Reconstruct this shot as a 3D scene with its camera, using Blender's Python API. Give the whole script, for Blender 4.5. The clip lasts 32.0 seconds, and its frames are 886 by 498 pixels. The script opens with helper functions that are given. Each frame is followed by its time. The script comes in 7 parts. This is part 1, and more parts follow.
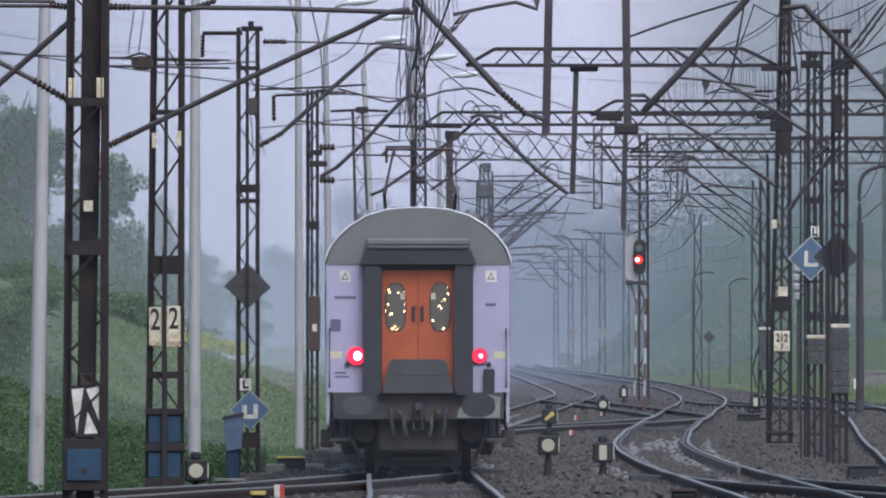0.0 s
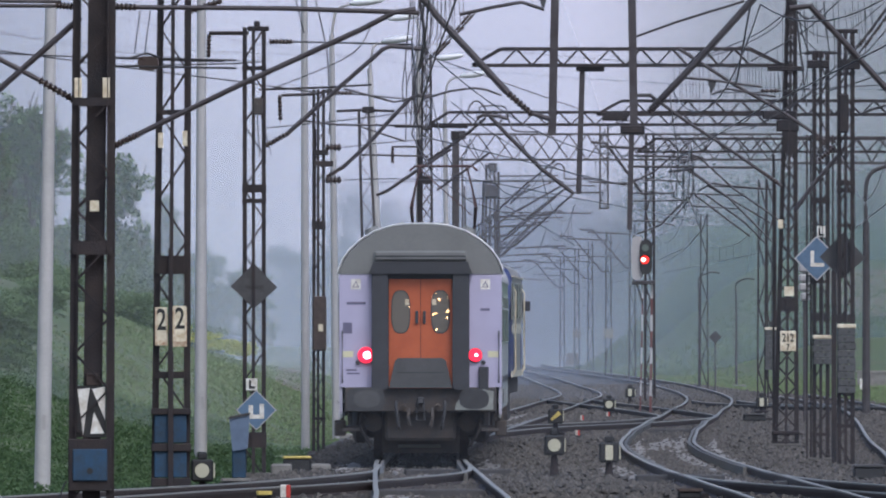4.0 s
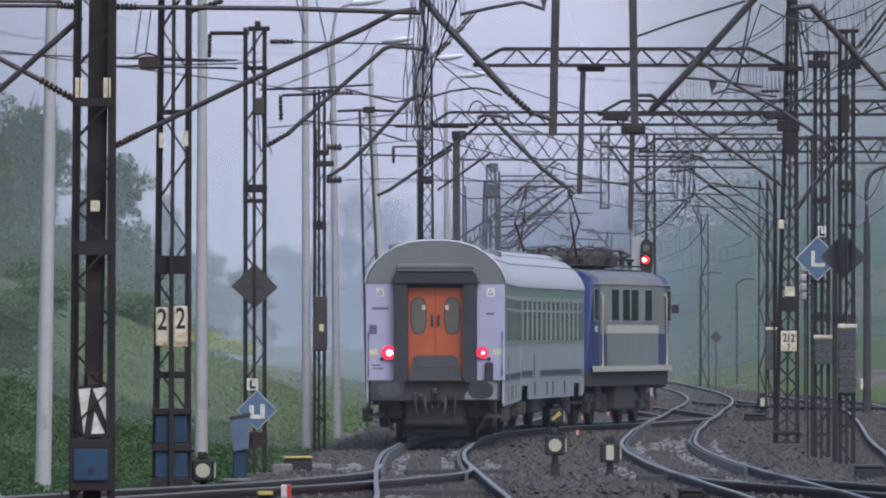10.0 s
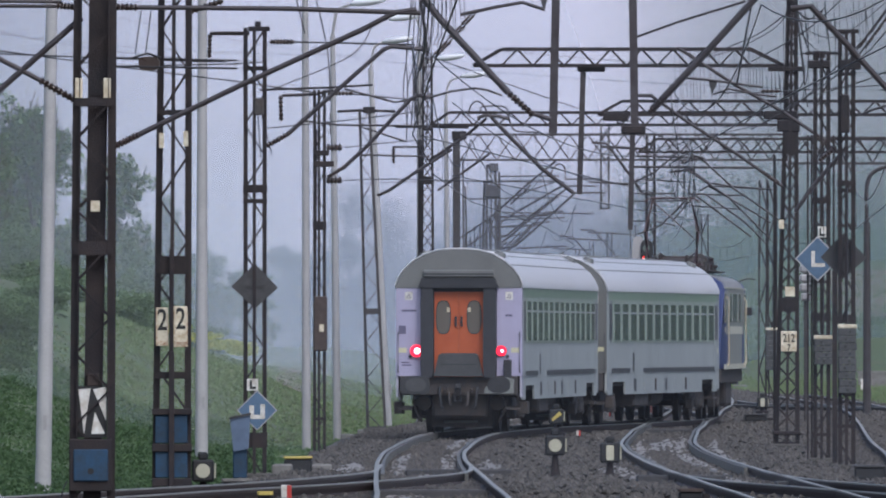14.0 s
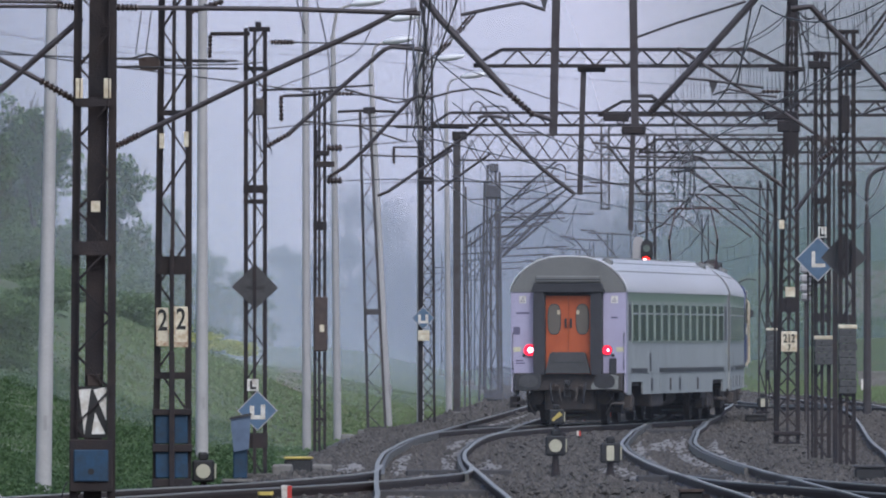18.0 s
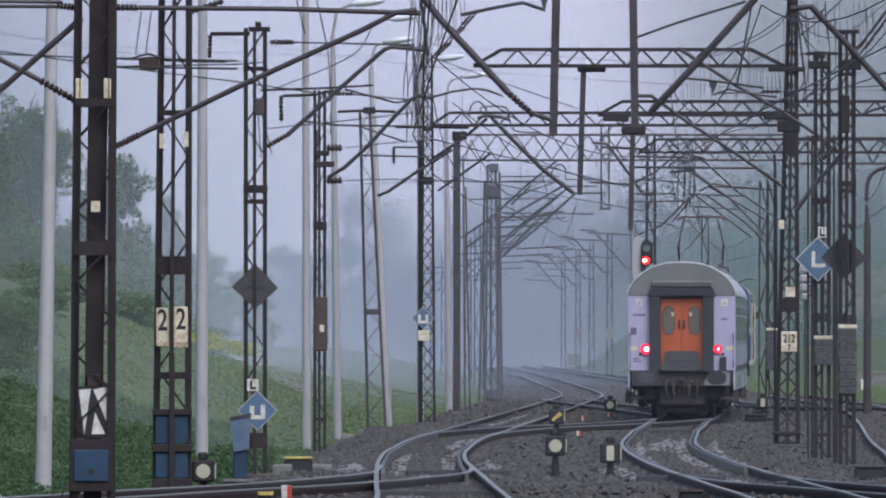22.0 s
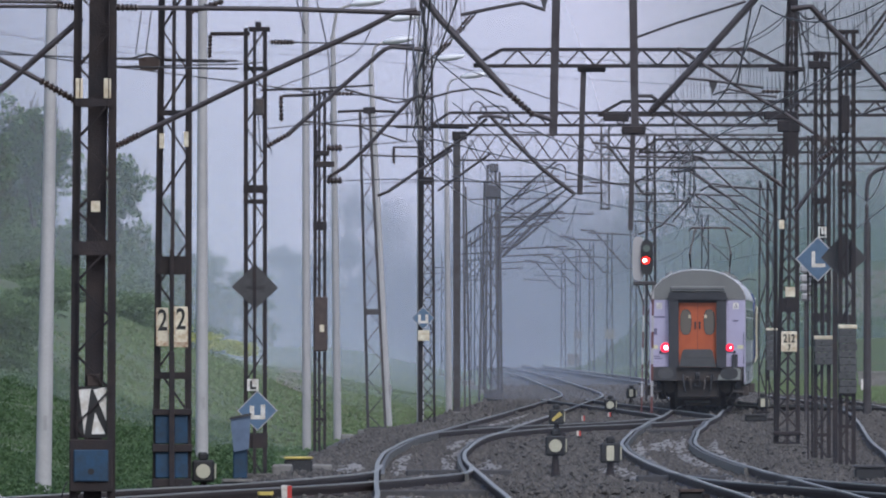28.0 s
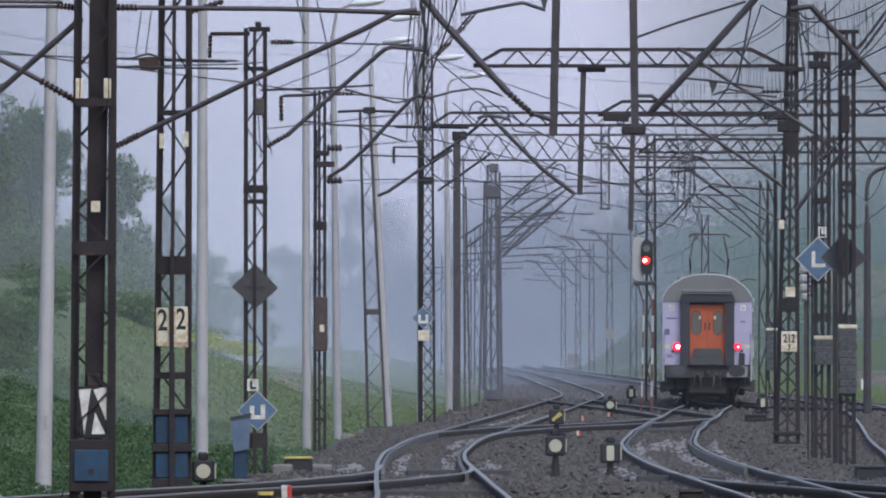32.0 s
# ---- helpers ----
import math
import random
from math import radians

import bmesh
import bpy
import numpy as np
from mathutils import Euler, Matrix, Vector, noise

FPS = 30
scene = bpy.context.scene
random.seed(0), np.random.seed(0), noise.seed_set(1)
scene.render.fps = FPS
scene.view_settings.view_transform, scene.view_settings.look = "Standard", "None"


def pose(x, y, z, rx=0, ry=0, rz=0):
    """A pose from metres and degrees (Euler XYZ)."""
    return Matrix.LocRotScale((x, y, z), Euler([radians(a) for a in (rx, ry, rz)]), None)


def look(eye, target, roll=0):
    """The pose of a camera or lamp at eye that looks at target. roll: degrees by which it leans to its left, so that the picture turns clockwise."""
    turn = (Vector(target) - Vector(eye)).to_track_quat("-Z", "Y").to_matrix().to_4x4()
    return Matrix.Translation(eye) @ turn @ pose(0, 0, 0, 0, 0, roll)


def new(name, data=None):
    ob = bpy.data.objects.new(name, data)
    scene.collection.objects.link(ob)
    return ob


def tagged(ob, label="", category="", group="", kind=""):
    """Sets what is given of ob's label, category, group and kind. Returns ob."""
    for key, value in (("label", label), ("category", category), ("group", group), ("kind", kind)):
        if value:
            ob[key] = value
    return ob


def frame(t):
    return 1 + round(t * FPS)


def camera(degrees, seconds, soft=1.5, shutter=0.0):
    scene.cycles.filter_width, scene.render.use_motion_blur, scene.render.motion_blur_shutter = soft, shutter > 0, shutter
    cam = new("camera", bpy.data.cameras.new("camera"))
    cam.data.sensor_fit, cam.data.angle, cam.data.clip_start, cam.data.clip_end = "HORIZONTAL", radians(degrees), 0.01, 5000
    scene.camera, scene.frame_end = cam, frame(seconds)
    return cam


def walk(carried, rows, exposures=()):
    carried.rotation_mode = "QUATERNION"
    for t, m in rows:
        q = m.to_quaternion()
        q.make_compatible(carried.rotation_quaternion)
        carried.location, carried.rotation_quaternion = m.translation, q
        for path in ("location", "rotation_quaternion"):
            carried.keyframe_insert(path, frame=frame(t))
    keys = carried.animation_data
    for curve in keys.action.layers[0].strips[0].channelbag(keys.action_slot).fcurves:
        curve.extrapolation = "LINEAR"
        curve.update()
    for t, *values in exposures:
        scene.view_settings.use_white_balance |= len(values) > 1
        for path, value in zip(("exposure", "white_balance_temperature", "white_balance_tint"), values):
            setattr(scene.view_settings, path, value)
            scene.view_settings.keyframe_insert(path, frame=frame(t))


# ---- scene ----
# Railway junction on a rainy day, seen through a long lens. x: right, y: along the line, z: up; rail tops near z = 0.
cam = camera(3.4546, 32.0, soft=2.0)
EYE = (0.0, 0.0, 2.1)


def rail_z(y):
    """The height of the rail tops, with a slight dip before the points."""
    return float(np.interp(y, [150, 228, 260, 292, 330, 350, 395, 463, 550], [-0.02, -0.02, -0.045, -0.07, -0.045, -0.042, -0.045, -0.035, -0.03]))


def aim(right, up):
    """A view along the line, turned by small angles in milliradians."""
    return look(EYE, (right, 1000.0, 8.1 + up))


walk(cam, [(0.0, aim(0.5, -0.04)), (0.5, aim(0.173, -0.048)), (1.0, aim(0.142, -0.073)), (1.5, aim(0.1, -0.057)),
           (2.0, aim(0.096, -0.04)), (3.5, aim(0.086, -0.04)), (6.0, aim(0.05, -0.04)), (9.0, aim(0.027, -0.04)),
           (13.0, aim(0.027, -0.032)), (16.5, aim(0.0, 0.0)), (24.0, aim(0.004, 0.0)), (32.0, aim(0.0, 0.0))],
     exposures=[(0.0, 0.08, 5800, 8), (4.0, 0.05, 5800, 8), (8.0, 0.0, 5800, 8), (32.0, 0.0, 5800, 8)])

# ---- sky and light: overcast ----
world = bpy.data.worlds.new("overcast")
scene.world = world
world.use_nodes = True
wn = world.node_tree
bg = wn.nodes["Background"]
sky = wn.nodes.new("ShaderNodeTexSky")
sky.sky_type = "NISHITA"
sky.sun_disc = False
sky.sun_elevation = radians(48)
sky.sun_rotation = radians(160)
sky.air_density, sky.dust_density, sky.ozone_density = 1.0, 4.0, 2.0
wn.links.new(sky.outputs[0], bg.inputs[0])
bg.inputs[1].default_value = 0.15
sun = new("sun", bpy.data.lights.new("sun", "SUN"))
sun.data.energy, sun.data.angle, sun.data.color = 1.3, radians(35), (1.0, 0.96, 0.92)
sun.matrix_world = look((0, 0, 50), (-20, 58, -25))

# ---- small helpers ----
ORG = {}


def thing(name, at, label, category, group="", kind=""):
    ob = new(name)
    ob.empty_display_size = 0.2
    ob.location = at
    ORG[ob] = Vector(at)
    return tagged(ob, label, category, group, kind)


def mesh_of(name, bm, material, shift=None, smooth=False):
    me = bpy.data.meshes.new(name)
    if shift is not None:
        bmesh.ops.translate(bm, verts=bm.verts, vec=-shift)
    bm.to_mesh(me)
    bm.free()
    if smooth:
        for p in me.polygons:
            p.use_smooth = True
    me.materials.append(material)
    return me


def part(name, bm, material, parent, label="", smooth=False):
    """One mesh under a thing or a part; bm is in world coordinates of still things, or in the moving thing's space."""
    org = ORG.get(parent, Vector())
    ob = new(name, mesh_of(name, bm, material, org, smooth))
    ob.parent = parent
    ORG[ob] = org
    return tagged(ob, label)


def piece(name, me, parent, at, rot=(0, 0, 0)):
    """A repeat of a shared mesh under a thing."""
    ob = new(name, me)
    ob.parent = parent
    ob.location = Vector(at) - ORG.get(parent, Vector())
    ob.rotation_euler = rot
    return ob


def solo(name, bm, material, label, category, group="", kind="", at=None, smooth=False):
    """A thing that is one mesh."""
    at = Vector(at) if at is not None else Vector()
    ob = new(name, mesh_of(name, bm, material, at, smooth))
    ob.location = at
    ORG[ob] = at
    return tagged(ob, label, category, group, kind)


def box(bm, c, size, rot=0.0, bevel=0.0):
    m = Matrix.Translation(c) @ Matrix.Rotation(rot, 4, "Z") @ Matrix.Diagonal((*size, 1))
    r = bmesh.ops.create_cube(bm, size=1, matrix=m)
    if bevel:
        es = {e for v in r["verts"] for e in v.link_edges}
        bmesh.ops.bevel(bm, geom=list(es), offset=bevel, segments=1, affect="EDGES")
    return bm


def span(bm, x0, x1, y0, y1, z0, z1, bevel=0.0):
    return box(bm, ((x0 + x1) / 2, (y0 + y1) / 2, (z0 + z1) / 2), (abs(x1 - x0), abs(y1 - y0), abs(z1 - z0)), 0, bevel)


def bar(bm, p, q, w, h=None):
    """A square bar from p to q."""
    p, q = Vector(p), Vector(q)
    d = q - p
    m = Matrix.Translation((p + q) / 2) @ d.to_track_quat("Z", "Y").to_matrix().to_4x4() @ Matrix.Diagonal((w, h or w, d.length, 1))
    bmesh.ops.create_cube(bm, size=1, matrix=m)
    return bm


def rod(bm, p, q, r, r2=None, n=10):
    p, q = Vector(p), Vector(q)
    d = q - p
    m = Matrix.Translation((p + q) / 2) @ d.to_track_quat("Z", "Y").to_matrix().to_4x4()
    bmesh.ops.create_cone(bm, cap_ends=True, segments=n, radius1=r, radius2=r if r2 is None else r2, depth=d.length, matrix=m)
    return bm


def tube(bm, pts, r, n=6):
    """A pipe swept along points."""
    pts = [Vector(p) for p in pts]
    rings = []
    for i, p in enumerate(pts):
        d = pts[min(i + 1, len(pts) - 1)] - pts[max(i - 1, 0)]
        q = d.to_track_quat("Z", "Y")
        rings.append([bm.verts.new(p + q @ Vector((r * math.cos(2 * math.pi * k / n), r * math.sin(2 * math.pi * k / n), 0))) for k in range(n)])
    for a, b in zip(rings, rings[1:]):
        for k in range(n):
            bm.faces.new((a[k], a[(k + 1) % n], b[(k + 1) % n], b[k]))
    bm.faces.new(rings[0][::-1])
    bm.faces.new(rings[-1])
    return bm


def prism(bm, outline, y0, y1, hole=None):
    """An outline in x and z, drawn out along y."""
    a = [bm.verts.new((x, y0, z)) for x, z in outline]
    b = [bm.verts.new((x, y1, z)) for x, z in outline]
    bm.faces.new(a)
    bm.faces.new(b[::-1])
    n = len(outline)
    for i in range(n):
        bm.faces.new((a[(i + 1) % n], a[i], b[i], b[(i + 1) % n]))
    bmesh.ops.recalc_face_normals(bm, faces=bm.faces)
    return bm


def bent(pts, n=8):
    """A smooth line through points."""
    pts = [Vector(p) for p in pts]
    out = []
    for i in range(len(pts) - 1):
        p0, p1, p2, p3 = pts[max(i - 1, 0)], pts[i], pts[i + 1], pts[min(i + 2, len(pts) - 1)]
        for k in range(n):
            t = k / n
            out.append(0.5 * (2 * p1 + (p2 - p0) * t + (2 * p0 - 5 * p1 + 4 * p2 - p3) * t * t + (3 * p1 - p0 - 3 * p2 + p3) * t ** 3))
    out.append(pts[-1])
    return out


NEW = bmesh.new

# ---- materials ----


def material(name, colour, rough=0.7, metal=0.0, vary=0.35, scale=3.0, fine=40.0, bump=0.15, second=None, mix=0.5, by_object=0.12, spec=0.4, coat=0.0):
    """A surface with stains at one scale and grain at another; second: the colour of its stains."""
    m = bpy.data.materials.new(name)
    m.use_nodes = True
    t = m.node_tree
    p = t.nodes["Principled BSDF"]
    geo = t.nodes.new("ShaderNodeTexCoord")
    n1 = t.nodes.new("ShaderNodeTexNoise")
    n1.inputs["Scale"].default_value, n1.inputs["Detail"].default_value, n1.inputs["Roughness"].default_value = scale, 6, 0.65
    n2 = t.nodes.new("ShaderNodeTexNoise")
    n2.inputs["Scale"].default_value, n2.inputs["Detail"].default_value = fine, 4
    for n in (n1, n2):
        t.links.new(geo.outputs["Object"], n.inputs["Vector"])
    ramp = t.nodes.new("ShaderNodeValToRGB")
    ramp.color_ramp.elements[0].position, ramp.color_ramp.elements[1].position = 0.5 - mix * 0.35, 0.5 + mix * 0.35
    dark = second or [c * (1 - vary) for c in colour]
    ramp.color_ramp.elements[0].color = (*dark, 1)
    ramp.color_ramp.elements[1].color = (*colour, 1)
    t.links.new(n1.outputs["Fac"], ramp.inputs["Fac"])
    hsv = t.nodes.new("ShaderNodeHueSaturation")
    info = t.nodes.new("ShaderNodeObjectInfo")
    r1 = t.nodes.new("ShaderNodeMapRange")
    r1.inputs["To Min"].default_value, r1.inputs["To Max"].default_value = 1 - by_object, 1 + by_object
    t.links.new(info.outputs["Random"], r1.inputs["Value"])
    mul = t.nodes.new("ShaderNodeMath")
    mul.operation = "MULTIPLY"
    r2 = t.nodes.new("ShaderNodeMapRange")
    r2.inputs["To Min"].default_value, r2.inputs["To Max"].default_value = 1 - vary * 0.6, 1 + vary * 0.6
    t.links.new(n2.outputs["Fac"], r2.inputs["Value"])
    t.links.new(r1.outputs[0], mul.inputs[0])
    t.links.new(r2.outputs[0], mul.inputs[1])
    t.links.new(mul.outputs[0], hsv.inputs["Value"])
    t.links.new(ramp.outputs[0], hsv.inputs["Color"])
    t.links.new(hsv.outputs[0], p.inputs["Base Color"])
    r3 = t.nodes.new("ShaderNodeMapRange")
    r3.inputs["To Min"].default_value, r3.inputs["To Max"].default_value = max(rough - 0.15, 0.03), min(rough + 0.15, 1)
    t.links.new(n1.outputs["Fac"], r3.inputs["Value"])
    t.links.new(r3.outputs[0], p.inputs["Roughness"])
    p.inputs["Metallic"].default_value = metal
    p.inputs["Specular IOR Level"].default_value = spec
    p.inputs["Coat Weight"].default_value = coat
    if bump:
        b = t.nodes.new("ShaderNodeBump")
        b.inputs["Strength"].default_value, b.inputs["Distance"].default_value = bump, 0.02
        t.links.new(n2.outputs["Fac"], b.inputs["Height"])
        t.links.new(b.outputs[0], p.inputs["Normal"])
    return m


def glowing(name, colour, strength):
    m = bpy.data.materials.new(name)
    m.use_nodes = True
    p = m.node_tree.nodes["Principled BSDF"]
    p.inputs["Base Color"].default_value = (*colour, 1)
    p.inputs["Emission Color"].default_value = (*colour, 1)
    p.inputs["Emission Strength"].default_value = strength
    return m


def leafy(name, colour, second):
    """Leaves, each clump with a green of its own, some light coming through."""
    m = bpy.data.materials.new(name)
    m.use_nodes = True
    t = m.node_tree
    p = t.nodes["Principled BSDF"]
    geo = t.nodes.new("ShaderNodeNewGeometry")
    ramp = t.nodes.new("ShaderNodeValToRGB")
    ramp.color_ramp.elements[0].color, ramp.color_ramp.elements[1].color = (*second, 1), (*colour, 1)
    t.links.new(geo.outputs["Random Per Island"], ramp.inputs["Fac"])
    t.links.new(ramp.outputs[0], p.inputs["Base Color"])
    p.inputs["Roughness"].default_value = 0.6
    tr = t.nodes.new("ShaderNodeBsdfTranslucent")
    t.links.new(ramp.outputs[0], tr.inputs["Color"])
    mx = t.nodes.new("ShaderNodeMixShader")
    mx.inputs[0].default_value = 0.35
    t.links.new(p.outputs[0], mx.inputs[1])
    t.links.new(tr.outputs[0], mx.inputs[2])
    t.links.new(mx.outputs[0], t.nodes["Material Output"].inputs["Surface"])
    return m


BALLAST = material("ballast_stone", (0.094, 0.086, 0.082), 0.9, 0, 0.5, 1.1, 14, 0.9, (0.04, 0.037, 0.034), 0.8)
STONE = material("loose_stone", (0.125, 0.113, 0.105), 0.85, 0, 0.5, 7, 60, 0.3, (0.03, 0.027, 0.025))
MUD = material("pale_wet_ash", (0.34, 0.32, 0.305), 0.85, 0, 0.45, 1.6, 18, 0.4, (0.1, 0.09, 0.088), 0.7)
EARTH = material("ploughed_earth", (0.19, 0.15, 0.12), 0.95, 0, 0.3, 0.3, 6, 0.4)
SLEEPER = material("oiled_sleeper", (0.07, 0.058, 0.05), 0.8, 0, 0.4, 6, 50, 0.5, None, 0.5, 0.3)
RAIL = material("rail_steel", (0.33, 0.32, 0.29), 0.45, 0.4, 0.2, 4, 60, 0.05)
GUARD = material("guard_rail_steel", (0.15, 0.142, 0.13), 0.55, 0.3, 0.25, 5, 60, 0.1)
RAILSIDE = material("rail_web_rust", (0.075, 0.055, 0.05), 0.7, 0.2, 0.4, 8, 60, 0.2)
STEEL = material("mast_steel_brown", (0.018, 0.017, 0.022), 0.8, 0.05, 0.35, 2.2, 40, 0.3, (0.031, 0.022, 0.021))
STEELG = material("mast_steel_grey", (0.075, 0.07, 0.078), 0.7, 0.2, 0.4, 3, 40, 0.3, (0.05, 0.042, 0.042))
TUBE = material("cantilever_pipe", (0.065, 0.058, 0.064), 0.55, 0.3, 0.4, 4, 40, 0.2, (0.04, 0.032, 0.035))
INSUL = material("brown_porcelain", (0.05, 0.033, 0.03), 0.3, 0, 0.3, 6, 40, 0.0)
WIRE = material("copper_wire_dark", (0.05, 0.048, 0.055), 0.6, 0.4, 0.2, 5, 50, 0)
POLE = material("pale_painted_pole", (0.4, 0.385, 0.4), 0.65, 0, 0.15, 1.2, 20, 0.1, (0.31, 0.3, 0.3), 0.6)
WHITE = material("sign_white", (0.72, 0.72, 0.7), 0.5, 0, 0.2, 8, 60, 0.05, (0.45, 0.4, 0.34), 0.5)
CREAM = material("sign_cream", (0.72, 0.68, 0.55), 0.5, 0, 0.2, 8, 60, 0.05, (0.42, 0.33, 0.22), 0.5)
BLACK = material("sign_black", (0.02, 0.02, 0.022), 0.6, 0, 0.3, 6, 50, 0.1)
BLUE = material("sign_blue", (0.085, 0.14, 0.225), 0.5, 0, 0.25, 5, 40, 0.05)
CABINETBLUE = material("cabinet_blue", (0.016, 0.055, 0.115), 0.65, 0, 0.35, 5, 40, 0.1, (0.018, 0.035, 0.06), 0.6)
YELLOW = material("marker_yellow", (0.6, 0.47, 0.13), 0.6, 0, 0.25, 6, 40, 0.1)
SIGNBACK = material("sign_back_grey", (0.058, 0.056, 0.06), 0.6, 0.1, 0.3, 5, 40, 0.1)
REDPAINT = material("red_paint", (0.5, 0.05, 0.04), 0.6, 0, 0.25, 6, 40, 0.1)
CONCRETE = material("concrete", (0.24, 0.232, 0.222), 0.9, 0, 0.35, 4, 50, 0.4, (0.13, 0.12, 0.11), 0.7)
FOOTING = material("oily_footing_concrete", (0.085, 0.08, 0.075), 0.9, 0, 0.35, 4, 50, 0.4, (0.05, 0.046, 0.042), 0.7)
GRASS = material("wet_grass", (0.075, 0.135, 0.05), 0.9, 0, 0.4, 0.45, 5, 0.8, (0.095, 0.088, 0.058), 0.7)
BLADE = leafy("grass_blades", (0.085, 0.16, 0.05), (0.05, 0.09, 0.032))
HERB = leafy("nettle_leaves", (0.078, 0.135, 0.05), (0.05, 0.085, 0.034))
PALEBLADE = leafy("bank_grass_blades", (0.16, 0.25, 0.09), (0.14, 0.15, 0.08))
LEAF = leafy("willow_leaves", (0.15, 0.23, 0.095), (0.105, 0.16, 0.07))
WOODLEAF = leafy("wood_leaves", (0.06, 0.1, 0.055), (0.035, 0.06, 0.04))
LEAFPALE = leafy("spring_leaves", (0.11, 0.18, 0.065), (0.065, 0.09, 0.04))
TWIG = leafy("budding_twigs", (0.1, 0.1, 0.06), (0.06, 0.05, 0.04))
RAPE = leafy("rape_blossom", (0.5, 0.47, 0.1), (0.22, 0.28, 0.08))
BARK = material("bark", (0.06, 0.05, 0.045), 0.9, 0, 0.4, 6, 30, 0.4)


# ---- the train ----
LILAC = material("coach_end_lilac", (0.42, 0.395, 0.55), 0.5, 0, 0.08, 1.5, 30, 0.03, (0.36, 0.34, 0.47), 0.5, 0.0, spec=0.15)
CORNER = material("coach_corner_grey_lilac", (0.4, 0.39, 0.48), 0.45, 0, 0.1, 1.5, 30, 0.03, None, 0.5, 0.0, spec=0.15)
SIDEGREY = material("coach_side_grey", (0.42, 0.445, 0.45), 0.62, 0, 0.12, 0.7, 20, 0.03, (0.32, 0.335, 0.34), 0.6, 0.02, spec=0.15)
SIDEBAND = material("coach_window_band", (0.31, 0.36, 0.32), 0.35, 0, 0.15, 1.5, 20, 0.03, None, 0.5, 0.02, spec=0.15)
GREENBAND = material("coach_green_band", (0.24, 0.32, 0.245), 0.35, 0, 0.15, 1.5, 20, 0.03, None, 0.5, 0.02, spec=0.15)
STRIPE = material("coach_stripe_dark", (0.07, 0.07, 0.085), 0.4, 0, 0.2, 2, 20, 0.02, None, 0.5, 0.02)
ROOF = material("coach_roof_silver", (0.62, 0.62, 0.66), 0.33, 0.1, 0.12, 0.25, 9, 0.02, (0.5, 0.5, 0.53), 0.6, 0.02)
ROOFEND = material("coach_roof_end_grey", (0.17, 0.172, 0.172), 0.55, 0.05, 0.2, 1.2, 20, 0.05, None, 0.5, 0.02)
RUBBER = material("black_rubber", (0.042, 0.043, 0.051), 0.75, 0, 0.3, 3, 30, 0.1)
ORANGE = material("door_orange", (0.42, 0.1, 0.036), 0.5, 0, 0.15, 2, 30, 0.03, (0.33, 0.07, 0.024), 0.5, 0.02)
PLATE = material("bridge_plate_grey", (0.09, 0.09, 0.095), 0.5, 0.3, 0.25, 3, 30, 0.1)
UNDER = material("underframe_black", (0.058, 0.058, 0.064), 0.85, 0.1, 0.45, 3, 30, 0.3, (0.098, 0.078, 0.068))
BUFFERM = material("buffer_steel", (0.06, 0.06, 0.066), 0.55, 0.4, 0.35, 3, 30, 0.1)
BUFFERPALE = material("buffer_worn_grey", (0.22, 0.23, 0.22), 0.6, 0.2, 0.3, 5, 40, 0.1)
RUSTY = material("rusty_draw_gear", (0.072, 0.056, 0.048), 0.85, 0.1, 0.4, 5, 40, 0.2, (0.06, 0.052, 0.05), 0.6)
WHEELM = material("wheel_steel", (0.06, 0.05, 0.047), 0.6, 0.5, 0.4, 4, 40, 0.2)
# The pale green hillside reflection is put into the pane colour.
GLASS = material("coach_glass_painted_reflection", (0.14, 0.165, 0.15), 0.12, 0, 0.25, 2, 20, 0.0, (0.095, 0.115, 0.105), 0.5, 0.15, 0.45)
LOCOGLASS = material("locomotive_glass", (0.014, 0.016, 0.02), 0.12, 0, 0.2, 2, 20, 0.0, None, 0.5, 0.1, 0.35)
OVALGLASS = bpy.data.materials.new("oval_door_glass")
OVALGLASS.use_nodes = True
for key, value in (("Base Color", (0.13, 0.12, 0.11, 1)), ("Roughness", 0.0), ("Specular IOR Level", 0.75)):
    OVALGLASS.node_tree.nodes["Principled BSDF"].inputs[key].default_value = value
LABELY = material("label_yellow", (0.62, 0.6, 0.4), 0.5, 0, 0.1, 8, 30, 0.0)
TEXTGREY = material("lettering_violet_grey", (0.12, 0.11, 0.18), 0.5, 0, 0.1, 8, 30, 0.0)
LOCOBLUE = material("loco_blue", (0.035, 0.055, 0.19), 0.4, 0, 0.15, 2, 30, 0.03, None, 0.5, 0.02)
LOCOGREY = material("loco_grey", (0.34, 0.35, 0.33), 0.45, 0, 0.15, 0.8, 30, 0.03, (0.23, 0.22, 0.2), 0.6, 0.02)
LOCOCREAM = material("loco_cream", (0.6, 0.57, 0.47), 0.5, 0, 0.15, 2, 30, 0.03)
PANTO = material("pantograph_red_brown", (0.065, 0.034, 0.034), 0.6, 0.1, 0.3, 5, 40, 0.1)
TAILRED = glowing("tail_lamp_red", (1.0, 0.012, 0.045), 1.35)
TAILHOT = glowing("tail_lamp_core", (1.0, 0.62, 0.72), 6.0)

ROOFLINE = [(1.43, 3.24), (1.42, 3.34), (1.355, 3.5), (1.23, 3.67), (1.04, 3.84), (0.79, 3.99), (0.48, 4.085), (0.16, 4.115)]
ROOFLINE = ROOFLINE + [(-x, z) for x, z in ROOFLINE[::-1]]


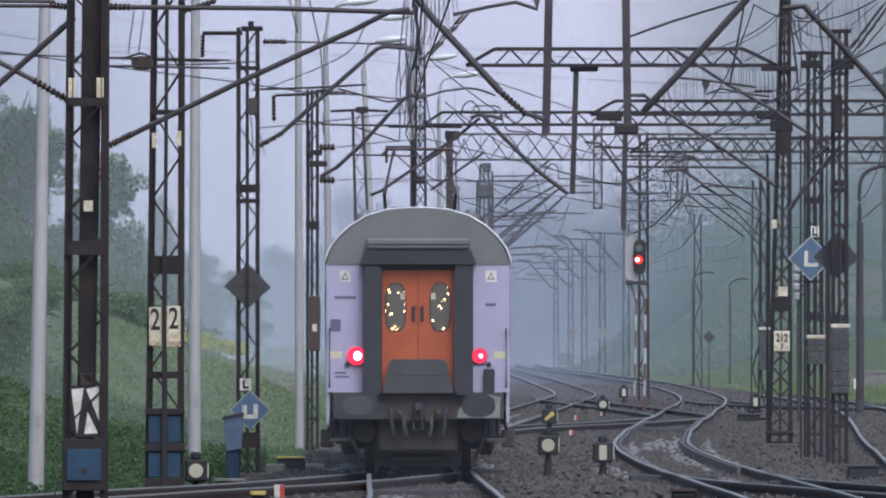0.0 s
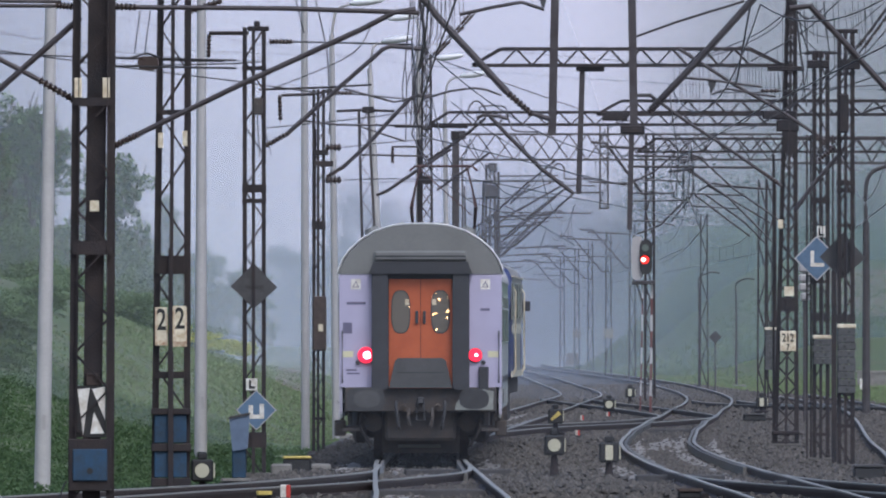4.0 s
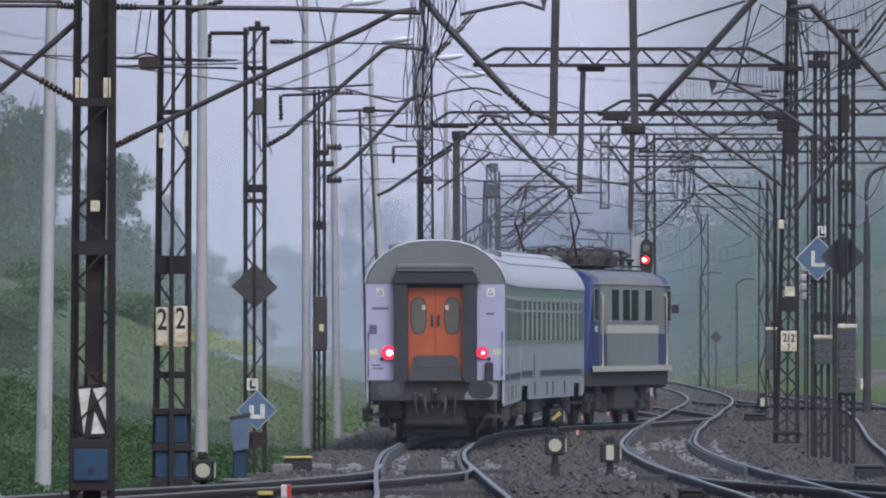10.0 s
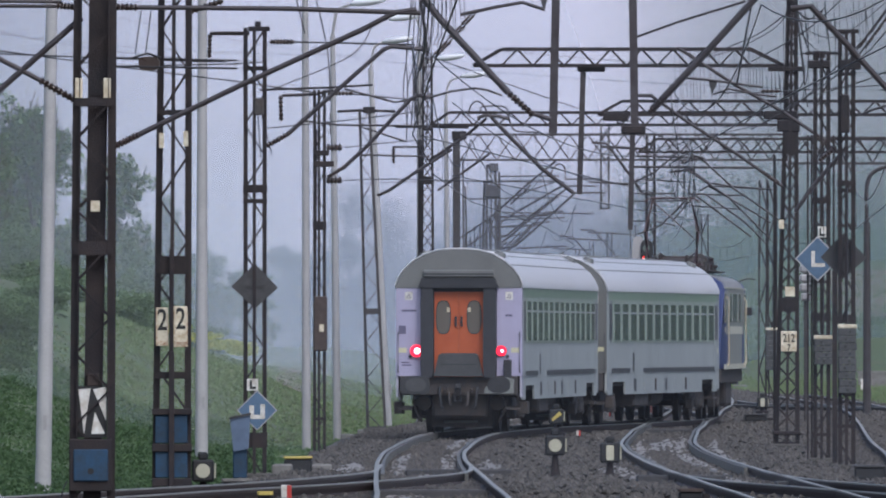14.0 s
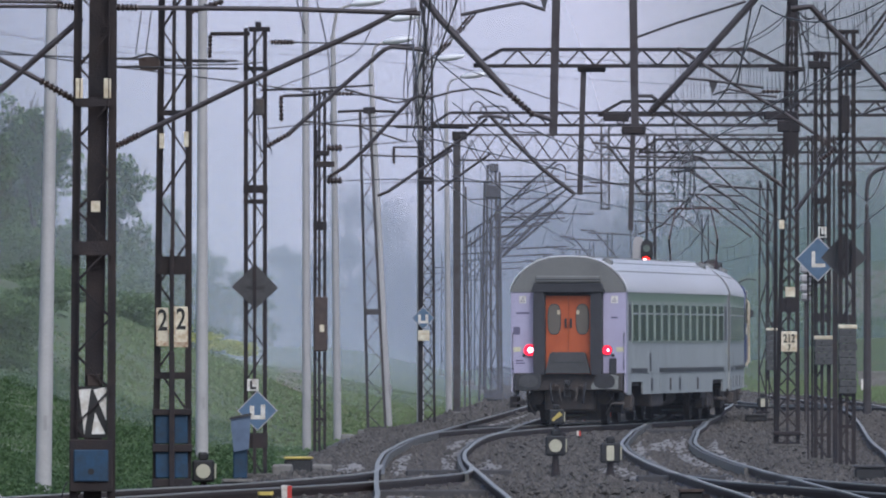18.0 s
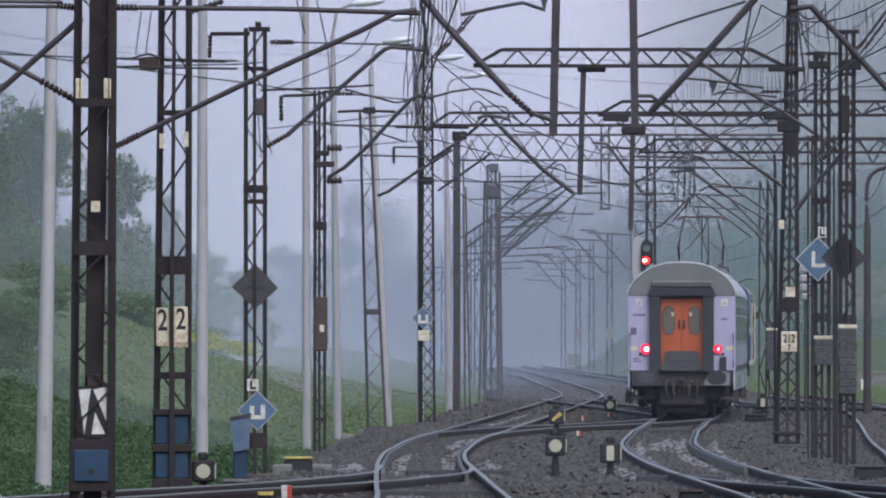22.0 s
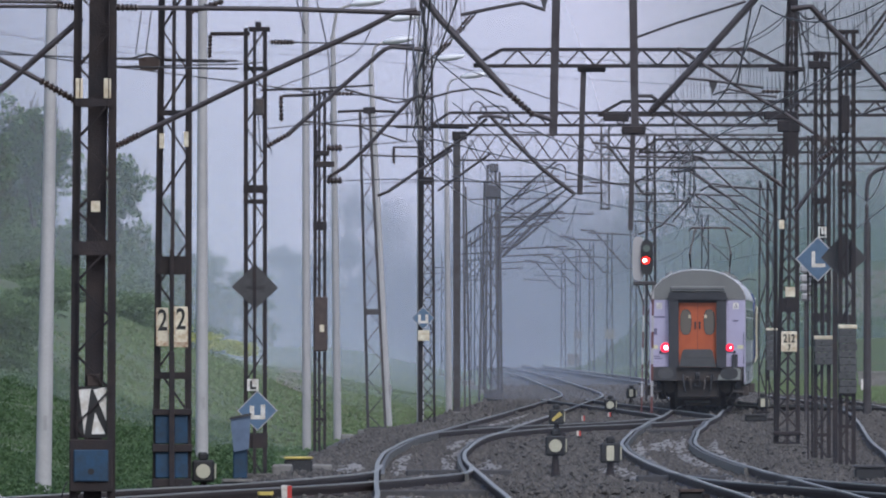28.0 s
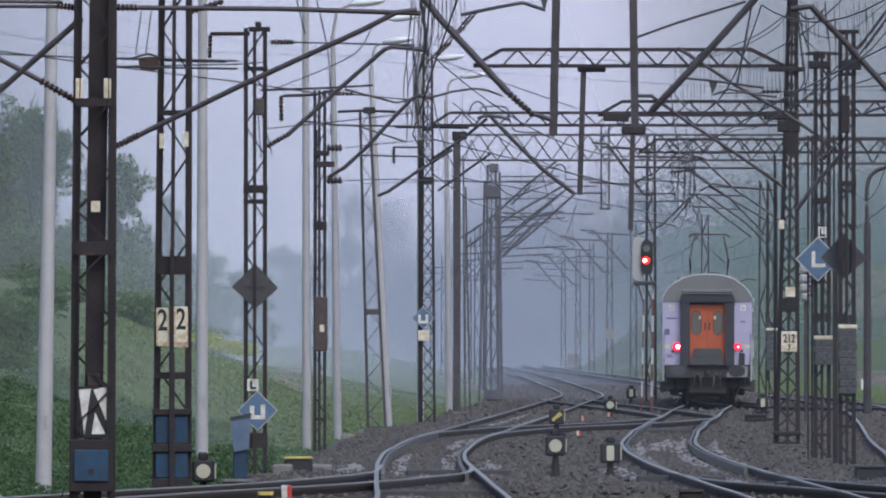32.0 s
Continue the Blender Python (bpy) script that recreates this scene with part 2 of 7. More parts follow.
def oval(cx, cz, w, h, n=16, square=0.55):
    pts = []
    for k in range(n):
        a = 2 * math.pi * (k + 0.5) / n
        c, s = math.cos(a), math.sin(a)
        pts.append((cx + w / 2 * math.copysign(abs(c) ** square, c), cz + h / 2 * math.copysign(abs(s) ** square, s)))
    return pts


def wheelset(parent, x_axle):
    """Axle and two wheels with treads and flanges, at y = x_axle of the vehicle."""
    b = rod(NEW(), (-1.0, x_axle, 0.46), (1.0, x_axle, 0.46), 0.08)
    axle = part("axle", b, WHEELM, parent)
    for sx in (-1, 1):
        b = rod(NEW(), (sx * 0.69, x_axle, 0.46), (sx * 0.82, x_axle, 0.46), 0.46, n=24)
        rod(b, (sx * 0.67, x_axle, 0.46), (sx * 0.7, x_axle, 0.46), 0.49, n=24)
        part("wheel", b, WHEELM, axle)


def bogie(parent, y, half=1.25):
    """A two-axle bogie: side frames, bolster, springs, wheelsets."""
    b = NEW()
    span(b, -1.1, 1.1, y - 0.25, y + 0.25, 0.5, 0.85)
    frame_part = part("bogie_frame", b, UNDER, parent)
    for sx in (-1, 1):
        b = NEW()
        span(b, sx * 0.98, sx * 1.12, y - half - 0.45, y + half + 0.45, 0.55, 0.78, 0.03)
        span(b, sx * 0.95, sx * 1.16, y - half - 0.17, y - half + 0.17, 0.3, 0.62, 0.03)
        span(b, sx * 0.95, sx * 1.16, y + half - 0.17, y + half + 0.17, 0.3, 0.62, 0.03)
        span(b, sx * 0.98, sx * 1.2, y - 0.4, y + 0.4, 0.35, 0.6, 0.04)
        part("side_frame", b, UNDER, frame_part)
        for dy in (-0.25, 0.0, 0.25):
            part("spring", rod(NEW(), (sx * 1.12, y + dy, 0.55), (sx * 1.12, y + dy, 1.0), 0.09, n=8), UNDER, frame_part)
    for dy in (-half, half):
        wheelset(parent, y + dy)


def buffer_pair(coach, y, out, pale=False):
    for sx in (-1, 1):
        b = rod(NEW(), (sx * 0.95, y, 1.06), (sx * 0.95, y + out * 0.45, 1.06), 0.14, n=12)
        buf = part("buffer", b, BUFFERM, coach)
        if pale and sx > 0:
            o = [(0.6, 0.88), (1.26, 0.88), (1.27, 1.2), (1.1, 1.24), (0.8, 1.2), (0.62, 1.0)]
            head = part("buffer_plate", prism(NEW(), o, y + out * 0.45, y + out * 0.5), BUFFERPALE, buf, "scuffed pale grey buffer plate")
            part("grease_patch", prism(NEW(), oval(0.93, 1.07, 0.52, 0.36, 18, 0.8), y + out * 0.5, y + out * 0.505), BUFFERM, head, "dark greasy patch")
        else:
            head = part("buffer_plate", prism(NEW(), oval(sx * 0.95, 1.06, 0.66, 0.4, 16, 0.45), y + out * 0.45, y + out * 0.5), BUFFERM, buf)
            part("grease_patch", prism(NEW(), oval(sx * 0.93, 1.07, 0.46, 0.3, 18, 0.8), y + out * 0.5, y + out * 0.505), PLATE, head)


def windows_row(coach, ys, width, z0, z1, half, every_vent=2):
    """A row of windows on both flanks: frame, pane, and an upper vent bar."""
    fr = span(NEW(), -0.012, 0.012, -width / 2 - 0.05, width / 2 + 0.05, z0 - 0.05, z1 + 0.05, 0.008)
    fr = mesh_of("window", fr, SIDEBAND)
    gl = mesh_of("pane", span(NEW(), -0.012, 0.012, -width / 2, width / 2, z0, z1), GLASS)
    vt = mesh_of("vent_bar", span(NEW(), -0.01, 0.01, -width / 2, width / 2, z1 - 0.24, z1 - 0.2), SIDEGREY)
    for sx in (-1, 1):
        for k, y in enumerate(ys):
            w = piece("window", fr, coach, (sx * (half + 0.004), y, 0))
            ORG[w] = Vector()
            piece("pane", gl, w, (sx * 0.008, 0, 0))
            if k % every_vent == 0:
                piece("vent_bar", vt, w, (sx * 0.013, 0, 0))


def coach_end(coach, y, lit):
    """The gangway end in the plane y, facing -y."""
    for sx in (-1, 1):
        b = span(NEW(), sx * 0.84, sx * 1.41, y, y + 0.04, 1.27, 3.245)
        # The unlit coach's end is coloured dark to stand for shade in the gap.
        part("end_panel", b, LILAC if lit else ROOFEND, coach, "pale lilac painted end panel" if lit else "end panel in dark grey for the shaded gap between coaches")
        b = NEW()
        prism(b, oval(sx * 0.7, 2.24, 0.29, 2.04, 12, 0.25), y - 0.24, y + 0.02)
        part("gangway_bellows", b, RUBBER, coach, "black rubber gangway bellows")
        lf = prism(NEW(), [(sx * 0.004, 1.25), (sx * 0.55, 1.25), (sx * 0.55, 3.15), (sx * 0.004, 3.15)], y - 0.05, y - 0.02)
        leaf = part("gangway_door", lf, ORANGE, coach, "orange sliding gangway door leaf")
        part("door_window", prism(NEW(), oval(sx * 0.345, 2.58, 0.3, 0.72, 20, 0.7), y - 0.058, y - 0.051), OVALGLASS, leaf)
        part("window_gasket", prism(NEW(), oval(sx * 0.345, 2.58, 0.34, 0.76, 20, 0.7), y - 0.054, y - 0.049), RUBBER, leaf)
        part("door_handle", span(NEW(), sx * 0.04, sx * 0.09, y - 0.1, y - 0.05, 2.37, 2.6, 0.01), RUBBER, leaf)
        part("notice", span(NEW(), sx * 0.2, sx * 0.27, y - 0.062, y - 0.059, 2.7, 2.8), CREAM, leaf)
        bz = 3.06
        part("warning_label", span(NEW(), sx * 1.125 - 0.085, sx * 1.125 + 0.085, y - 0.004, y, bz - 0.09, bz + 0.09), WHITE, coach)
        part("warning_triangle", prism(NEW(), [(sx * 1.125 - 0.06, bz - 0.055), (sx * 1.125 + 0.06, bz - 0.055), (sx * 1.125, bz + 0.06)], y - 0.007, y - 0.004), TEXTGREY, coach)
        part("triangle_field", prism(NEW(), [(sx * 1.125 - 0.035, bz - 0.04), (sx * 1.125 + 0.035, bz - 0.04), (sx * 1.125, bz + 0.03)], y - 0.01, y - 0.0072), WHITE, coach)
        part("yellow_label", span(NEW(), sx * 1.26 - 0.09, sx * 1.26 + 0.09, y - 0.004, y, 1.79, 1.9), LABELY, coach)
        lamp = part("tail_lamp", rod(NEW(), (sx * 0.95, y - 0.05, 1.83), (sx * 0.95, y + 0.01, 1.83), 0.125, n=20), RUBBER, coach, "lit red tail lamp")
        # The left lens is wider than its housing to stand for the halo.
        part("lens", rod(NEW(), (sx * 0.95, y - 0.065, 1.83), (sx * 0.95, y - 0.05, 1.83), 0.14 if sx < 0 else 0.115, n=20), TAILRED if lit else REDPAINT, lamp)
        if lit:
            r = 0.065 if sx < 0 else 0.028
            part("bulb", rod(NEW(), (sx * 0.95 + 0.02, y - 0.072, 1.83), (sx * 0.95 + 0.02, y - 0.065, 1.83), r, n=16), TAILHOT, lamp)
        part("socket", rod(NEW(), (sx * 1.09, y - 0.04, 1.7), (sx * 1.09, y, 1.7), 0.04), RUBBER, coach)
        part("hand_rail", tube(NEW(), [(sx * 1.36, y - 0.0, 1.35), (sx * 1.36, y - 0.07, 1.4), (sx * 1.36, y - 0.07, 2.2), (sx * 1.36, y, 2.25)], 0.013), PLATE, coach)
        part("end_step", span(NEW(), sx * 1.05, sx * 1.36, y - 0.12, y + 0.1, 0.5, 0.56, 0.01), UNDER, coach)
        part("brake_hose", tube(NEW(), bent([(sx * 0.42, y - 0.05, 1.02), (sx * 0.42, y - 0.2, 0.9), (sx * 0.38, y - 0.22, 0.6), (sx * 0.36, y - 0.1, 0.55)], 4), 0.03), RUBBER, coach)
    for cx, cz, w, h in ((-1.12, 2.73, 0.33, 0.045), (1.12, 2.62, 0.16, 0.045), (-1.27, 2.3, 0.16, 0.19), (-1.2, 1.57, 0.18, 0.03), (-1.17, 1.51, 0.22, 0.03)):
        part("lettering_bar", span(NEW(), cx - w / 2, cx + w / 2, y - 0.004, y, cz - h / 2, cz + h / 2), TEXTGREY, coach)
    part("gangway_hood", prism(NEW(), [(-0.9, 3.24), (0.9, 3.24), (0.82, 3.45), (-0.82, 3.45)], y - 0.27, y + 0.02), RUBBER, coach)
    part("gangway_roller", span(NEW(), -0.8, 0.8, y - 0.12, y + 0.02, 3.47, 3.64, 0.03), ROOFEND, coach)
    part("roller_slot", span(NEW(), -0.78, 0.78, y - 0.124, y - 0.1, 3.53, 3.56), RUBBER, coach)
    part("bridge_plate", prism(NEW(), [(-0.55, 1.26), (0.55, 1.26), (0.44, 1.74), (0.38, 1.78), (-0.38, 1.78), (-0.44, 1.74)], y - 0.2, y - 0.06), PLATE, coach, "folded grey steel bridge plate")
    part("plate_fold", span(NEW(), -0.4, 0.4, y - 0.206, y - 0.19, 1.52, 1.535), RUBBER, coach)
    part("jumper_box", span(NEW(), 1.01, 1.18, y - 0.12, y, 1.22, 1.63, 0.015), RUBBER, coach)
    part("backing", span(NEW(), -0.85, 0.85, y - 0.019, y + 0.05, 1.22, 3.245), RUBBER, coach)
    part("roof_rim", tube(NEW(), [(x, y + 0.03, z) for x, z in ROOFLINE], 0.02), ROOF, coach, "bright worn rim of the roof", True)
    o = [(x * 0.98, z - 0.018) for x, z in ROOFLINE]
    part("roof_end", prism(NEW(), [(1.395, 3.235)] + o[1:-1] + [(-1.395, 3.235)], y - 0.012, y + 0.05), ROOFEND, coach, "matt grey roof end")
    part("headstock", span(NEW(), -1.32, 1.32, y - 0.02, y + 0.3, 0.84, 1.267, 0.02), UNDER, coach)
    hook = part("coupling_hook", span(NEW(), -0.06, 0.06, y - 0.4, y, 0.98, 1.1, 0.02), BUFFERM, coach)
    part("screw_coupling", tube(NEW(), [(-0.05, y - 0.35, 1.0), (-0.07, y - 0.36, 0.7), (0.07, y - 0.36, 0.7), (0.05, y - 0.35, 1.0)], 0.025), BUFFERM, hook)
    part("end_undergear", span(NEW(), -0.62, 0.62, y + 0.3, y + 0.9, 0.34, 0.9, 0.05), UNDER, coach)
    for sx in (-1, 1):
        part("brake_cylinder", rod(NEW(), (sx * 0.82, y + 0.5, 0.66), (sx * 0.82, y + 1.1, 0.66), 0.17), UNDER, coach)
        part("sand_pipe", tube(NEW(), bent([(sx * 1.0, y + 0.4, 0.95), (sx * 1.04, y + 0.3, 0.6), (sx * 0.86, y + 0.5, 0.25)], 4), 0.03), UNDER, coach)
        part("steam_hose", tube(NEW(), bent([(sx * 0.2, y - 0.02, 0.92), (sx * 0.21, y - 0.1, 0.75), (sx * 0.17, y - 0.1, 0.6)], 4), 0.032), UNDER, coach)
        part("step_plate", span(NEW(), sx * 1.3, sx * 1.5, y + 0.5, y + 1.1, 0.42, 0.7, 0.02), RUSTY, coach, "rusty footstep")
        part("step_hanger", bar(NEW(), (sx * 1.36, y + 0.6, 0.7), (sx * 1.34, y + 0.6, 1.0), 0.05), UNDER, coach)
        part("draw_gear_plate", prism(NEW(), [(sx * 0.1, 0.98), (sx * 0.42, 1.02), (sx * 0.4, 0.86), (sx * 0.12, 0.82)], y - 0.05, y - 0.022), RUSTY, coach, "rust-brown draw gear plate")
        part("hose_tap", rod(NEW(), (sx * 0.3, y - 0.12, 0.92), (sx * 0.3, y - 0.02, 0.96), 0.045, n=8), RUSTY, coach)
    part("brake_beam", rod(NEW(), (-0.4, y + 0.9, 0.24), (0.35, y + 0.9, 0.24), 0.03, n=8), BUFFERPALE, coach, "worn bright brake beam")
    # Added dark panel that blocks the lit ground between the wheels.
    part("guard_plate", span(NEW(), -0.68, 0.68, y + 1.0, y + 1.04, 0.12, 0.6, 0.01), UNDER, coach)


def coach_build(name, label, lit, length=25.6):
    c = thing(name, (0, 0, 0), label, "railway coach", "coaches of the train")
    L = length
    for sx in (-1, 1):
        for nm, z0, z1, mt in (("side_panel", 1.25, 1.98, SIDEGREY), ("window_band", 1.98, 3.04, SIDEBAND), ("cant_rail", 3.04, 3.24, GREENBAND)):
            part(nm, span(NEW(), sx * 1.36, sx * 1.41, 0.45, L - 0.45, z0, z1 - 0.002), mt, c)
        for y0, y1 in ((0.05, 0.448), (L - 0.448, L - 0.05)):
            part("corner_column", span(NEW(), sx * 1.36, sx * 1.41, y0, y1, 0.8, 3.238), CORNER if lit and y0 < 1 else SIDEGREY, c, "pale corner column")
            ym = 0.8 if y0 < 1 else L - 0.8
            dr = part("entrance_door", span(NEW(), sx * 1.4, sx * 1.416, ym - 0.34, ym + 0.34, 1.26, 3.02, 0.004), SIDEGREY, c)
            part("door_pane", span(NEW(), sx * 1.41, sx * 1.424, ym - 0.28, ym + 0.28, 2.06, 2.94), STRIPE, dr)
        # The skirt is cut out over the bogies.
        arch = [(0.45, 1.248), (0.45, 0.74), (1.3, 0.74), (1.36, 1.05), (4.0, 1.05), (4.1, 0.74), (L - 4.1, 0.74), (L - 4.0, 1.05), (L - 1.36, 1.05), (L - 1.3, 0.74), (L - 0.45, 0.74), (L - 0.45, 1.248)]
        bs = NEW()
        va = [bs.verts.new((sx * 1.355, yy, zz)) for yy, zz in arch]
        vb = [bs.verts.new((sx * 1.4, yy, zz)) for yy, zz in arch]
        bs.faces.new(va)
        bs.faces.new(vb[::-1])
        for q in range(len(arch)):
            bs.faces.new((va[q], vb[q], vb[(q + 1) % len(arch)], va[(q + 1) % len(arch)]))
        bmesh.ops.recalc_face_normals(bs, faces=bs.faces)
        part("side_skirt", bs, SIDEGREY, c)
        part("waist_stripe", span(NEW(), sx * 1.405, sx * 1.422, 1.2, 5.0, 1.27, 1.38), STRIPE, c)
        part("waist_stripe", span(NEW(), sx * 1.405, sx * 1.422, 8.0, L - 1.2, 1.27, 1.38), STRIPE, c)
        part("sign_panel", span(NEW(), sx * 1.405, sx * 1.416, 5.6, 6.0, 1.3, 1.75), STRIPE, c)
        part("yellow_label", span(NEW(), sx * 1.405, sx * 1.416, L - 0.6, L - 0.3, 1.7, 1.85), LABELY, c)
        part("belt_moulding", span(NEW(), sx * 1.405, sx * 1.418, 0.78, L - 0.78, 1.965, 1.995), SIDEGREY, c)
        for yd in (0.95, L - 0.95):
            part("door_step", span(NEW(), sx * 1.05, sx * 1.4, yd - 0.4, yd + 0.4, 0.55, 0.6), UNDER, c)
        for k in range(6):
            y0 = 6.0 + k * 2.3
            part("skirt_hatch", span(NEW(), sx * 1.385, sx * 1.41, y0, y0 + (0.5, 1.1, 0.35)[k % 3], 0.82, 1.12), (STRIPE, SIDEGREY, UNDER)[k % 3], c)
        part("battery_box", span(NEW(), sx * 0.7, sx * 1.3, 7.0, 10.0, 0.42, 1.1, 0.04), UNDER, c)
        part("air_tank", rod(NEW(), (sx * 0.9, 12.5, 0.65), (sx * 0.9, 15.0, 0.65), 0.22), UNDER, c)
    part("underframe", span(NEW(), -1.3, 1.3, 0.3, L - 0.3, 0.95, 1.26), UNDER, c)
    b = NEW()
    rings = [[b.verts.new((x, y, z)) for x, z in ROOFLINE] for y in np.linspace(0.05, L - 0.05, 5)]
    for a, d in zip(rings, rings[1:]):
        for k in range(len(ROOFLINE) - 1):
            b.faces.new((a[k], a[k + 1], d[k + 1], d[k]))
    part("roof", b, ROOF, c, "silver-grey painted roof", True)
    for sx in (-1, 1):
        for zx, zz in ((1.14, 3.755), (0.84, 3.96), (0.5, 4.08)):
            part("roof_seam", bar(NEW(), (sx * zx, 0.1, zz), (sx * zx, L - 0.1, zz), 0.02), ROOFEND, c)
        part("gutter", bar(NEW(), (sx * 1.41, 0.05, 3.25), (sx * 1.41, L - 0.05, 3.25), 0.035), SIDEGREY, c)
    for y0 in (1.1, L - 1.5):
        part("roof_vent", rod(NEW(), (0.83, y0, 3.96), (0.87, y0, 4.05), 0.15, 0.11, 12), ROOFEND, c)
        part("roof_vent", rod(NEW(), (-0.83, y0, 3.96), (-0.87, y0, 4.05), 0.15, 0.11, 12), ROOFEND, c)
    for y0 in (0.1, 6.2, 12.3, 18.4):
        part("ridge_plate", span(NEW(), -0.4, 0.4, y0, y0 + (0.5 if y0 < 1 else 1.4), 4.07, 4.13, 0.02), ROOFEND, c)
    windows_row(c, [2.1 + k * 1.783 for k in range(13)], 1.16, 2.06, 2.94, 1.41, 1)
    coach_end(c, 0.0, lit)
    part("front_end", span(NEW(), -1.38, 1.38, L - 0.1, L - 0.02, 1.0, 3.24), SIDEGREY, c)
    part("front_roof_end", prism(NEW(), [(x * 0.99, z - 0.01) for x, z in ROOFLINE], L - 0.06, L - 0.045), ROOFEND, c)
    part("front_bellows", span(NEW(), -0.8, 0.8, L - 0.02, L + 0.2, 1.25, 3.4, 0.05), RUBBER, c)
    bogie(c, 2.75)
    bogie(c, L - 2.75)
    buffer_pair(c, 0.0, -1, lit)
    buffer_pair(c, L - 0.02, 1)
    return c


def pantograph(loco, y, up):
    """Half-scissor current collector on the roof."""
    base = part("pantograph_base", span(NEW(), -0.8, 0.8, y - 0.9, y + 0.9, 4.0, 4.06), PANTO, loco)
    for sx in (-0.7, 0.7):
        for dy in (-0.8, 0.8):
            part("roof_insulator", rod(NEW(), (sx, y + dy, 3.85), (sx, y + dy, 4.02), 0.06), INSUL, base)
    top = 5.74 if up else 4.25
    for sx in (-0.62, 0.62):
        b = tube(NEW(), [(sx, y + 0.75, 4.05), (sx * 1.1, y - (0.75 if up else 1.0), (4.05 + top) / 2), (sx * 0.8, y, top)], 0.028)
        part("pantograph_arm", b, PANTO, loco)
        b = tube(NEW(), [(sx, y - 0.75, 4.05), (sx * 1.1, y + (0.75 if up else 1.0), (4.05 + top) / 2), (sx * 0.8, y, top)], 0.028)
        part("pantograph_arm", b, PANTO, loco)
    if up:
        part("cross_brace", rod(NEW(), (-0.5, y, top - 0.05), (0.62, y - 0.75, 4.7), 0.014, n=6), PANTO, loco)
    part("collector_head", tube(NEW(), [(-0.72, y, top - 0.08), (-0.6, y, top + 0.02), (0.6, y, top + 0.02), (0.72, y, top - 0.08)], 0.03), PANTO, loco)


def loco_build():
    c = thing("electric_locomotive", (0, 0, 0), "grey and blue electric locomotive hauling two coaches", "locomotive")
    L = 15.9
    side = [(-1.48, 1.3), (1.48, 1.3), (1.48, 3.38), (1.4, 3.55), (1.2, 3.67), (0.8, 3.76), (-0.8, 3.76), (-1.2, 3.67), (-1.4, 3.55), (-1.48, 3.38)]
    part("engine_room_body", prism(NEW(), side, 1.7, L - 1.7), LOCOGREY, c, "light grey ribbed flank")
    for y0, y1, nx in ((0.15, 1.7, 0.9), (L - 1.7, L - 0.15, 0.9)):
        b = prism(NEW(), side, y0, y1)
        yo = 0.15 if y0 < 1 else L - 0.15
        for v in b.verts:
            if abs(v.co.y - yo) < 0.01 and v.co.z > 2.3:
                v.co.y += 0.35 if y0 < 1 else -0.35
            if abs(v.co.y - yo) < 0.01:
                v.co.x *= nx
        part("cab", b, LOCOBLUE, c, "blue painted driver's cab")
    for sx in (-1, 1):
        part("sill_stripe", span(NEW(), sx * 1.47, sx * 1.495, 0.4, L - 0.4, 1.3, 1.43), LOCOCREAM, c)
        part("blue_patch", span(NEW(), sx * 1.475, sx * 1.492, 1.8, 2.9, 1.45, 2.2), LOCOBLUE, c)
        part("blue_patch", span(NEW(), sx * 1.475, sx * 1.492, L - 2.9, L - 1.75, 1.45, 2.2), LOCOBLUE, c)
        part("pale_band", span(NEW(), sx * 1.474, sx * 1.4885, 2.95, L - 2.95, 2.22, 2.42), LOCOCREAM, c, "faded cream band below the windows")
        part("white_mark", span(NEW(), sx * 1.475, sx * 1.488, 0.8, 1.2, 2.25, 2.4), WHITE, c)
        for k, y0 in enumerate((0.95, 4.5, 6.6, 8.25, 10.9, L - 0.95)):
            w = part("side_window", span(NEW(), sx * 1.47, sx * 1.49, y0 - (0.42 if k in (0, 5) else 0.72), y0 + (0.42 if k in (0, 5) else 0.72), 2.5, 3.32, 0.01), LOCOGREY, c)
            part("window_pane", span(NEW(), sx * 1.48, sx * 1.497, y0 - (0.36 if k in (0, 5) else 0.66), y0 + (0.36 if k in (0, 5) else 0.66), 2.54, 3.28), LOCOGLASS, w)
        for k in range(9):
            part("flank_rib", span(NEW(), sx * 1.475, sx * 1.486, 2.2, L - 2.2, 1.5 + k * 0.12, 1.52 + k * 0.12), LOCOGREY, c)
        for y0 in (0.25, L - 0.25):
            if y0 > 5:
                part("mirror", span(NEW(), sx * 1.48, sx * 1.66, y0 - 0.04, y0 + 0.04, 2.72, 2.94, 0.02), RUBBER, c)
            part("cab_rail", tube(NEW(), [(sx * 1.5, y0 + 1.5 * (1 if y0 < 5 else -1), 1.4), (sx * 1.54, y0 + 1.5 * (1 if y0 < 5 else -1), 1.5), (sx * 1.54, y0 + 1.5 * (1 if y0 < 5 else -1), 3.0)], 0.015), CREAM, c)
            part("windscreen", span(NEW(), sx * 0.12, sx * 1.1, y0 + 0.02 - (0.1 if y0 < 5 else -0.1), y0 + 0.3 - (0.1 if y0 < 5 else 0.2), 2.55, 3.3), LOCOGLASS, c)
            part("head_lamp", rod(NEW(), (sx * 0.9, y0 - 0.15 if y0 < 5 else y0 + 0.05, 1.65), (sx * 0.9, y0 - 0.05 if y0 < 5 else y0 + 0.15, 1.65), 0.13), CREAM, c)
    part("underframe", span(NEW(), -1.38, 1.38, 0.2, L - 0.2, 0.95, 1.3), UNDER, c)
    part("equipment_box", span(NEW(), -1.3, 1.3, 6.2, 9.7, 0.35, 1.0, 0.05), UNDER, c)
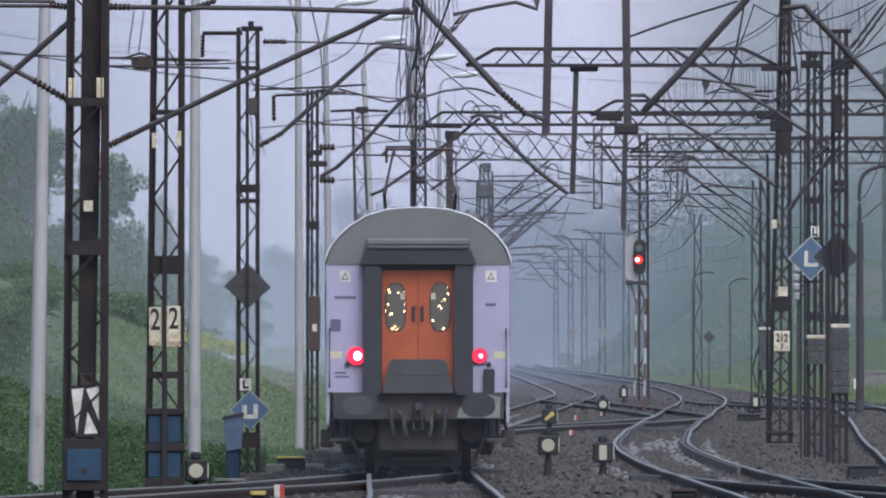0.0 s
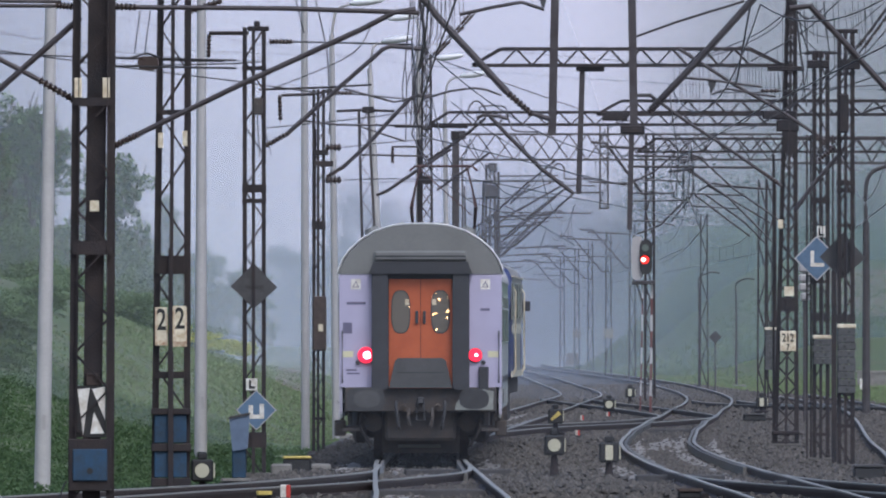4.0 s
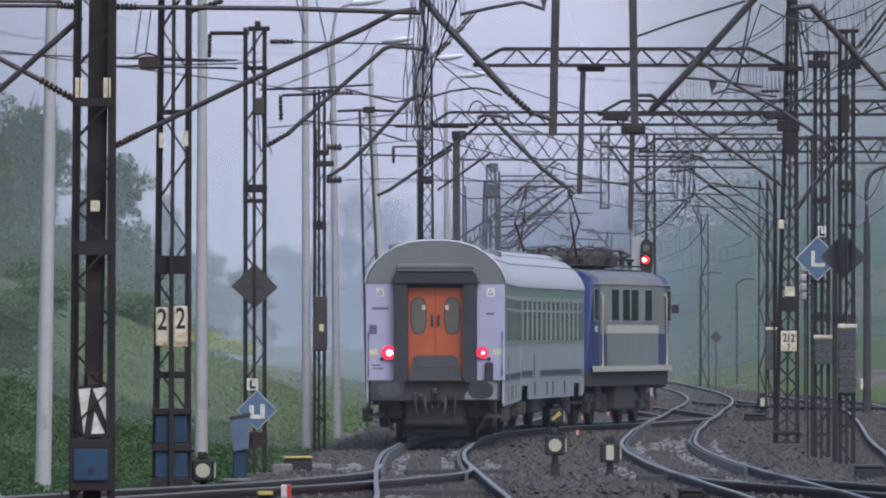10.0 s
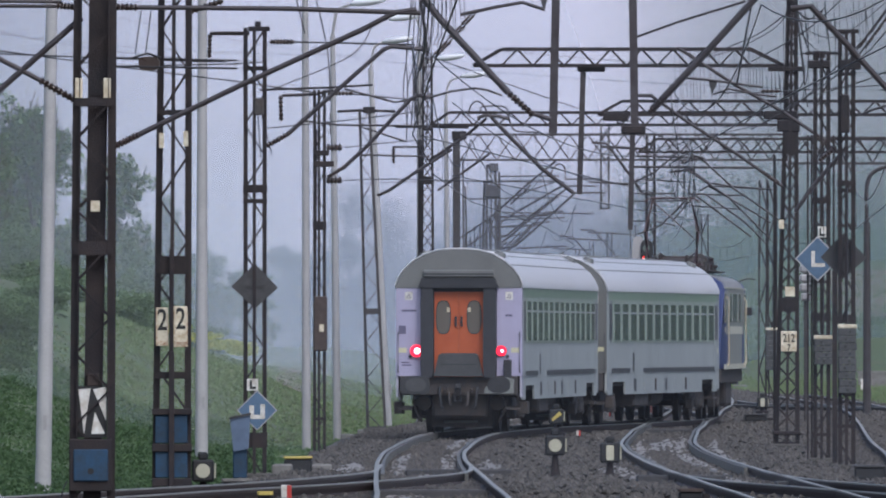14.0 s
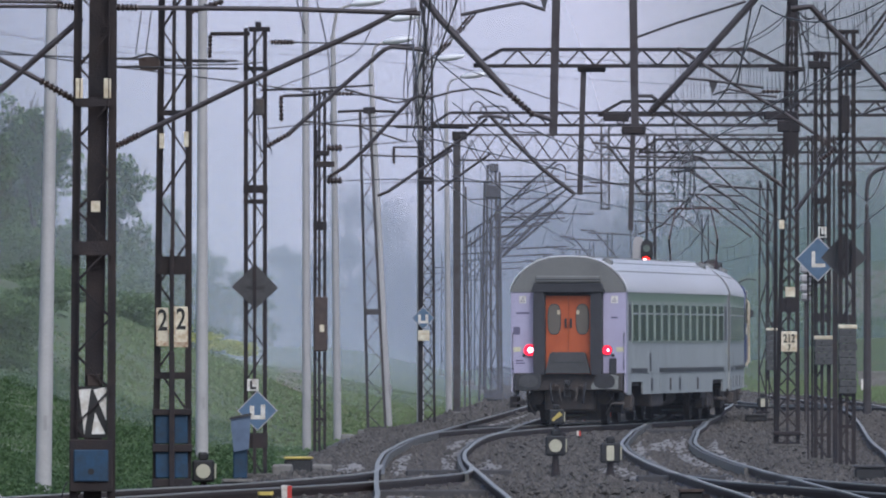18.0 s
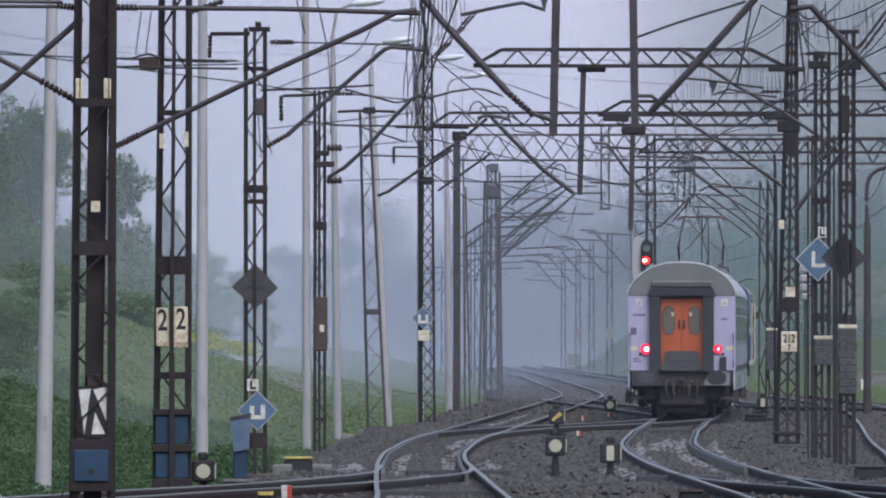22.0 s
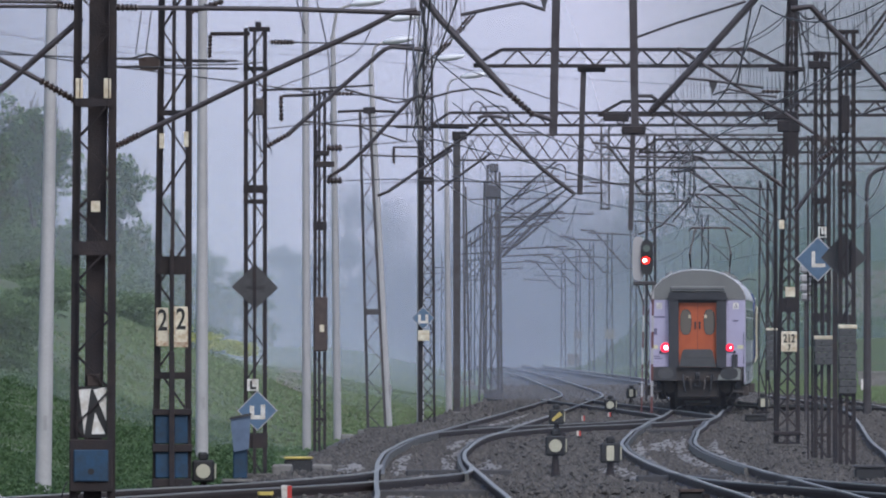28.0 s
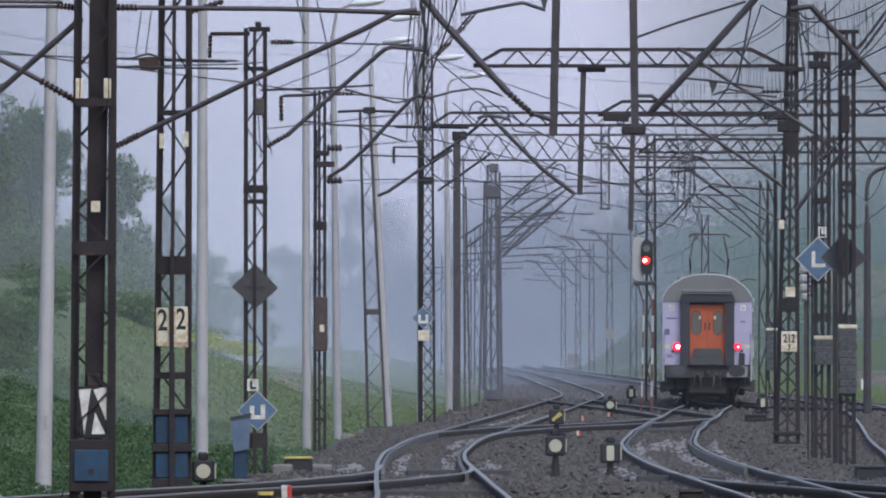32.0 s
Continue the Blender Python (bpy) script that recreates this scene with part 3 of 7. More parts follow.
    for y0 in (5.0, 8.0, 10.6):
        part("roof_box", span(NEW(), -0.7, 0.7, y0 - 0.6, y0 + 0.7, 3.84, 4.2, 0.08), UNDER, c)
    for k in range(8):
        part("resistor_fin", span(NEW(), -0.6, 0.6, 5.75 + k * 0.2, 5.83 + k * 0.2, 3.84, 4.22, 0.02), UNDER, c)
    part("air_reservoir", rod(NEW(), (0.5, 9.0, 4.15), (0.5, 10.0, 4.15), 0.2, n=14), UNDER, c)
    for sx in (-0.5, 0.4):
        part("busbar", tube(NEW(), [(sx, 3.5, 4.2), (sx, 8, 4.35), (sx, 12.5, 4.2)], 0.025), UNDER, c)
    part("roof_horn", rod(NEW(), (0.3, 1.6, 3.84), (0.3, 1.3, 4.02), 0.07), PANTO, c)
    ROOFSIDE = material("locomotive_roof_grey", (0.3, 0.3, 0.31), 0.4, 0.2, 0.25, 1.5, 20, 0.05, (0.17, 0.165, 0.16), 0.6, 0.02)
    for sx in (-1, 1):
        for k in range(6):
            y0 = 1.9 + k * 2.03
            part("roof_panel", prism(NEW(), [(sx * 1.46, 3.44), (sx * 1.38, 3.585), (sx * 1.19, 3.7), (sx * 0.8, 3.79), (sx * 0.8, 3.755), (sx * 1.15, 3.67), (sx * 1.36, 3.55), (sx * 1.44, 3.43)], y0, y0 + 1.96), ROOFSIDE, c, "weathered silver-grey roof panel")
        part("gutter", bar(NEW(), (sx * 1.49, 0.4, 3.42), (sx * 1.49, L - 0.4, 3.42), 0.03), LOCOCREAM, c)
        part("walk_board", span(NEW(), sx * 0.62, sx * 1.0, 1.8, L - 1.8, 3.86, 3.89), UNDER, c)
        for k in range(7):
            part("roof_insulator", rod(NEW(), (sx * 0.35, 4.4 + k * 1.1, 3.78), (sx * 0.35, 4.4 + k * 1.1, 4.28), 0.07, 0.05, 8), INSUL, c)
        part("roof_rail", tube(NEW(), [(sx * 0.75, 4.2, 3.8), (sx * 0.75, 4.4, 4.25), (sx * 0.75, 11.4, 4.25), (sx * 0.75, 11.6, 3.8)], 0.02), UNDER, c)
        for y0 in (1.75, L - 1.75):
            part("door_rail", tube(NEW(), [(sx * 1.49, y0, 1.35), (sx * 1.55, y0, 1.45), (sx * 1.55, y0, 3.1), (sx * 1.49, y0, 3.2)], 0.018), CREAM, c)
    pantograph(c, 3.2, True)
    pantograph(c, L - 3.2, False)
    bogie(c, 3.7, 1.52)
    bogie(c, L - 3.7, 1.52)
    buffer_pair(c, 0.2, -1)
    buffer_pair(c, L - 0.2, 1)
    return c


COACH_REAR = coach_build("passenger_coach", "lilac-ended passenger coach with orange gangway doors and lit tail lamps", True)
COACH_FRONT = coach_build("passenger_coach", "grey passenger coach coupled behind the locomotive", False)
LOCO = loco_build()

# The line that the train takes through the points, as (along, across).
ROUTE = [(147, -0.2), (191.1, -0.12), (210.7, -0.2), (223.7, -0.26), (238.5, -0.32), (251, -0.36), (269.7, -0.36), (279.6, -0.32), (291.5, -0.21), (299.1, -0.13), (306.3, -0.03),
         (313.6, 0.09), (321, 0.25), (328.3, 0.47), (332, 0.63), (339.6, 1.12), (346.7, 1.68), (350.3, 2.04), (354.1, 2.49), (357.7, 2.98), (361.3, 3.5), (365.1, 4.01),
         (368.7, 4.5), (372.4, 4.93), (376.2, 5.32), (379.8, 5.66), (383.5, 5.97), (387.3, 6.23), (391, 6.42), (394.7, 6.57), (402.2, 6.77), (409.7, 6.96), (432.3, 7.5),
         (447.3, 7.9), (462.5, 8.32), (501.2, 9.13), (540.4, 9.63), (589, 9.96), (683.2, 10.11), (768.6, 9.62), (878.5, 8.64), (988.5, 7.46), (1251.5, 5.3), (1822.8, -5.89)]
ROUTE_PTS = bent([(x, y, 0) for y, x in ROUTE], 10)
ROUTE_LEN = [0.0]
for p0, p1 in zip(ROUTE_PTS, ROUTE_PTS[1:]):
    ROUTE_LEN.append(ROUTE_LEN[-1] + (p1 - p0).length)
ROUTE_START = float(np.interp(226.3, [p.y for p in ROUTE_PTS], ROUTE_LEN))


def on_route(s):
    return Vector((float(np.interp(s, ROUTE_LEN, [p.x for p in ROUTE_PTS])), float(np.interp(s, ROUTE_LEN, [p.y for p in ROUTE_PTS])), 0))


def set_pose(s, length, pivot):
    """A vehicle standing with its two bogie pivots on the line."""
    a, b = on_route(s + pivot), on_route(s + length - pivot)
    a.z = b.z = (rail_z(a.y) + rail_z(b.y)) / 2
    return Matrix.Translation(a - (b - a).normalized() * pivot) @ Matrix.Rotation(math.atan2(-(b.x - a.x), b.y - a.y), 4, "Z")


def gone(t):
    """Metres the train has run by t seconds."""
    return ROUTE_START + 7.2 * t + 0.006 * t * t


def motions():
    for ob, ahead, length, pivot in ((COACH_REAR, 0.0, 25.6, 2.75), (COACH_FRONT, 26.2, 25.6, 2.75), (LOCO, 52.4, 15.9, 3.7)):
        walk(ob, [(k * 0.5, set_pose(gone(k * 0.5) + ahead, length, pivot)) for k in range(65)])


# ---- ground, tracks, woods, distance ----


def left_edge(y):
    return float(np.interp(y, [123.8, 195, 215, 228, 245, 292.2, 356.6, 393.7, 578.2, 990.5, 1300, 1981], [-10, -7.2, -4.6, -3.6, -2.9, -2.7, -2.1, -0.9, 2.2, 3.4, 1.8, -9]))


def right_edge(y):
    return float(np.interp(y, [123.8, 371.4, 499, 540, 600, 683, 900, 1300, 1981], [22, 18, 15, 14.4, 12.6, 11.9, 10.6, 8.0, 0]))


def ease(t):
    t = min(1.0, max(0.0, t))
    return t * t * (3 - 2 * t)


def ground_height(x, y):
    """Level by the tracks, a grassy bank on one side, a hillside beyond the curve on the other."""
    left = max(0.0, left_edge(y) - x)
    right = max(0.0, x - right_edge(y))
    h = rail_z(y) - 0.28 - 0.25 * min(1, left / 2.0) - 0.3 * min(1, right / 2.5)
    h += float(np.interp(y, [258, 380, 450, 560, 900], [0, 4.4, 3.0, 1.5, 1.3])) * ease((left - 0.4) / 11.0)
    h += 12.5 * ease((y - 690) / 520) * ease(right / 14.0) + 3 * ease((y - 1000) / 500) * ease(left / 12)
    return h + 0.09 * noise.noise(Vector((x * 0.6, y * 0.2, 0)))


def sheet(name, xs, ys, height, mat, label, category, kind="structure"):
    b = NEW()
    vs = [[b.verts.new((x, y, height(x, y))) for x in xs] for y in ys]
    for r0, r1 in zip(vs, vs[1:]):
        for k in range(len(xs) - 1):
            b.faces.new((r0[k], r0[k + 1], r1[k + 1], r1[k]))
    return solo(name, b, mat, label, category, "", kind, smooth=True)


xs = [-3000, -1200, -500, -200, -100, -60, -40] + [-30 + k * 0.8 for k in range(76)] + [40, 60, 100, 200, 500, 1200, 3000]
ys = [-2400, -1200, -400, -100, 0, 60, 100] + [120 + k * 6 for k in range(78)] + [600, 640, 740, 880, 1050, 1300, 1700, 2400, 3600, 4600]
sheet("ground", xs, ys, ground_height, GRASS, "wet green meadow beside the railway", "ground")

b = NEW()
vs = []
for y in [110 + k * 3 for k in range(170)] + [620 + k * 25 for k in range(50)]:
    x0, x1 = left_edge(y), right_edge(y)
    row = [(x0 - 0.5, -0.55)] + [(x0 + (x1 - x0) * k / 60, rail_z(y) - 0.2 + 0.045 * noise.noise(Vector((x0 * 3 + k * 1.7, y * 0.9, 3)))) for k in range(61)] + [(x1 + 0.5, -0.5)]
    vs.append([b.verts.new((x, y, z)) for x, z in row])
for r0, r1 in zip(vs, vs[1:]):
    for k in range(len(r0) - 1):
        b.faces.new((r0[k], r0[k + 1], r1[k + 1], r1[k]))
solo("ballast_bed", b, BALLAST, "dark brown wet ballast under the tracks", "ballast", "", "structure")

rng = np.random.default_rng(4)


def stones(count, y0, y1, size0, size1):
    """Loose stones, cut octahedra, in one sheet of stuff."""
    vv, ff = [], []
    base = np.array([(1, 0, 0), (-1, 0, 0), (0, 1, 0), (0, -1, 0), (0, 0, 1), (0, 0, -1)], float)
    tri = [(0, 2, 4), (2, 1, 4), (1, 3, 4), (3, 0, 4), (2, 0, 5), (1, 2, 5), (3, 1, 5), (0, 3, 5)]
    for k in range(count):
        y = y0 + (y1 - y0) * rng.random()
        x = left_edge(y) + 0.2 + (min(right_edge(y), 0.036 * y) - left_edge(y)) * rng.random()
        s = size0 + (size1 - size0) * rng.random() ** 2
        p = base * s * (0.7 + 0.6 * rng.random((6, 1)))
        a = rng.random() * 6.3
        p = p @ np.array([(math.cos(a), -math.sin(a), 0), (math.sin(a), math.cos(a), 0.3), (0, -0.2, 0.8)])
        n = len(vv)
        vv.extend((p + (x, y, rail_z(y) - 0.19 + 0.3 * s)).tolist())
        ff.extend((i + n, j + n, l + n) for i, j, l in tri)
    me = bpy.data.meshes.new("loose_ballast")
    me.from_pydata(vv, [], ff)
    me.materials.append(STONE)
    return tagged(new("loose_ballast", me), "loose broken ballast stones between the tracks", "stones", "", "stuff")


stones(44000, 175, 430, 0.025, 0.085)
stones(15000, 430, 690, 0.05, 0.13)


def track(pts, y_from, y_to, label, step=0.65, sleepers=True, mud=(), guard=None, open_toe=((0, 0.0), (1, 0.0))):
    """Two rails on sleepers along a smooth line of (across, along). open_toe: how far the right rail stands off where another line leaves, as (along, metres)."""
    line = [Vector((p.x, p.y, rail_z(p.y))) for p in bent([(x, y, 0) for x, y in pts], 14)]
    line = [p for p in line if y_from <= p.y <= y_to]
    tk = thing("railway_track", (line[0].x, line[0].y, rail_z(line[0].y) - 0.2), label, "railway track", "tracks of the junction", "structure")
    nrm = []
    for i in range(len(line)):
        d = (line[min(i + 1, len(line) - 1)] - line[max(i - 1, 0)]).normalized()
        nrm.append(Vector((d.y, -d.x, 0)))
    for sx in (-1, 1):
        for nm, prof, mt in (("rail", [(-0.036, -0.022), (0.036, -0.022), (0.036, -0.004), (0.03, 0.0), (-0.03, 0.0), (-0.036, -0.004)], RAIL),
                             ("rail_foot", [(-0.07, -0.17), (0.07, -0.17), (0.07, -0.155), (0.011, -0.135), (0.034, -0.06), (0.034, -0.023), (-0.034, -0.023), (-0.034, -0.06), (-0.011, -0.135), (-0.07, -0.155)], RAILSIDE)):
            b = NEW()
            toe_y, toe_x = [q[0] for q in open_toe], [q[1] for q in open_toe]
            rings = [[b.verts.new(p + n * (sx * 0.7535 + u + (float(np.interp(p.y, toe_y, toe_x)) if sx > 0 else 0.0)) + Vector((0, 0, w))) for u, w in prof] for p, n in zip(line, nrm)]
            m = len(prof)
            for a, c in zip(rings, rings[1:]):
                for k in range(m):
                    b.faces.new((a[k], a[(k + 1) % m], c[(k + 1) % m], c[k]))
            part(nm, b, mt, tk)
    ys_line = [p.y for p in line]
    for y0, y1, off, wide in mud:
        b = NEW()
        prev = None
        n = max(6, int((y1 - y0) / 0.6))
        for k in range(n + 1):
            y = y0 + (y1 - y0) * k / n
            x = float(np.interp(y, ys_line, [p.x for p in line])) + off
            taper = min(1, 4 * k / n, 4 * (n - k) / n)
            e0 = wide / 2 * taper * (0.5 + 0.8 * noise.noise(Vector((y * 0.8, off * 7, 1))))
            e1 = wide / 2 * taper * (0.5 + 0.8 * noise.noise(Vector((y * 0.8, off * 7, 5))))
            row = [b.verts.new((x - e0, y, rail_z(y) - 0.17)), b.verts.new((x - e0 * 0.7, y, rail_z(y) - 0.14)), b.verts.new((x + e1 * 0.7, y, rail_z(y) - 0.14)), b.verts.new((x + e1, y, rail_z(y) - 0.17))]
            if prev:
                for q in range(3):
                    b.faces.new((prev[q], prev[q + 1], row[q + 1], row[q]))
            prev = row
        part("ash_strip", b, MUD, tk, "pale wet ash beside the rail")
    if guard:
        for sx in (-1, 1):
            b = NEW()
            pts2 = [(p, n) for p, n in zip(line, nrm) if guard[0] <= p.y <= guard[1]]
            prof = [(-0.03, -0.15), (0.03, -0.15), (0.03, -0.012), (-0.03, -0.012)]
            rings = [[b.verts.new(p + n * (sx * 0.655 + u) + Vector((0, 0, w))) for u, w in prof] for p, n in pts2]
            for a, c in zip(rings, rings[1:]):
                for k in range(4):
                    b.faces.new((a[k], a[(k + 1) % 4], c[(k + 1) % 4], c[k]))
            b.faces.new(rings[0][::-1])
            b.faces.new(rings[-1])
            part("guard_rail", b, GUARD, tk)
    if sleepers:
        me = mesh_of("sleeper", span(NEW(), -1.25, 1.25, -0.12, 0.12, -0.3, -0.165, 0.015), SLEEPER)
        s, nxt, count = 0.0, 0.0, 0
        for i in range(len(line) - 1):
            d = line[i + 1] - line[i]
            while nxt < s + d.length and count < 290:
                p = line[i] + d * ((nxt - s) / d.length)
                piece("sleeper", me, tk, p, (0, 0, math.atan2(-d.x, d.y)))
                nxt += step
                count += 1
            s += d.length
    return tk


ASH = ((200, 214, -0.35, 1.1), (228, 243, 0.1, 0.9), (240, 292, -0.42, 0.5), (244, 300, 0.45, 0.5), (238, 276, 1.2, 0.6), (247, 268, -1.25, 0.7), (300, 335, 0.2, 0.6))
track([(x, y) for y, x in ROUTE], 155, 1700, "curved track that the train takes through the points", mud=ASH, guard=(228, 330), open_toe=((195, 0.24), (198, 0.22), (236, 0.09), (258, 0.0)))
track([(-0.03, 308.5), (0.25, 321.5), (0.69, 337.9), (1.63, 379.4), (2.66, 424.2), (3.93, 481.9), (5.09, 538.1), (5.32, 588.9), (5.25, 644.9), (5.06, 787.2), (4.22, 971.8), (2.94, 1154.3), (-5.89, 1822.8)], 312, 1733.3, "straight-on track bending away into the mist",
      mud=((335, 420, 0.3, 0.7), (360, 440, -0.4, 0.5)))
track([(6.06, 136.8), (4.98, 185.6), (4.77, 201.3), (4.64, 209.6), (4.51, 221.8), (4.37, 234), (4.27, 248), (4.24, 264.3), (4.26, 279.8), (4.33, 289.8), (4.4, 299.3), (4.61, 312.1), (4.94, 328.3), (5.12, 337.9), (5.67, 359.4), (6.05, 376.4), (6.77, 401.2), (7.49, 431.9), (8.07, 452.9)], 154.8, 436,
      "curved siding track joining beside the points", mud=((236, 330, -0.45, 0.55), (240, 345, 0.42, 0.6), (232, 262, -1.25, 0.8), (250, 330, 1.15, 0.45), (296, 330, 0.1, 0.9), (222, 240, 0.2, 0.7)), guard=(240, 380))
track([(-12.7, 146.5), (-5.76, 190.5), (-4.54, 198.3), (-3.83, 203.4), (-2.49, 211), (-1.71, 216.9), (-1.17, 221.8), (-0.41, 230.8), (-0.29, 241.5), (-0.3, 252.3)], 156, 246.4, "diverging track crossing the points")
track([(7.03, 146.5), (7.42, 195.4), (7.91, 224.7), (8.65, 258.9), (9.16, 280.9), (9.88, 314.8), (11.36, 375.4), (12.43, 424.2), (12.8, 452.9), (12.87, 511), (11.98, 680.5), (10.01, 980.7)], 154.8, 548, "outer track along the right edge of the station")
track([(12.7, 146.5), (8.4, 185.6), (6.79, 199.3), (6.2, 204.2), (5.65, 209.6), (5.08, 214.9), (4.67, 220.8), (4.37, 230.8), (4.32, 241.5), (4.28, 252.3)], 167.1, 244, "track diverging towards the sidings")
track([(14.39, 433.8), (13.4, 442.4), (12.11, 451), (10.92, 458.6), (9.94, 467.3), (9.24, 481.9), (9.14, 501.3)], 441, 494, "far crossover track", sleepers=False)
track([(4.0, 515), (4.15, 505), (4.7, 483), (5.3, 461), (5.9, 440), (6.4, 420), (6.68, 404), (6.5, 392), (6.2, 386)], 391, 506, "crossover track between the two main lines")


# ---- plants ----
def foliage(name, blobs, leaves, size, mat, label, category, parent=None, seed=1, gaps=0.35):
    """Clumps of small leaf faces spread through uneven ellipsoids (x, y, z, rx, ry, rz)."""
    g = np.random.default_rng(seed)
    vol = np.array([bl[3] * bl[4] * bl[5] for bl in blobs]) ** 0.7
    share = (vol / vol.sum() * leaves).astype(int)
    vv = []
    for bl, cnt in zip(blobs, share):
        d = g.normal(size=(cnt, 3))
        d /= np.linalg.norm(d, axis=1)[:, None]
        rad = (0.35 + 0.65 * g.random(cnt) ** 0.5)
        ph = g.random(3) * 6
        bump = 1 + gaps * (np.sin(d[:, 0] * 5 + ph[0]) * np.sin(d[:, 2] * 6 + ph[1]) + 0.6 * np.sin(d[:, 2] * 11 + d[:, 0] * 9 + ph[2]))
        c = np.array(bl[:3]) + d * (rad * bump)[:, None] * np.array(bl[3:])
        a = g.normal(size=(cnt, 3)) * size
        b2 = g.normal(size=(cnt, 3)) * size * 0.6
        vv.append(np.stack((c - a, c + b2, c + a, c - b2), axis=1).reshape(-1, 3))
    vv = np.concatenate(vv)
    ff = np.arange(len(vv)).reshape(-1, 4).tolist()
    vv = vv.tolist()
    me = bpy.data.meshes.new(name)
    me.from_pydata(vv, [], ff)
    me.materials.append(mat)
    ob = new(name, me)
    if parent is not None:
        ob.parent = parent
        ob.location = -ORG[parent]
    else:
        tagged(ob, label, category)
    return ob


def tree(x, y, z, h, r, label, seed, mat=LEAF, leaves=5000, size=0.22, low=0.25, lean=0.0, group="trees beside the line", twigs=260):
    g = random.Random(seed)
    t = thing("tree", (x, y, z), label, "tree", group)
    b = rod(NEW(), (x, y, z - 0.3), (x + lean, y, z + h * 0.55), 0.03 * h * 0.6, 0.012 * h, 8)
    part("trunk", b, BARK, t)
    blobs = []
    for k in range(9):
        a, zz = g.random() * 6.3, z + h * (low + (0.95 - low) * (k + g.random()) / 9)
        q = r * (0.55 + 0.35 * g.random()) * (1.0 if zz < z + h * 0.7 else 0.6)
        end = (x + lean + q * math.cos(a), y + q * math.sin(a) * 0.8, zz)
        part("limb", rod(NEW(), (x + lean * 0.5, y, z + h * max(0.12, (zz - z) / h * 0.6)), end, 0.012 * h * 0.6, 0.02, 6), BARK, t)
        blobs.append((end[0] - 0.2 * q * math.cos(a), end[1], zz, r * (0.35 + 0.25 * g.random()), r * 0.4, h * (0.1 + 0.08 * g.random())))
    blobs.append((x + lean, y, z + h * 0.86, r * 0.4, r * 0.4, h * 0.14))
    foliage("crown", blobs, leaves, size, mat, "", "", t, seed)
    b = NEW()
    for k in range(twigs):
        bl = blobs[k % len(blobs)]
        p = Vector((bl[0] + bl[3] * g.uniform(-0.6, 0.6), bl[1] + bl[4] * g.uniform(-0.6, 0.6), bl[2] - bl[5] * g.uniform(0.1, 0.9)))
        q = p + Vector((g.gauss(0, 0.45) * r * 0.35, g.gauss(0, 0.3), h * (0.1 + 0.12 * g.random())))
        tube(b, bent([p, (p + q) / 2 + Vector((g.gauss(0, 0.12), 0, 0.05)), q], 2), 0.022, 3)
    part("twigs", b, TWIG, t, "fine bare twigs")
    return t


def bush(x, y, z, h, r, label, seed, mat=LEAF, leaves=2500, size=0.14):
    g = random.Random(seed)
    t = thing("bush", (x, y, z), label, "bush", "bushes beside the line")
    blobs = []
    for k in range(7):
        a = g.random() * 6.3
        q = r * 0.6 * g.random()
        hh = h * (0.3 + 0.55 * g.random())
        end = (x + q * math.cos(a), y + q * math.sin(a), z + hh)
        part("stem", rod(NEW(), (x + 0.15 * math.cos(a), y, z - 0.2), end, 0.035, 0.012, 5), BARK, t)
        blobs.append((*end, r * (0.35 + 0.3 * g.random()), r * 0.5, h * (0.2 + 0.15 * g.random())))
    blobs.append((x, y, z + h * 0.25, r * 0.8, r * 0.7, h * 0.27))
    foliage("foliage", blobs, leaves, size, mat, "", "", t, seed)
    return t


def gz(x, y):
    return ground_height(x, y) - 0.1


# Tall scrub along the left bank.
for k, ((x, y, top), low) in enumerate((((-9.923, 333.333, 3.087), False), ((-10.343, 371.429, 3.414), False), ((-9.985, 393.939, 3.57), False), ((-9.177, 419.355, 2.697), False), ((-9, 448.276, 2.997), False))):
    z = gz(x, y)
    h = max(top - z, 0.9)
    bush(x, y, z, h, y * (0.0024 if low else 0.0029), "dense green willow scrub on the bank", 20 + k, LEAF, 26000, 0.028)
for k, (x, y, top) in enumerate(((-12.817, 433.333, 4.217), (-12.393, 464.286, 4.546), (-12, 500, 4.542), (-14.88, 520, 6.04), (-11.28, 520, 4.04), (-10.5, 541.667, 3.288), (-9.87, 565.217, 2.904), (-14.34, 553.191, 5.866), (-13.565, 565.217, 5.73), (-12.867, 577.778, 5.589), (-11.867, 577.778, 5.033), (-11.091, 590.909, 4.305))):
    z = gz(x, y)
    bush(x, y, z, top - z, y * 0.0036, "tall leafy shrub standing in the mist", 40 + k, LEAFPALE, 17000, 0.04)
# Large trees in the mist behind the scrub.
for k, ((x, y, top), r) in enumerate((((-15.5, 556, 10.5), 2.8), ((-16.5, 527, 9.1), 2.8), ((-14.1, 607, 9.0), 2.0), ((-18.3, 866.667, 7.667), 2.2), ((-18.615, 1000, 10.831), 1.8), ((-16.885, 1000, 7.369), 2.6), ((-14.75, 1083.333, 6.975), 2.6), ((-12, 1181.818, 8.782), 3.2), ((-9.2, 1300, 10.45), 3.2))):
    z = gz(x, y)
    tree(x, y, z, top - z, r, "hazy spring tree with thin young leaves", 60 + k, LEAFPALE, 26000, 0.062, 0.15, twigs=420)
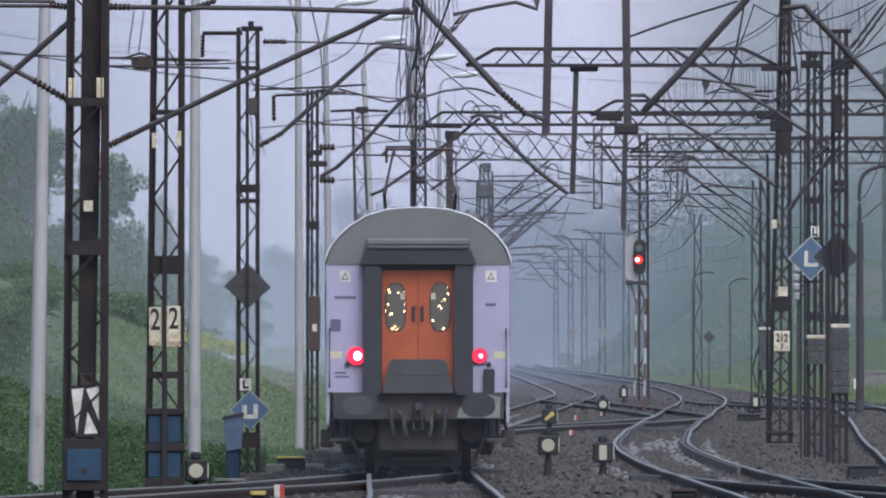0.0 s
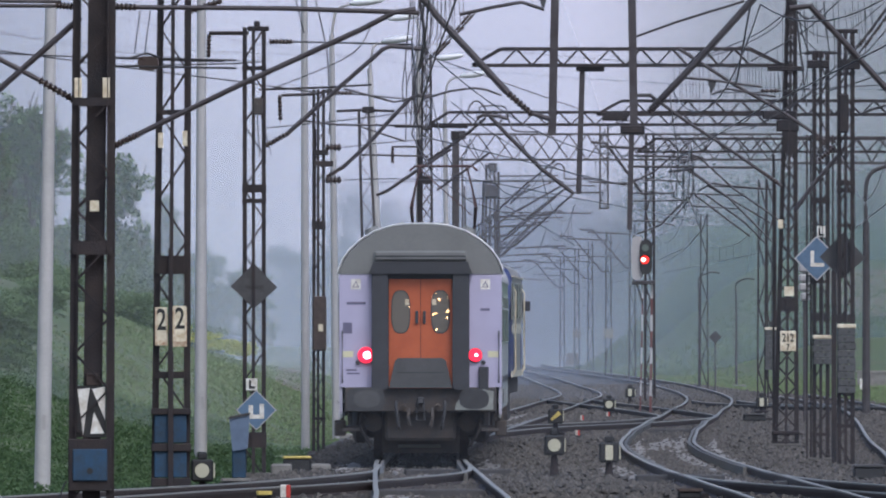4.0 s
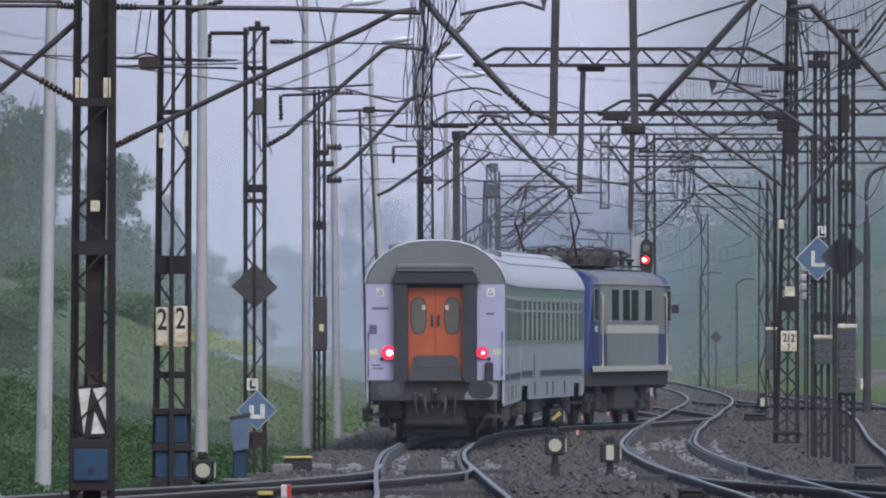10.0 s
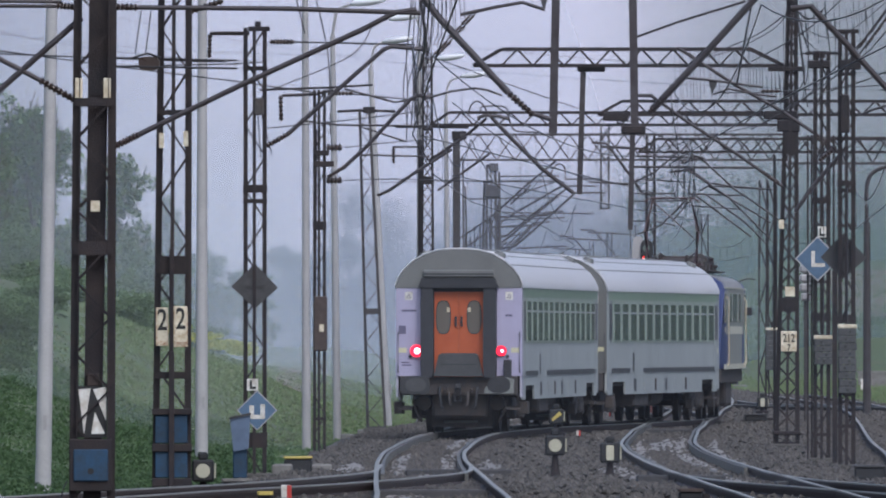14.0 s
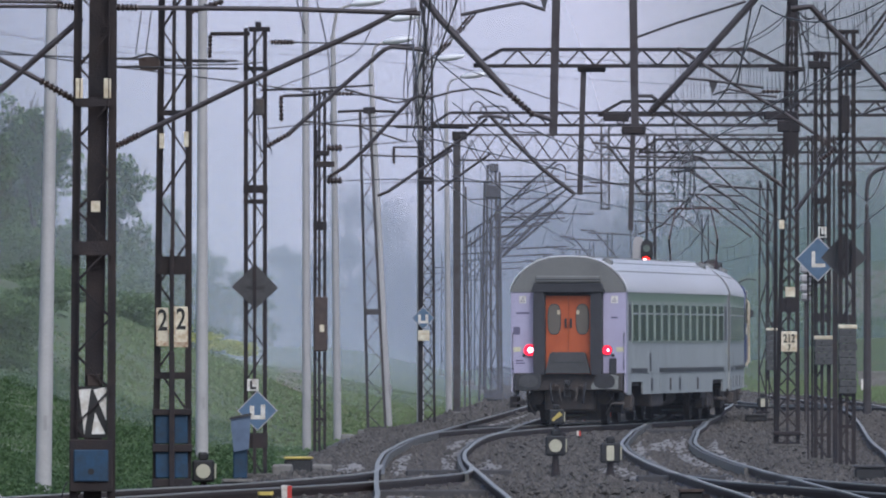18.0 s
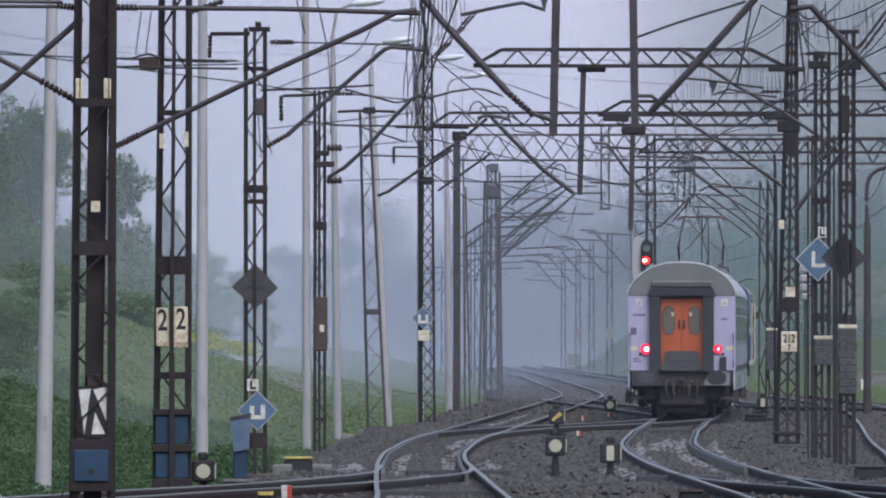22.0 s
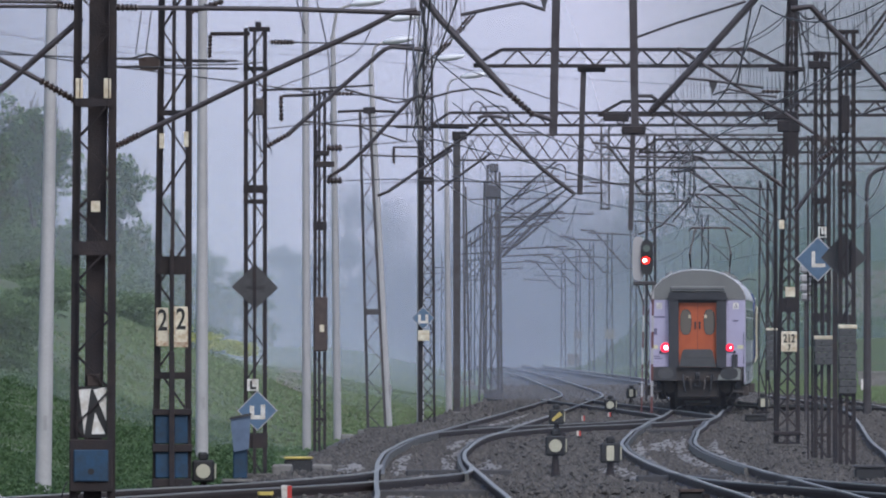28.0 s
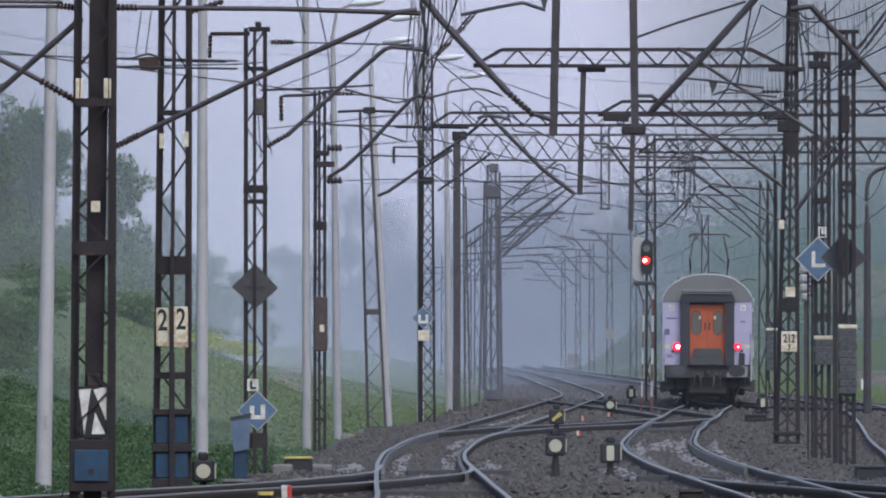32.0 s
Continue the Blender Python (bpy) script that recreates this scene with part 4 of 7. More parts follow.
for k, ((x, y, top), r) in enumerate((((-6.091, 1181.818, 13.782), 3.6), ((-4.2, 1300, 14.45), 4.2), ((-7.81, 1238.095, 14.814), 3.5), ((3.143, 1238.095, 14.814), 5), ((7.8, 1300, 16.95), 5), ((12.8, 1300, 15.45), 5), ((16.476, 1238.095, 14.338), 5))):
    z = gz(x, y)
    tree(x, y, z, top - z, r, "bare-topped tree almost lost in the mist", 90 + k, TWIG, 2600, 0.06, 0.2, 0, "far trees in the mist", 130)


def wood(label, line, depth, leaves, size, seed, mat=WOODLEAF):
    """A belt of wood along (across, along, height) points: crowns of many heights, joined as stuff."""
    g2 = random.Random(seed)
    pts = bent(line, 12)
    blobs = []
    for p in pts:
        for row in range(3):
            h = p.z * (0.75 + 0.4 * g2.random())
            x, y = p.x + depth * (g2.random() - 0.2), p.y + 14 * (g2.random() - 0.5)
            blobs.append((x, y, h * 0.5 - 1, 0.28 * h + 1.2, 6, h * 0.55))
    return tagged(foliage("wood", blobs, leaves, size, mat, label, "wood", None, seed, 0.08), kind="stuff")


# Out of view; added to give the coach flank dark green to reflect.
wood("unseen dark green wood added to reflect in the train side", [(32, 150, 8), (31, 300, 8), (31, 450, 8), (32, 540, 8)], 8, 12000, 0.3, 5)
wood("wood on the hillside beyond the curve", [(46, 1190, 17.5), (32, 1240, 18.5), (18, 1320, 18.5), (6, 1350, 17.5), (0, 1355, 14), (-5, 1360, 10), (-10, 1362, 7)], 6, 210000, 0.075, 6)
wood("low wood behind the meadow", [(-10, 1180, 8.5), (-22, 1120, 8), (-36, 1060, 9.5), (-50, 1000, 10)], 6, 90000, 0.075, 7)
sheet("field", [24 + k * 1.5 for k in range(15)], [880 + k * 10 for k in range(10)], lambda x, y: ground_height(x, y) + 0.12 + 0.02 * math.sin(x * 4), EARTH, "brown ploughed strip on the hillside", "field")

# Grass tufts and rape blossom.


def tufts(name, area, count, h, mat, label, category, seed, width=0.03):
    g = np.random.default_rng(seed)
    vv, ff = [], []
    k = 0
    while k < count:
        y = 1 / (1 / area[2] + (1 / area[3] - 1 / area[2]) * g.random())
        x = (area[0] + (area[1] - area[0]) * g.random()) * y
        k += 1
        if left_edge(y) - 0.1 < x < right_edge(y) + 0.2:
            continue
        z = ground_height(x, y) - 0.03
        for j in range(4):
            a = g.random() * 6.3
            hh = h * (0.5 + 0.8 * g.random())
            dx, dy = 0.4 * hh * g.normal(), 0.4 * hh * g.normal()
            n = len(vv)
            ox, oy = 0.08 * g.normal(), 0.08 * g.normal()
            vv.extend(((x + ox - width, y + oy, z), (x + ox + width, y + oy, z), (x + ox + dx, y + oy + dy, z + hh)))
            ff.append((n, n + 1, n + 2))
    me = bpy.data.meshes.new(name)
    me.from_pydata(vv, [], ff)
    me.materials.append(mat)
    return tagged(new(name, me), label, category, "", "stuff")


def undergrowth(area, count, size, tall, mat, label, seed):
    """Low leafy herbs over the bank, thick in some places and thin in others."""
    g = np.random.default_rng(seed)
    vv, ff = [], []
    for k in range(count):
        y = 1 / (1 / area[2] + (1 / area[3] - 1 / area[2]) * g.random())
        x = (area[0] + (area[1] - area[0]) * g.random()) * y
        if left_edge(y) - 0.3 < x < right_edge(y) + 0.4:
            continue
        lush = 0.5 + noise.noise(Vector((x * 0.9, y * 0.12, 2.0))) + 0.4 * noise.noise(Vector((x * 2.6, y * 0.4, 7.0)))
        if g.random() > 0.25 + lush:
            continue
        c = np.array((x, y, ground_height(x, y) - 0.02 + tall * max(0.12, lush) * g.random()))
        a, b2 = g.normal(size=3) * size, g.normal(size=3) * size * 0.6
        n = len(vv)
        vv.extend(((c - a).tolist(), (c + b2).tolist(), (c + a).tolist(), (c - b2).tolist()))
        ff.append((n, n + 1, n + 2, n + 3))
    me = bpy.data.meshes.new("undergrowth")
    me.from_pydata(vv, [], ff)
    me.materials.append(mat)
    return tagged(new("undergrowth", me), label, "undergrowth", "", "stuff")


b = NEW()
vs = []
for y in [452 + k * 12 for k in range(15)]:
    w = 0.55 + 0.35 * noise.noise(Vector((0, y * 0.05, 4)))
    vs.append([b.verts.new((-0.0101 * y + q * w, y, ground_height(-0.0101 * y + q * w, y) + (0.06 if abs(q) < 1.6 else -0.08))) for q in (-1.6, -0.9, 0.0, 0.9, 1.6)])
for r0, r1 in zip(vs, vs[1:]):
    for k in range(4):
        b.faces.new((r0[k], r0[k + 1], r1[k + 1], r1[k]))
solo("worn_path", b, EARTH, "bare brown earth path along the bank", "path", "", "structure", smooth=True)
tufts("grass", (-0.031, -0.006, 210, 345), 26000, 0.07, BLADE, "short wet grass on the bank", "grass", 3, 0.018)
tufts("grass", (-0.025, 0.006, 335, 620), 30000, 0.09, PALEBLADE, "pale spring grass on the bank", "grass", 4)
undergrowth((-0.031, -0.0115, 205, 345), 115000, 0.024, 0.36, HERB, "low green nettles and herbs covering the bank", 5)
undergrowth((-0.0125, 0.003, 240, 420), 22000, 0.024, 0.1, LEAF, "low green herbs beside the ballast", 9)
undergrowth((-0.031, -0.005, 340, 620), 26000, 0.035, 0.2, PALEBLADE, "pale mottled growth higher up the bank", 10)
tufts("grass", (0.0105, 0.031, 500, 960), 24000, 0.32, PALEBLADE, "rough grass at the right edge of the line", "grass", 6, 0.05)
b = []
for x, y, w in ((-6.857, 464.286, 0.9), (-7.614, 456.14, 0.8), (-6.556, 481.481, 0.5), (-12.65, 433.333, 1.0), (-8.034, 448.276, 0.4)):
    b.append((x, y, gz(x, y) + 0.62, w, 2.5, 0.16))
tagged(foliage("rape_field", b, 6000, 0.035, RAPE, "yellow strip of flowering rape", "crop", None, 8, 0.2), kind="stuff")

# ---- sky and haze sheets ----


def sky_card():
    m = bpy.data.materials.new("grey_lilac_cloud")
    m.use_nodes = True
    t = m.node_tree
    geo = t.nodes.new("ShaderNodeNewGeometry")
    sep = t.nodes.new("ShaderNodeSeparateXYZ")
    t.links.new(geo.outputs["Position"], sep.inputs[0])
    rg = t.nodes.new("ShaderNodeMapRange")
    rg.inputs["From Min"].default_value, rg.inputs["From Max"].default_value = 0, 160
    t.links.new(sep.outputs["Z"], rg.inputs["Value"])
    ramp = t.nodes.new("ShaderNodeValToRGB")
    e = ramp.color_ramp.elements
    e[0].color, e[1].color = (0.71, 0.65, 0.745, 1), (0.735, 0.655, 0.765, 1)
    t.links.new(rg.outputs[0], ramp.inputs["Fac"])
    em = t.nodes.new("ShaderNodeEmission")
    # Lens vignetting is painted in: the sky's glow falls off to both sides.
    across = t.nodes.new("ShaderNodeMapRange")
    across.interpolation_type = "SMOOTHSTEP"
    across.inputs["From Min"].default_value, across.inputs["From Max"].default_value = 30, 150
    across.inputs["To Min"].default_value, across.inputs["To Max"].default_value = 1.13, 0.72
    t.links.new(sep.outputs["X"], across.inputs["Value"])
    side = t.nodes.new("ShaderNodeMapRange")
    side.interpolation_type = "SMOOTHSTEP"
    side.inputs["From Min"].default_value, side.inputs["From Max"].default_value = -145, -60
    side.inputs["To Min"].default_value, side.inputs["To Max"].default_value = 0.5, 1.0
    t.links.new(sep.outputs["X"], side.inputs["Value"])
    both = t.nodes.new("ShaderNodeMath")
    both.operation = "MULTIPLY"
    t.links.new(across.outputs[0], both.inputs[0])
    t.links.new(side.outputs[0], both.inputs[1])
    t.links.new(both.outputs[0], em.inputs["Strength"])
    t.links.new(ramp.outputs[0], em.inputs["Color"])
    t.links.new(em.outputs[0], t.nodes["Material Output"].inputs["Surface"])
    b = NEW()
    n = 24
    lo, hi = [], []
    for k in range(n + 1):
        a = radians(60 + 60 * k / n)
        lo.append(b.verts.new((4300 * math.cos(a), 4300 * math.sin(a), -40)))
        hi.append(b.verts.new((4300 * math.cos(a), 4300 * math.sin(a), 900)))
    for k in range(n):
        b.faces.new((lo[k], lo[k + 1], hi[k + 1], hi[k]))
    return solo("backdrop", b, m, "glowing grey-lilac sky backdrop, painted dimmer towards both sides", "sky", "", "structure")


sky_card()


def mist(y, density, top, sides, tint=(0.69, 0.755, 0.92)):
    """A flat see-through sheet standing in for haze across the line, thinner upwards; lit by the sky. sides: both
    edges, where it starts and ends to thin out, and the amounts there.
    """
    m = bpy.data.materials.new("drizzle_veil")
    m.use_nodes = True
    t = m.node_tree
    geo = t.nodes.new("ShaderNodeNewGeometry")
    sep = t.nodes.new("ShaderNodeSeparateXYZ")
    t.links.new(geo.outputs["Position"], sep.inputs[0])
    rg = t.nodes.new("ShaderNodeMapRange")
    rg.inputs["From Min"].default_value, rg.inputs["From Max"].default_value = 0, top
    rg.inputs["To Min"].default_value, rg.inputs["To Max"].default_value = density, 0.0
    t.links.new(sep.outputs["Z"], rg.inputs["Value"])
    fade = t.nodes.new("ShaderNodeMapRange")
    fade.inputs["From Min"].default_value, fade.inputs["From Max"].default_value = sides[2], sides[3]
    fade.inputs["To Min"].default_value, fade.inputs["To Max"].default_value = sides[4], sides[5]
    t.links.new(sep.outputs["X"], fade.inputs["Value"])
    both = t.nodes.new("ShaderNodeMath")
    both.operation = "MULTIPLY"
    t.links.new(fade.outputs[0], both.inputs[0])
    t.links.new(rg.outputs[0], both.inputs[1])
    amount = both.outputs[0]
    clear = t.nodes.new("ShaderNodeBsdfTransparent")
    # The haze is put into the sheet's own pale colour.
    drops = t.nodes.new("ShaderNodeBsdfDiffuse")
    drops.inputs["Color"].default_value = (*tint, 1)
    through_sheet = t.nodes.new("ShaderNodeBsdfTranslucent")
    through_sheet.inputs["Color"].default_value = (*tint, 1)
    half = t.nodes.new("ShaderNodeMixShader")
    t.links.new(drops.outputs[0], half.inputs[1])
    t.links.new(through_sheet.outputs[0], half.inputs[2])
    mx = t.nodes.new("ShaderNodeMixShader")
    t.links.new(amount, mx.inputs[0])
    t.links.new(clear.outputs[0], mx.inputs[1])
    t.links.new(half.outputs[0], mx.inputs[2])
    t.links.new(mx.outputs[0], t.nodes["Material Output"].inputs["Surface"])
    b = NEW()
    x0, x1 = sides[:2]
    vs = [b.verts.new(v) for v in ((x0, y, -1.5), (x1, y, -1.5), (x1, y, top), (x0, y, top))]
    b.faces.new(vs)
    return solo("drizzle_veil", b, m, "flat see-through sheet added as haze across the line", "mist", "drizzle in the distance", "stuff")


# Added sheets that lay pale haze over the distance and the left bank.
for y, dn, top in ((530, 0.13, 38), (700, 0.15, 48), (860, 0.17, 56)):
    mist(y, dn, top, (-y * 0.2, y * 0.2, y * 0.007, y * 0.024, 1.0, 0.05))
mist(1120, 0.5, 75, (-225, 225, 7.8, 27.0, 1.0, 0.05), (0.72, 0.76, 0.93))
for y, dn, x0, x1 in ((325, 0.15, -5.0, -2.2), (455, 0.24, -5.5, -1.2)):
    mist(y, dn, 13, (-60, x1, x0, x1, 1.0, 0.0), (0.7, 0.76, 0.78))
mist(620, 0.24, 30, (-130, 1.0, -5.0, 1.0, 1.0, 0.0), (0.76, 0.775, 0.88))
# Faint sheet ahead of the train, added to lift its dark parts.
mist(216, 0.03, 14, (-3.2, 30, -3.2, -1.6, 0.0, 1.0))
# Darker-tinted haze sheets, added to dim the hillside and sky on the right.
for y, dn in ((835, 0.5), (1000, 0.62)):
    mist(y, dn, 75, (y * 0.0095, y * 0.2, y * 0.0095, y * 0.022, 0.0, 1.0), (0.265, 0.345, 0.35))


# ---- masts, brackets and gantries ----


def insulator(parent, p, q, discs=5, r=0.06):
    """A string of porcelain sheds on a rod."""
    p, q = Vector(p), Vector(q)
    turn = (q - p).to_track_quat("Z", "Y")
    discs, r = round(discs * 1.4), r * 0.88
    steps = [(0, 0.6)]
    for k in range(discs):
        u = (k + 0.6) / (discs + 0.2)
        steps += [(u - 0.35 / discs, 0.6), (u - 0.1 / discs, 1.0), (u + 0.1 / discs, 0.85), (u + 0.3 / discs, 0.6)]
    steps.append((1, 0.6))
    b = NEW()
    rings = []
    for u, w in steps:
        c = p.lerp(q, u)
        rings.append([b.verts.new(c + turn @ Vector((r * w * math.cos(k * math.pi / 4), r * w * math.sin(k * math.pi / 4), 0))) for k in range(8)])
    for a, c in zip(rings, rings[1:]):
        for k in range(8):
            b.faces.new((a[k], a[(k + 1) % 8], c[(k + 1) % 8], c[k]))
    b.faces.new(rings[0][::-1])
    b.faces.new(rings[-1])
    return part("insulator", b, INSUL, parent)


def pipe(parent, pts, r=0.045, mat=TUBE, name="bracket_tube"):
    return part(name, tube(NEW(), pts, r * 0.74, 8), mat, parent)


def mast(foot, top, w, label, dep=None, w_top=None, pitch=0.55, leg=0.075, battens=(), mat=STEEL, middle=False, lean=0.0, cross=False, group="lattice masts"):
    """A lattice mast: four angle legs, a zigzag of flats on two faces, batten plates, a concrete foot."""
    x, y, z0 = foot
    dep, w_top = dep or w, w_top or w
    m = thing("lattice_mast", (x, y, z0), label, "catenary mast", group)
    h = top - z0

    def half(z):
        return (w + (w_top - w) * (z - z0) / h) / 2

    def cx(z):
        return x + lean * (z - z0) / h

    for sx in (-1, 1):
        for sy in (-1, 1):
            b = NEW()
            p = Vector((cx(z0) + sx * (half(z0) - leg / 2), y + sy * dep / 2, z0))
            q = Vector((cx(top) + sx * (half(top) - leg / 2), y + sy * dep / 2, top))
            bar(b, p, q, leg, 0.012)
            bar(b, p + Vector((sx * leg / 2, -sy * leg / 2, 0)), q + Vector((sx * leg / 2, -sy * leg / 2, 0)), 0.012, leg)
            part("leg", b, mat, m)
    n = max(2, int(h / pitch))
    for k in range(n):
        za, zb = z0 + h * k / n, z0 + h * (k + 1) / n
        s = 1 if k % 2 else -1
        for sy in (-1, 1):
            b = bar(NEW(), (cx(za) - s * half(za) * 0.94, y + sy * (dep / 2 + 0.01), za), (cx(zb) + s * half(zb) * 0.94, y + sy * (dep / 2 + 0.01), zb), 0.022)
            part("brace", b, mat, m)
            if cross:
                b = bar(NEW(), (cx(za) + s * half(za) * 0.94, y + sy * (dep / 2 + 0.02), za), (cx(zb) - s * half(zb) * 0.94, y + sy * (dep / 2 + 0.02), zb), 0.03)
                part("brace", b, mat, m)
    for z, t in battens:
        for sy in (-1, 1):
            part("batten_plate", box(NEW(), (cx(z), y + sy * (dep / 2 + 0.02), z), (2 * half(z) + 0.03, 0.012, t)), mat, m)
    if middle:
        part("cable_riser", bar(NEW(), (x - 0.01, y - dep / 2 - 0.06, z0), (x - 0.01 + lean, y - dep / 2 - 0.06, top), 0.055), mat, m)
    part("footing", box(NEW(), (x, y, z0 - 0.05), (w + 0.2, dep + 0.2, 0.3), 0, 0.03), FOOTING, m)
    return m


def cream_band(m, x, y, z, w, h):
    part("cream_band", box(NEW(), (x, y, z), (w, 0.03, h)), CREAM, m, "cream painted band")


# Near masts on the left, from front to back.
A = mast((-4.283, 179.31, -0.3), 7.6, 0.47, "heavy brown lattice mast with an enamel sign and blue box", 0.5, 0.42, 0.42, 0.085,
         ((4.962, 0.1), (3.183, 0.17), (0.803, 0.1)), STEEL, False, 0.05)
part("core_post", prism(NEW(), [(-4.393, -0.3), (-4.179, -0.3), (-4.048, 7.6), (-4.297, 7.6)], 179.31 - 0.1, 179.31 + 0.12), STEEL, A)
cream_band(A, -4.434, 179.31 - 0.27, 5.134, 0.085, 0.24)
cream_band(A, -4.09, 179.31 - 0.27, 5.134, 0.085, 0.24)
cream_band(A, -4.234, 179.31 - 0.27, 3.693, 0.11, 0.13)
part("box_blue", span(NEW(), -4.497, -4.076, 179.31 - 0.36, 179.31 - 0.27, 0.341, 0.728, 0.01), CABINETBLUE, A, "blue painted steel box")
part("box_frame", span(NEW(), -4.552, -4.028, 179.31 - 0.33, 179.31 - 0.255, 0.217, 0.852, 0.01), STEEL, A)
part("rust_block", span(NEW(), -4.338, -4.179, 179.31 - 0.22, 179.31 - 0.11, 1.5, 1.652, 0.01), RAILSIDE, A, "rusty clamp block")
part("box_lock", rod(NEW(), (-4.285, 178.817, 0.463), (-4.267, 178.082, 0.47), 0.04), BLACK, A)
sg = part("sign_plate", span(NEW(), -4.448, -4.097, 179.31 - 0.235, 179.31 - 0.22, 0.872, 1.5), BLACK, A, "black and white warning plate")
part("sign_wedge", prism(NEW(), [(-4.441, 1.459), (-4.29, 1.472), (-4.317, 1.307), (-4.372, 0.907)], 179.31 - 0.245, 179.31 - 0.236), WHITE, sg)
part("sign_wedge", prism(NEW(), [(-4.262, 1.459), (-4.103, 1.493), (-4.103, 1.079)], 179.31 - 0.245, 179.31 - 0.236), WHITE, sg)
part("sign_wedge", prism(NEW(), [(-4.283, 0.914), (-4.117, 0.921), (-4.241, 1.183)], 179.31 - 0.245, 179.31 - 0.236), WHITE, sg)
pipe(A, [(-5.821, 179.31, 5.734), (-5.407, 179.31, 5.493), (-4.924, 179.31, 5.238)], 0.042)
insulator(A, (-4.924, 179.31, 5.238), (-4.469, 179.31, 4.976), 6)
pipe(A, [(-5.89, 179.31, 4.755), (-5.407, 179.31, 5.114), (-4.407, 179.31, 5.997)], 0.05)
pipe(A, [(-5.821, 179.31, 6.203), (-4.648, 179.31, 6.19)], 0.03)
pipe(A, [(-5.821, 179.31, 6.141), (-4.717, 179.31, 6.134)], 0.03)
insulator(A, (-4.717, 179.31, 6.148), (-4.455, 179.31, 6.121), 4)
pipe(A, bent([(-4.548, 178.082, 0.353), (-4.603, 178.082, 0.244), (-4.644, 178.082, 0.025)], 5), 0.012, WIRE, "cable")
insulator(A, (-4.028, 179.31, 4.41), (-3.697, 179.31, 4.576), 6)
pipe(A, [(-3.752, 179.31, 4.548), (-2.414, 179.31, 5.197), (-0.993, 179.31, 5.845), (-0.579, 179.31, 6.059), (-0.317, 179.31, 6.093)], 0.045)
insulator(A, (-4.041, 179.31, 6.128), (-3.717, 179.31, 6.121), 4)
pipe(A, [(-3.752, 179.31, 6.121), (-1.959, 179.31, 6.107), (-0.269, 179.31, 6.052)], 0.04)

B = mast((-4, 216.667, -0.25), 7.9, 0.485, "dark lattice mast with two number plates and blue boxes", 0.5, 0.4, 0.62, 0.085,
         ((5.408, 0.07), (3.158, 0.27), (1.533, 0.1)), STEEL, True, 0.06)
cream_band(B, -4.142, 216.667 - 0.3, 4.992, 0.07, 0.22)
cream_band(B, -3.783, 216.667 - 0.3, 5.017, 0.07, 0.22)
FONT_JOBS = []
RUSTEDGE = material("rusted_enamel", (0.26, 0.13, 0.07), 0.8, 0, 0.4, 14, 60, 0.2, (0.62, 0.56, 0.43), 0.5)
for (xa, za), (xb, zb) in (((-4.217, 1.975), (-4.042, 2.533)), ((-3.958, 1.958), (-3.758, 2.55))):
    pl = part("number_plate", span(NEW(), xa, xb, 216.667 - 0.34, 216.667 - 0.325, za, zb, 0.01), CREAM, B, "rusty cream plate with a black figure")
    part("rust_edge", span(NEW(), xa - 0.004, xb + 0.004, 216.667 - 0.343, 216.667 - 0.338, za - 0.006, za + 0.07), RUSTEDGE, pl, "rust creeping in from the edge")
    part("rust_edge", span(NEW(), xa - 0.004, xa + 0.018, 216.667 - 0.343, 216.667 - 0.338, za + 0.07, zb), RUSTEDGE, pl)
    part("rust_edge", span(NEW(), xb - 0.014, xb + 0.004, 216.667 - 0.343, 216.667 - 0.338, za + 0.07, zb - 0.1), RUSTEDGE, pl)
    FONT_JOBS.append(("2", pl, ((xa + xb) / 2, 216.667 - 0.344, zb - 0.33), 0.4, BLACK))
for z0, z1 in ((0.533, 0.95), (0.025, 0.408)):
    part("box_blue", span(NEW(), -4.233, -3.758, 216.667 - 0.36, 216.667 - 0.27, z0, z1, 0.01), CABINETBLUE, B, "blue painted steel box")
for z0, z1 in ((0.95, 1.042), (0.408, 0.525), (-0.108, 0.017)):
    part("box_lid", span(NEW(), -4.283, -3.692, 216.667 - 0.4, 216.667 - 0.26, z0, z1, 0.01), STEEL, B)
part("front_channel", span(NEW(), -4.033, -3.95, 216.667 - 0.45, 216.667 - 0.4, -0.25, 1.892, 0.01), STEEL, B)
part("front_channel", span(NEW(), -4.025, -3.967, 216.667 - 0.4, 216.667 - 0.36, 1.892, 3.408, 0.01), STEEL, B)
insulator(B, (-3.742, 216.667, 6.892), (-3.242, 216.667, 7.058), 5)
pipe(B, [(-4.867, 216.667, 6.217), (-3.033, 216.667, 6.175)], 0.02, WIRE)

C = mast((-3.103, 242.991, -0.25), 7.212, 0.37, "brown lattice mast with signs and a bracket arm", 0.4, None, 0.5, 0.06,
         ((4.549, 0.13), (4.343, 0.07), (6.539, 0.06), (0.39, 0.25)), STEEL, True)
part("mast_cap", span(NEW(), -3.215, -2.86, 242.991 - 0.22, 242.991 + 0.22, 7.156, 7.231, 0.01), STEEL, C)
part("cap_knob", rod(NEW(), (-3.056, 242.991, 7.231), (-3.056, 242.991, 7.315), 0.05), STEEL, C)
pipe(C, [(-3.85, 242.991, 7.119), (-3.196, 242.991, 7.119)], 0.045, STEEL, "cross_arm")
insulator(C, (-3.85, 242.991, 7.1), (-3.86, 242.991, 6.717), 4, 0.05)
insulator(C, (-2.86, 242.991, 6.979), (-2.467, 242.991, 6.979), 5)
pipe(C, [(-2.514, 242.991, 6.979), (-0.458, 242.991, 6.932)], 0.02, WIRE, "tie_rod")
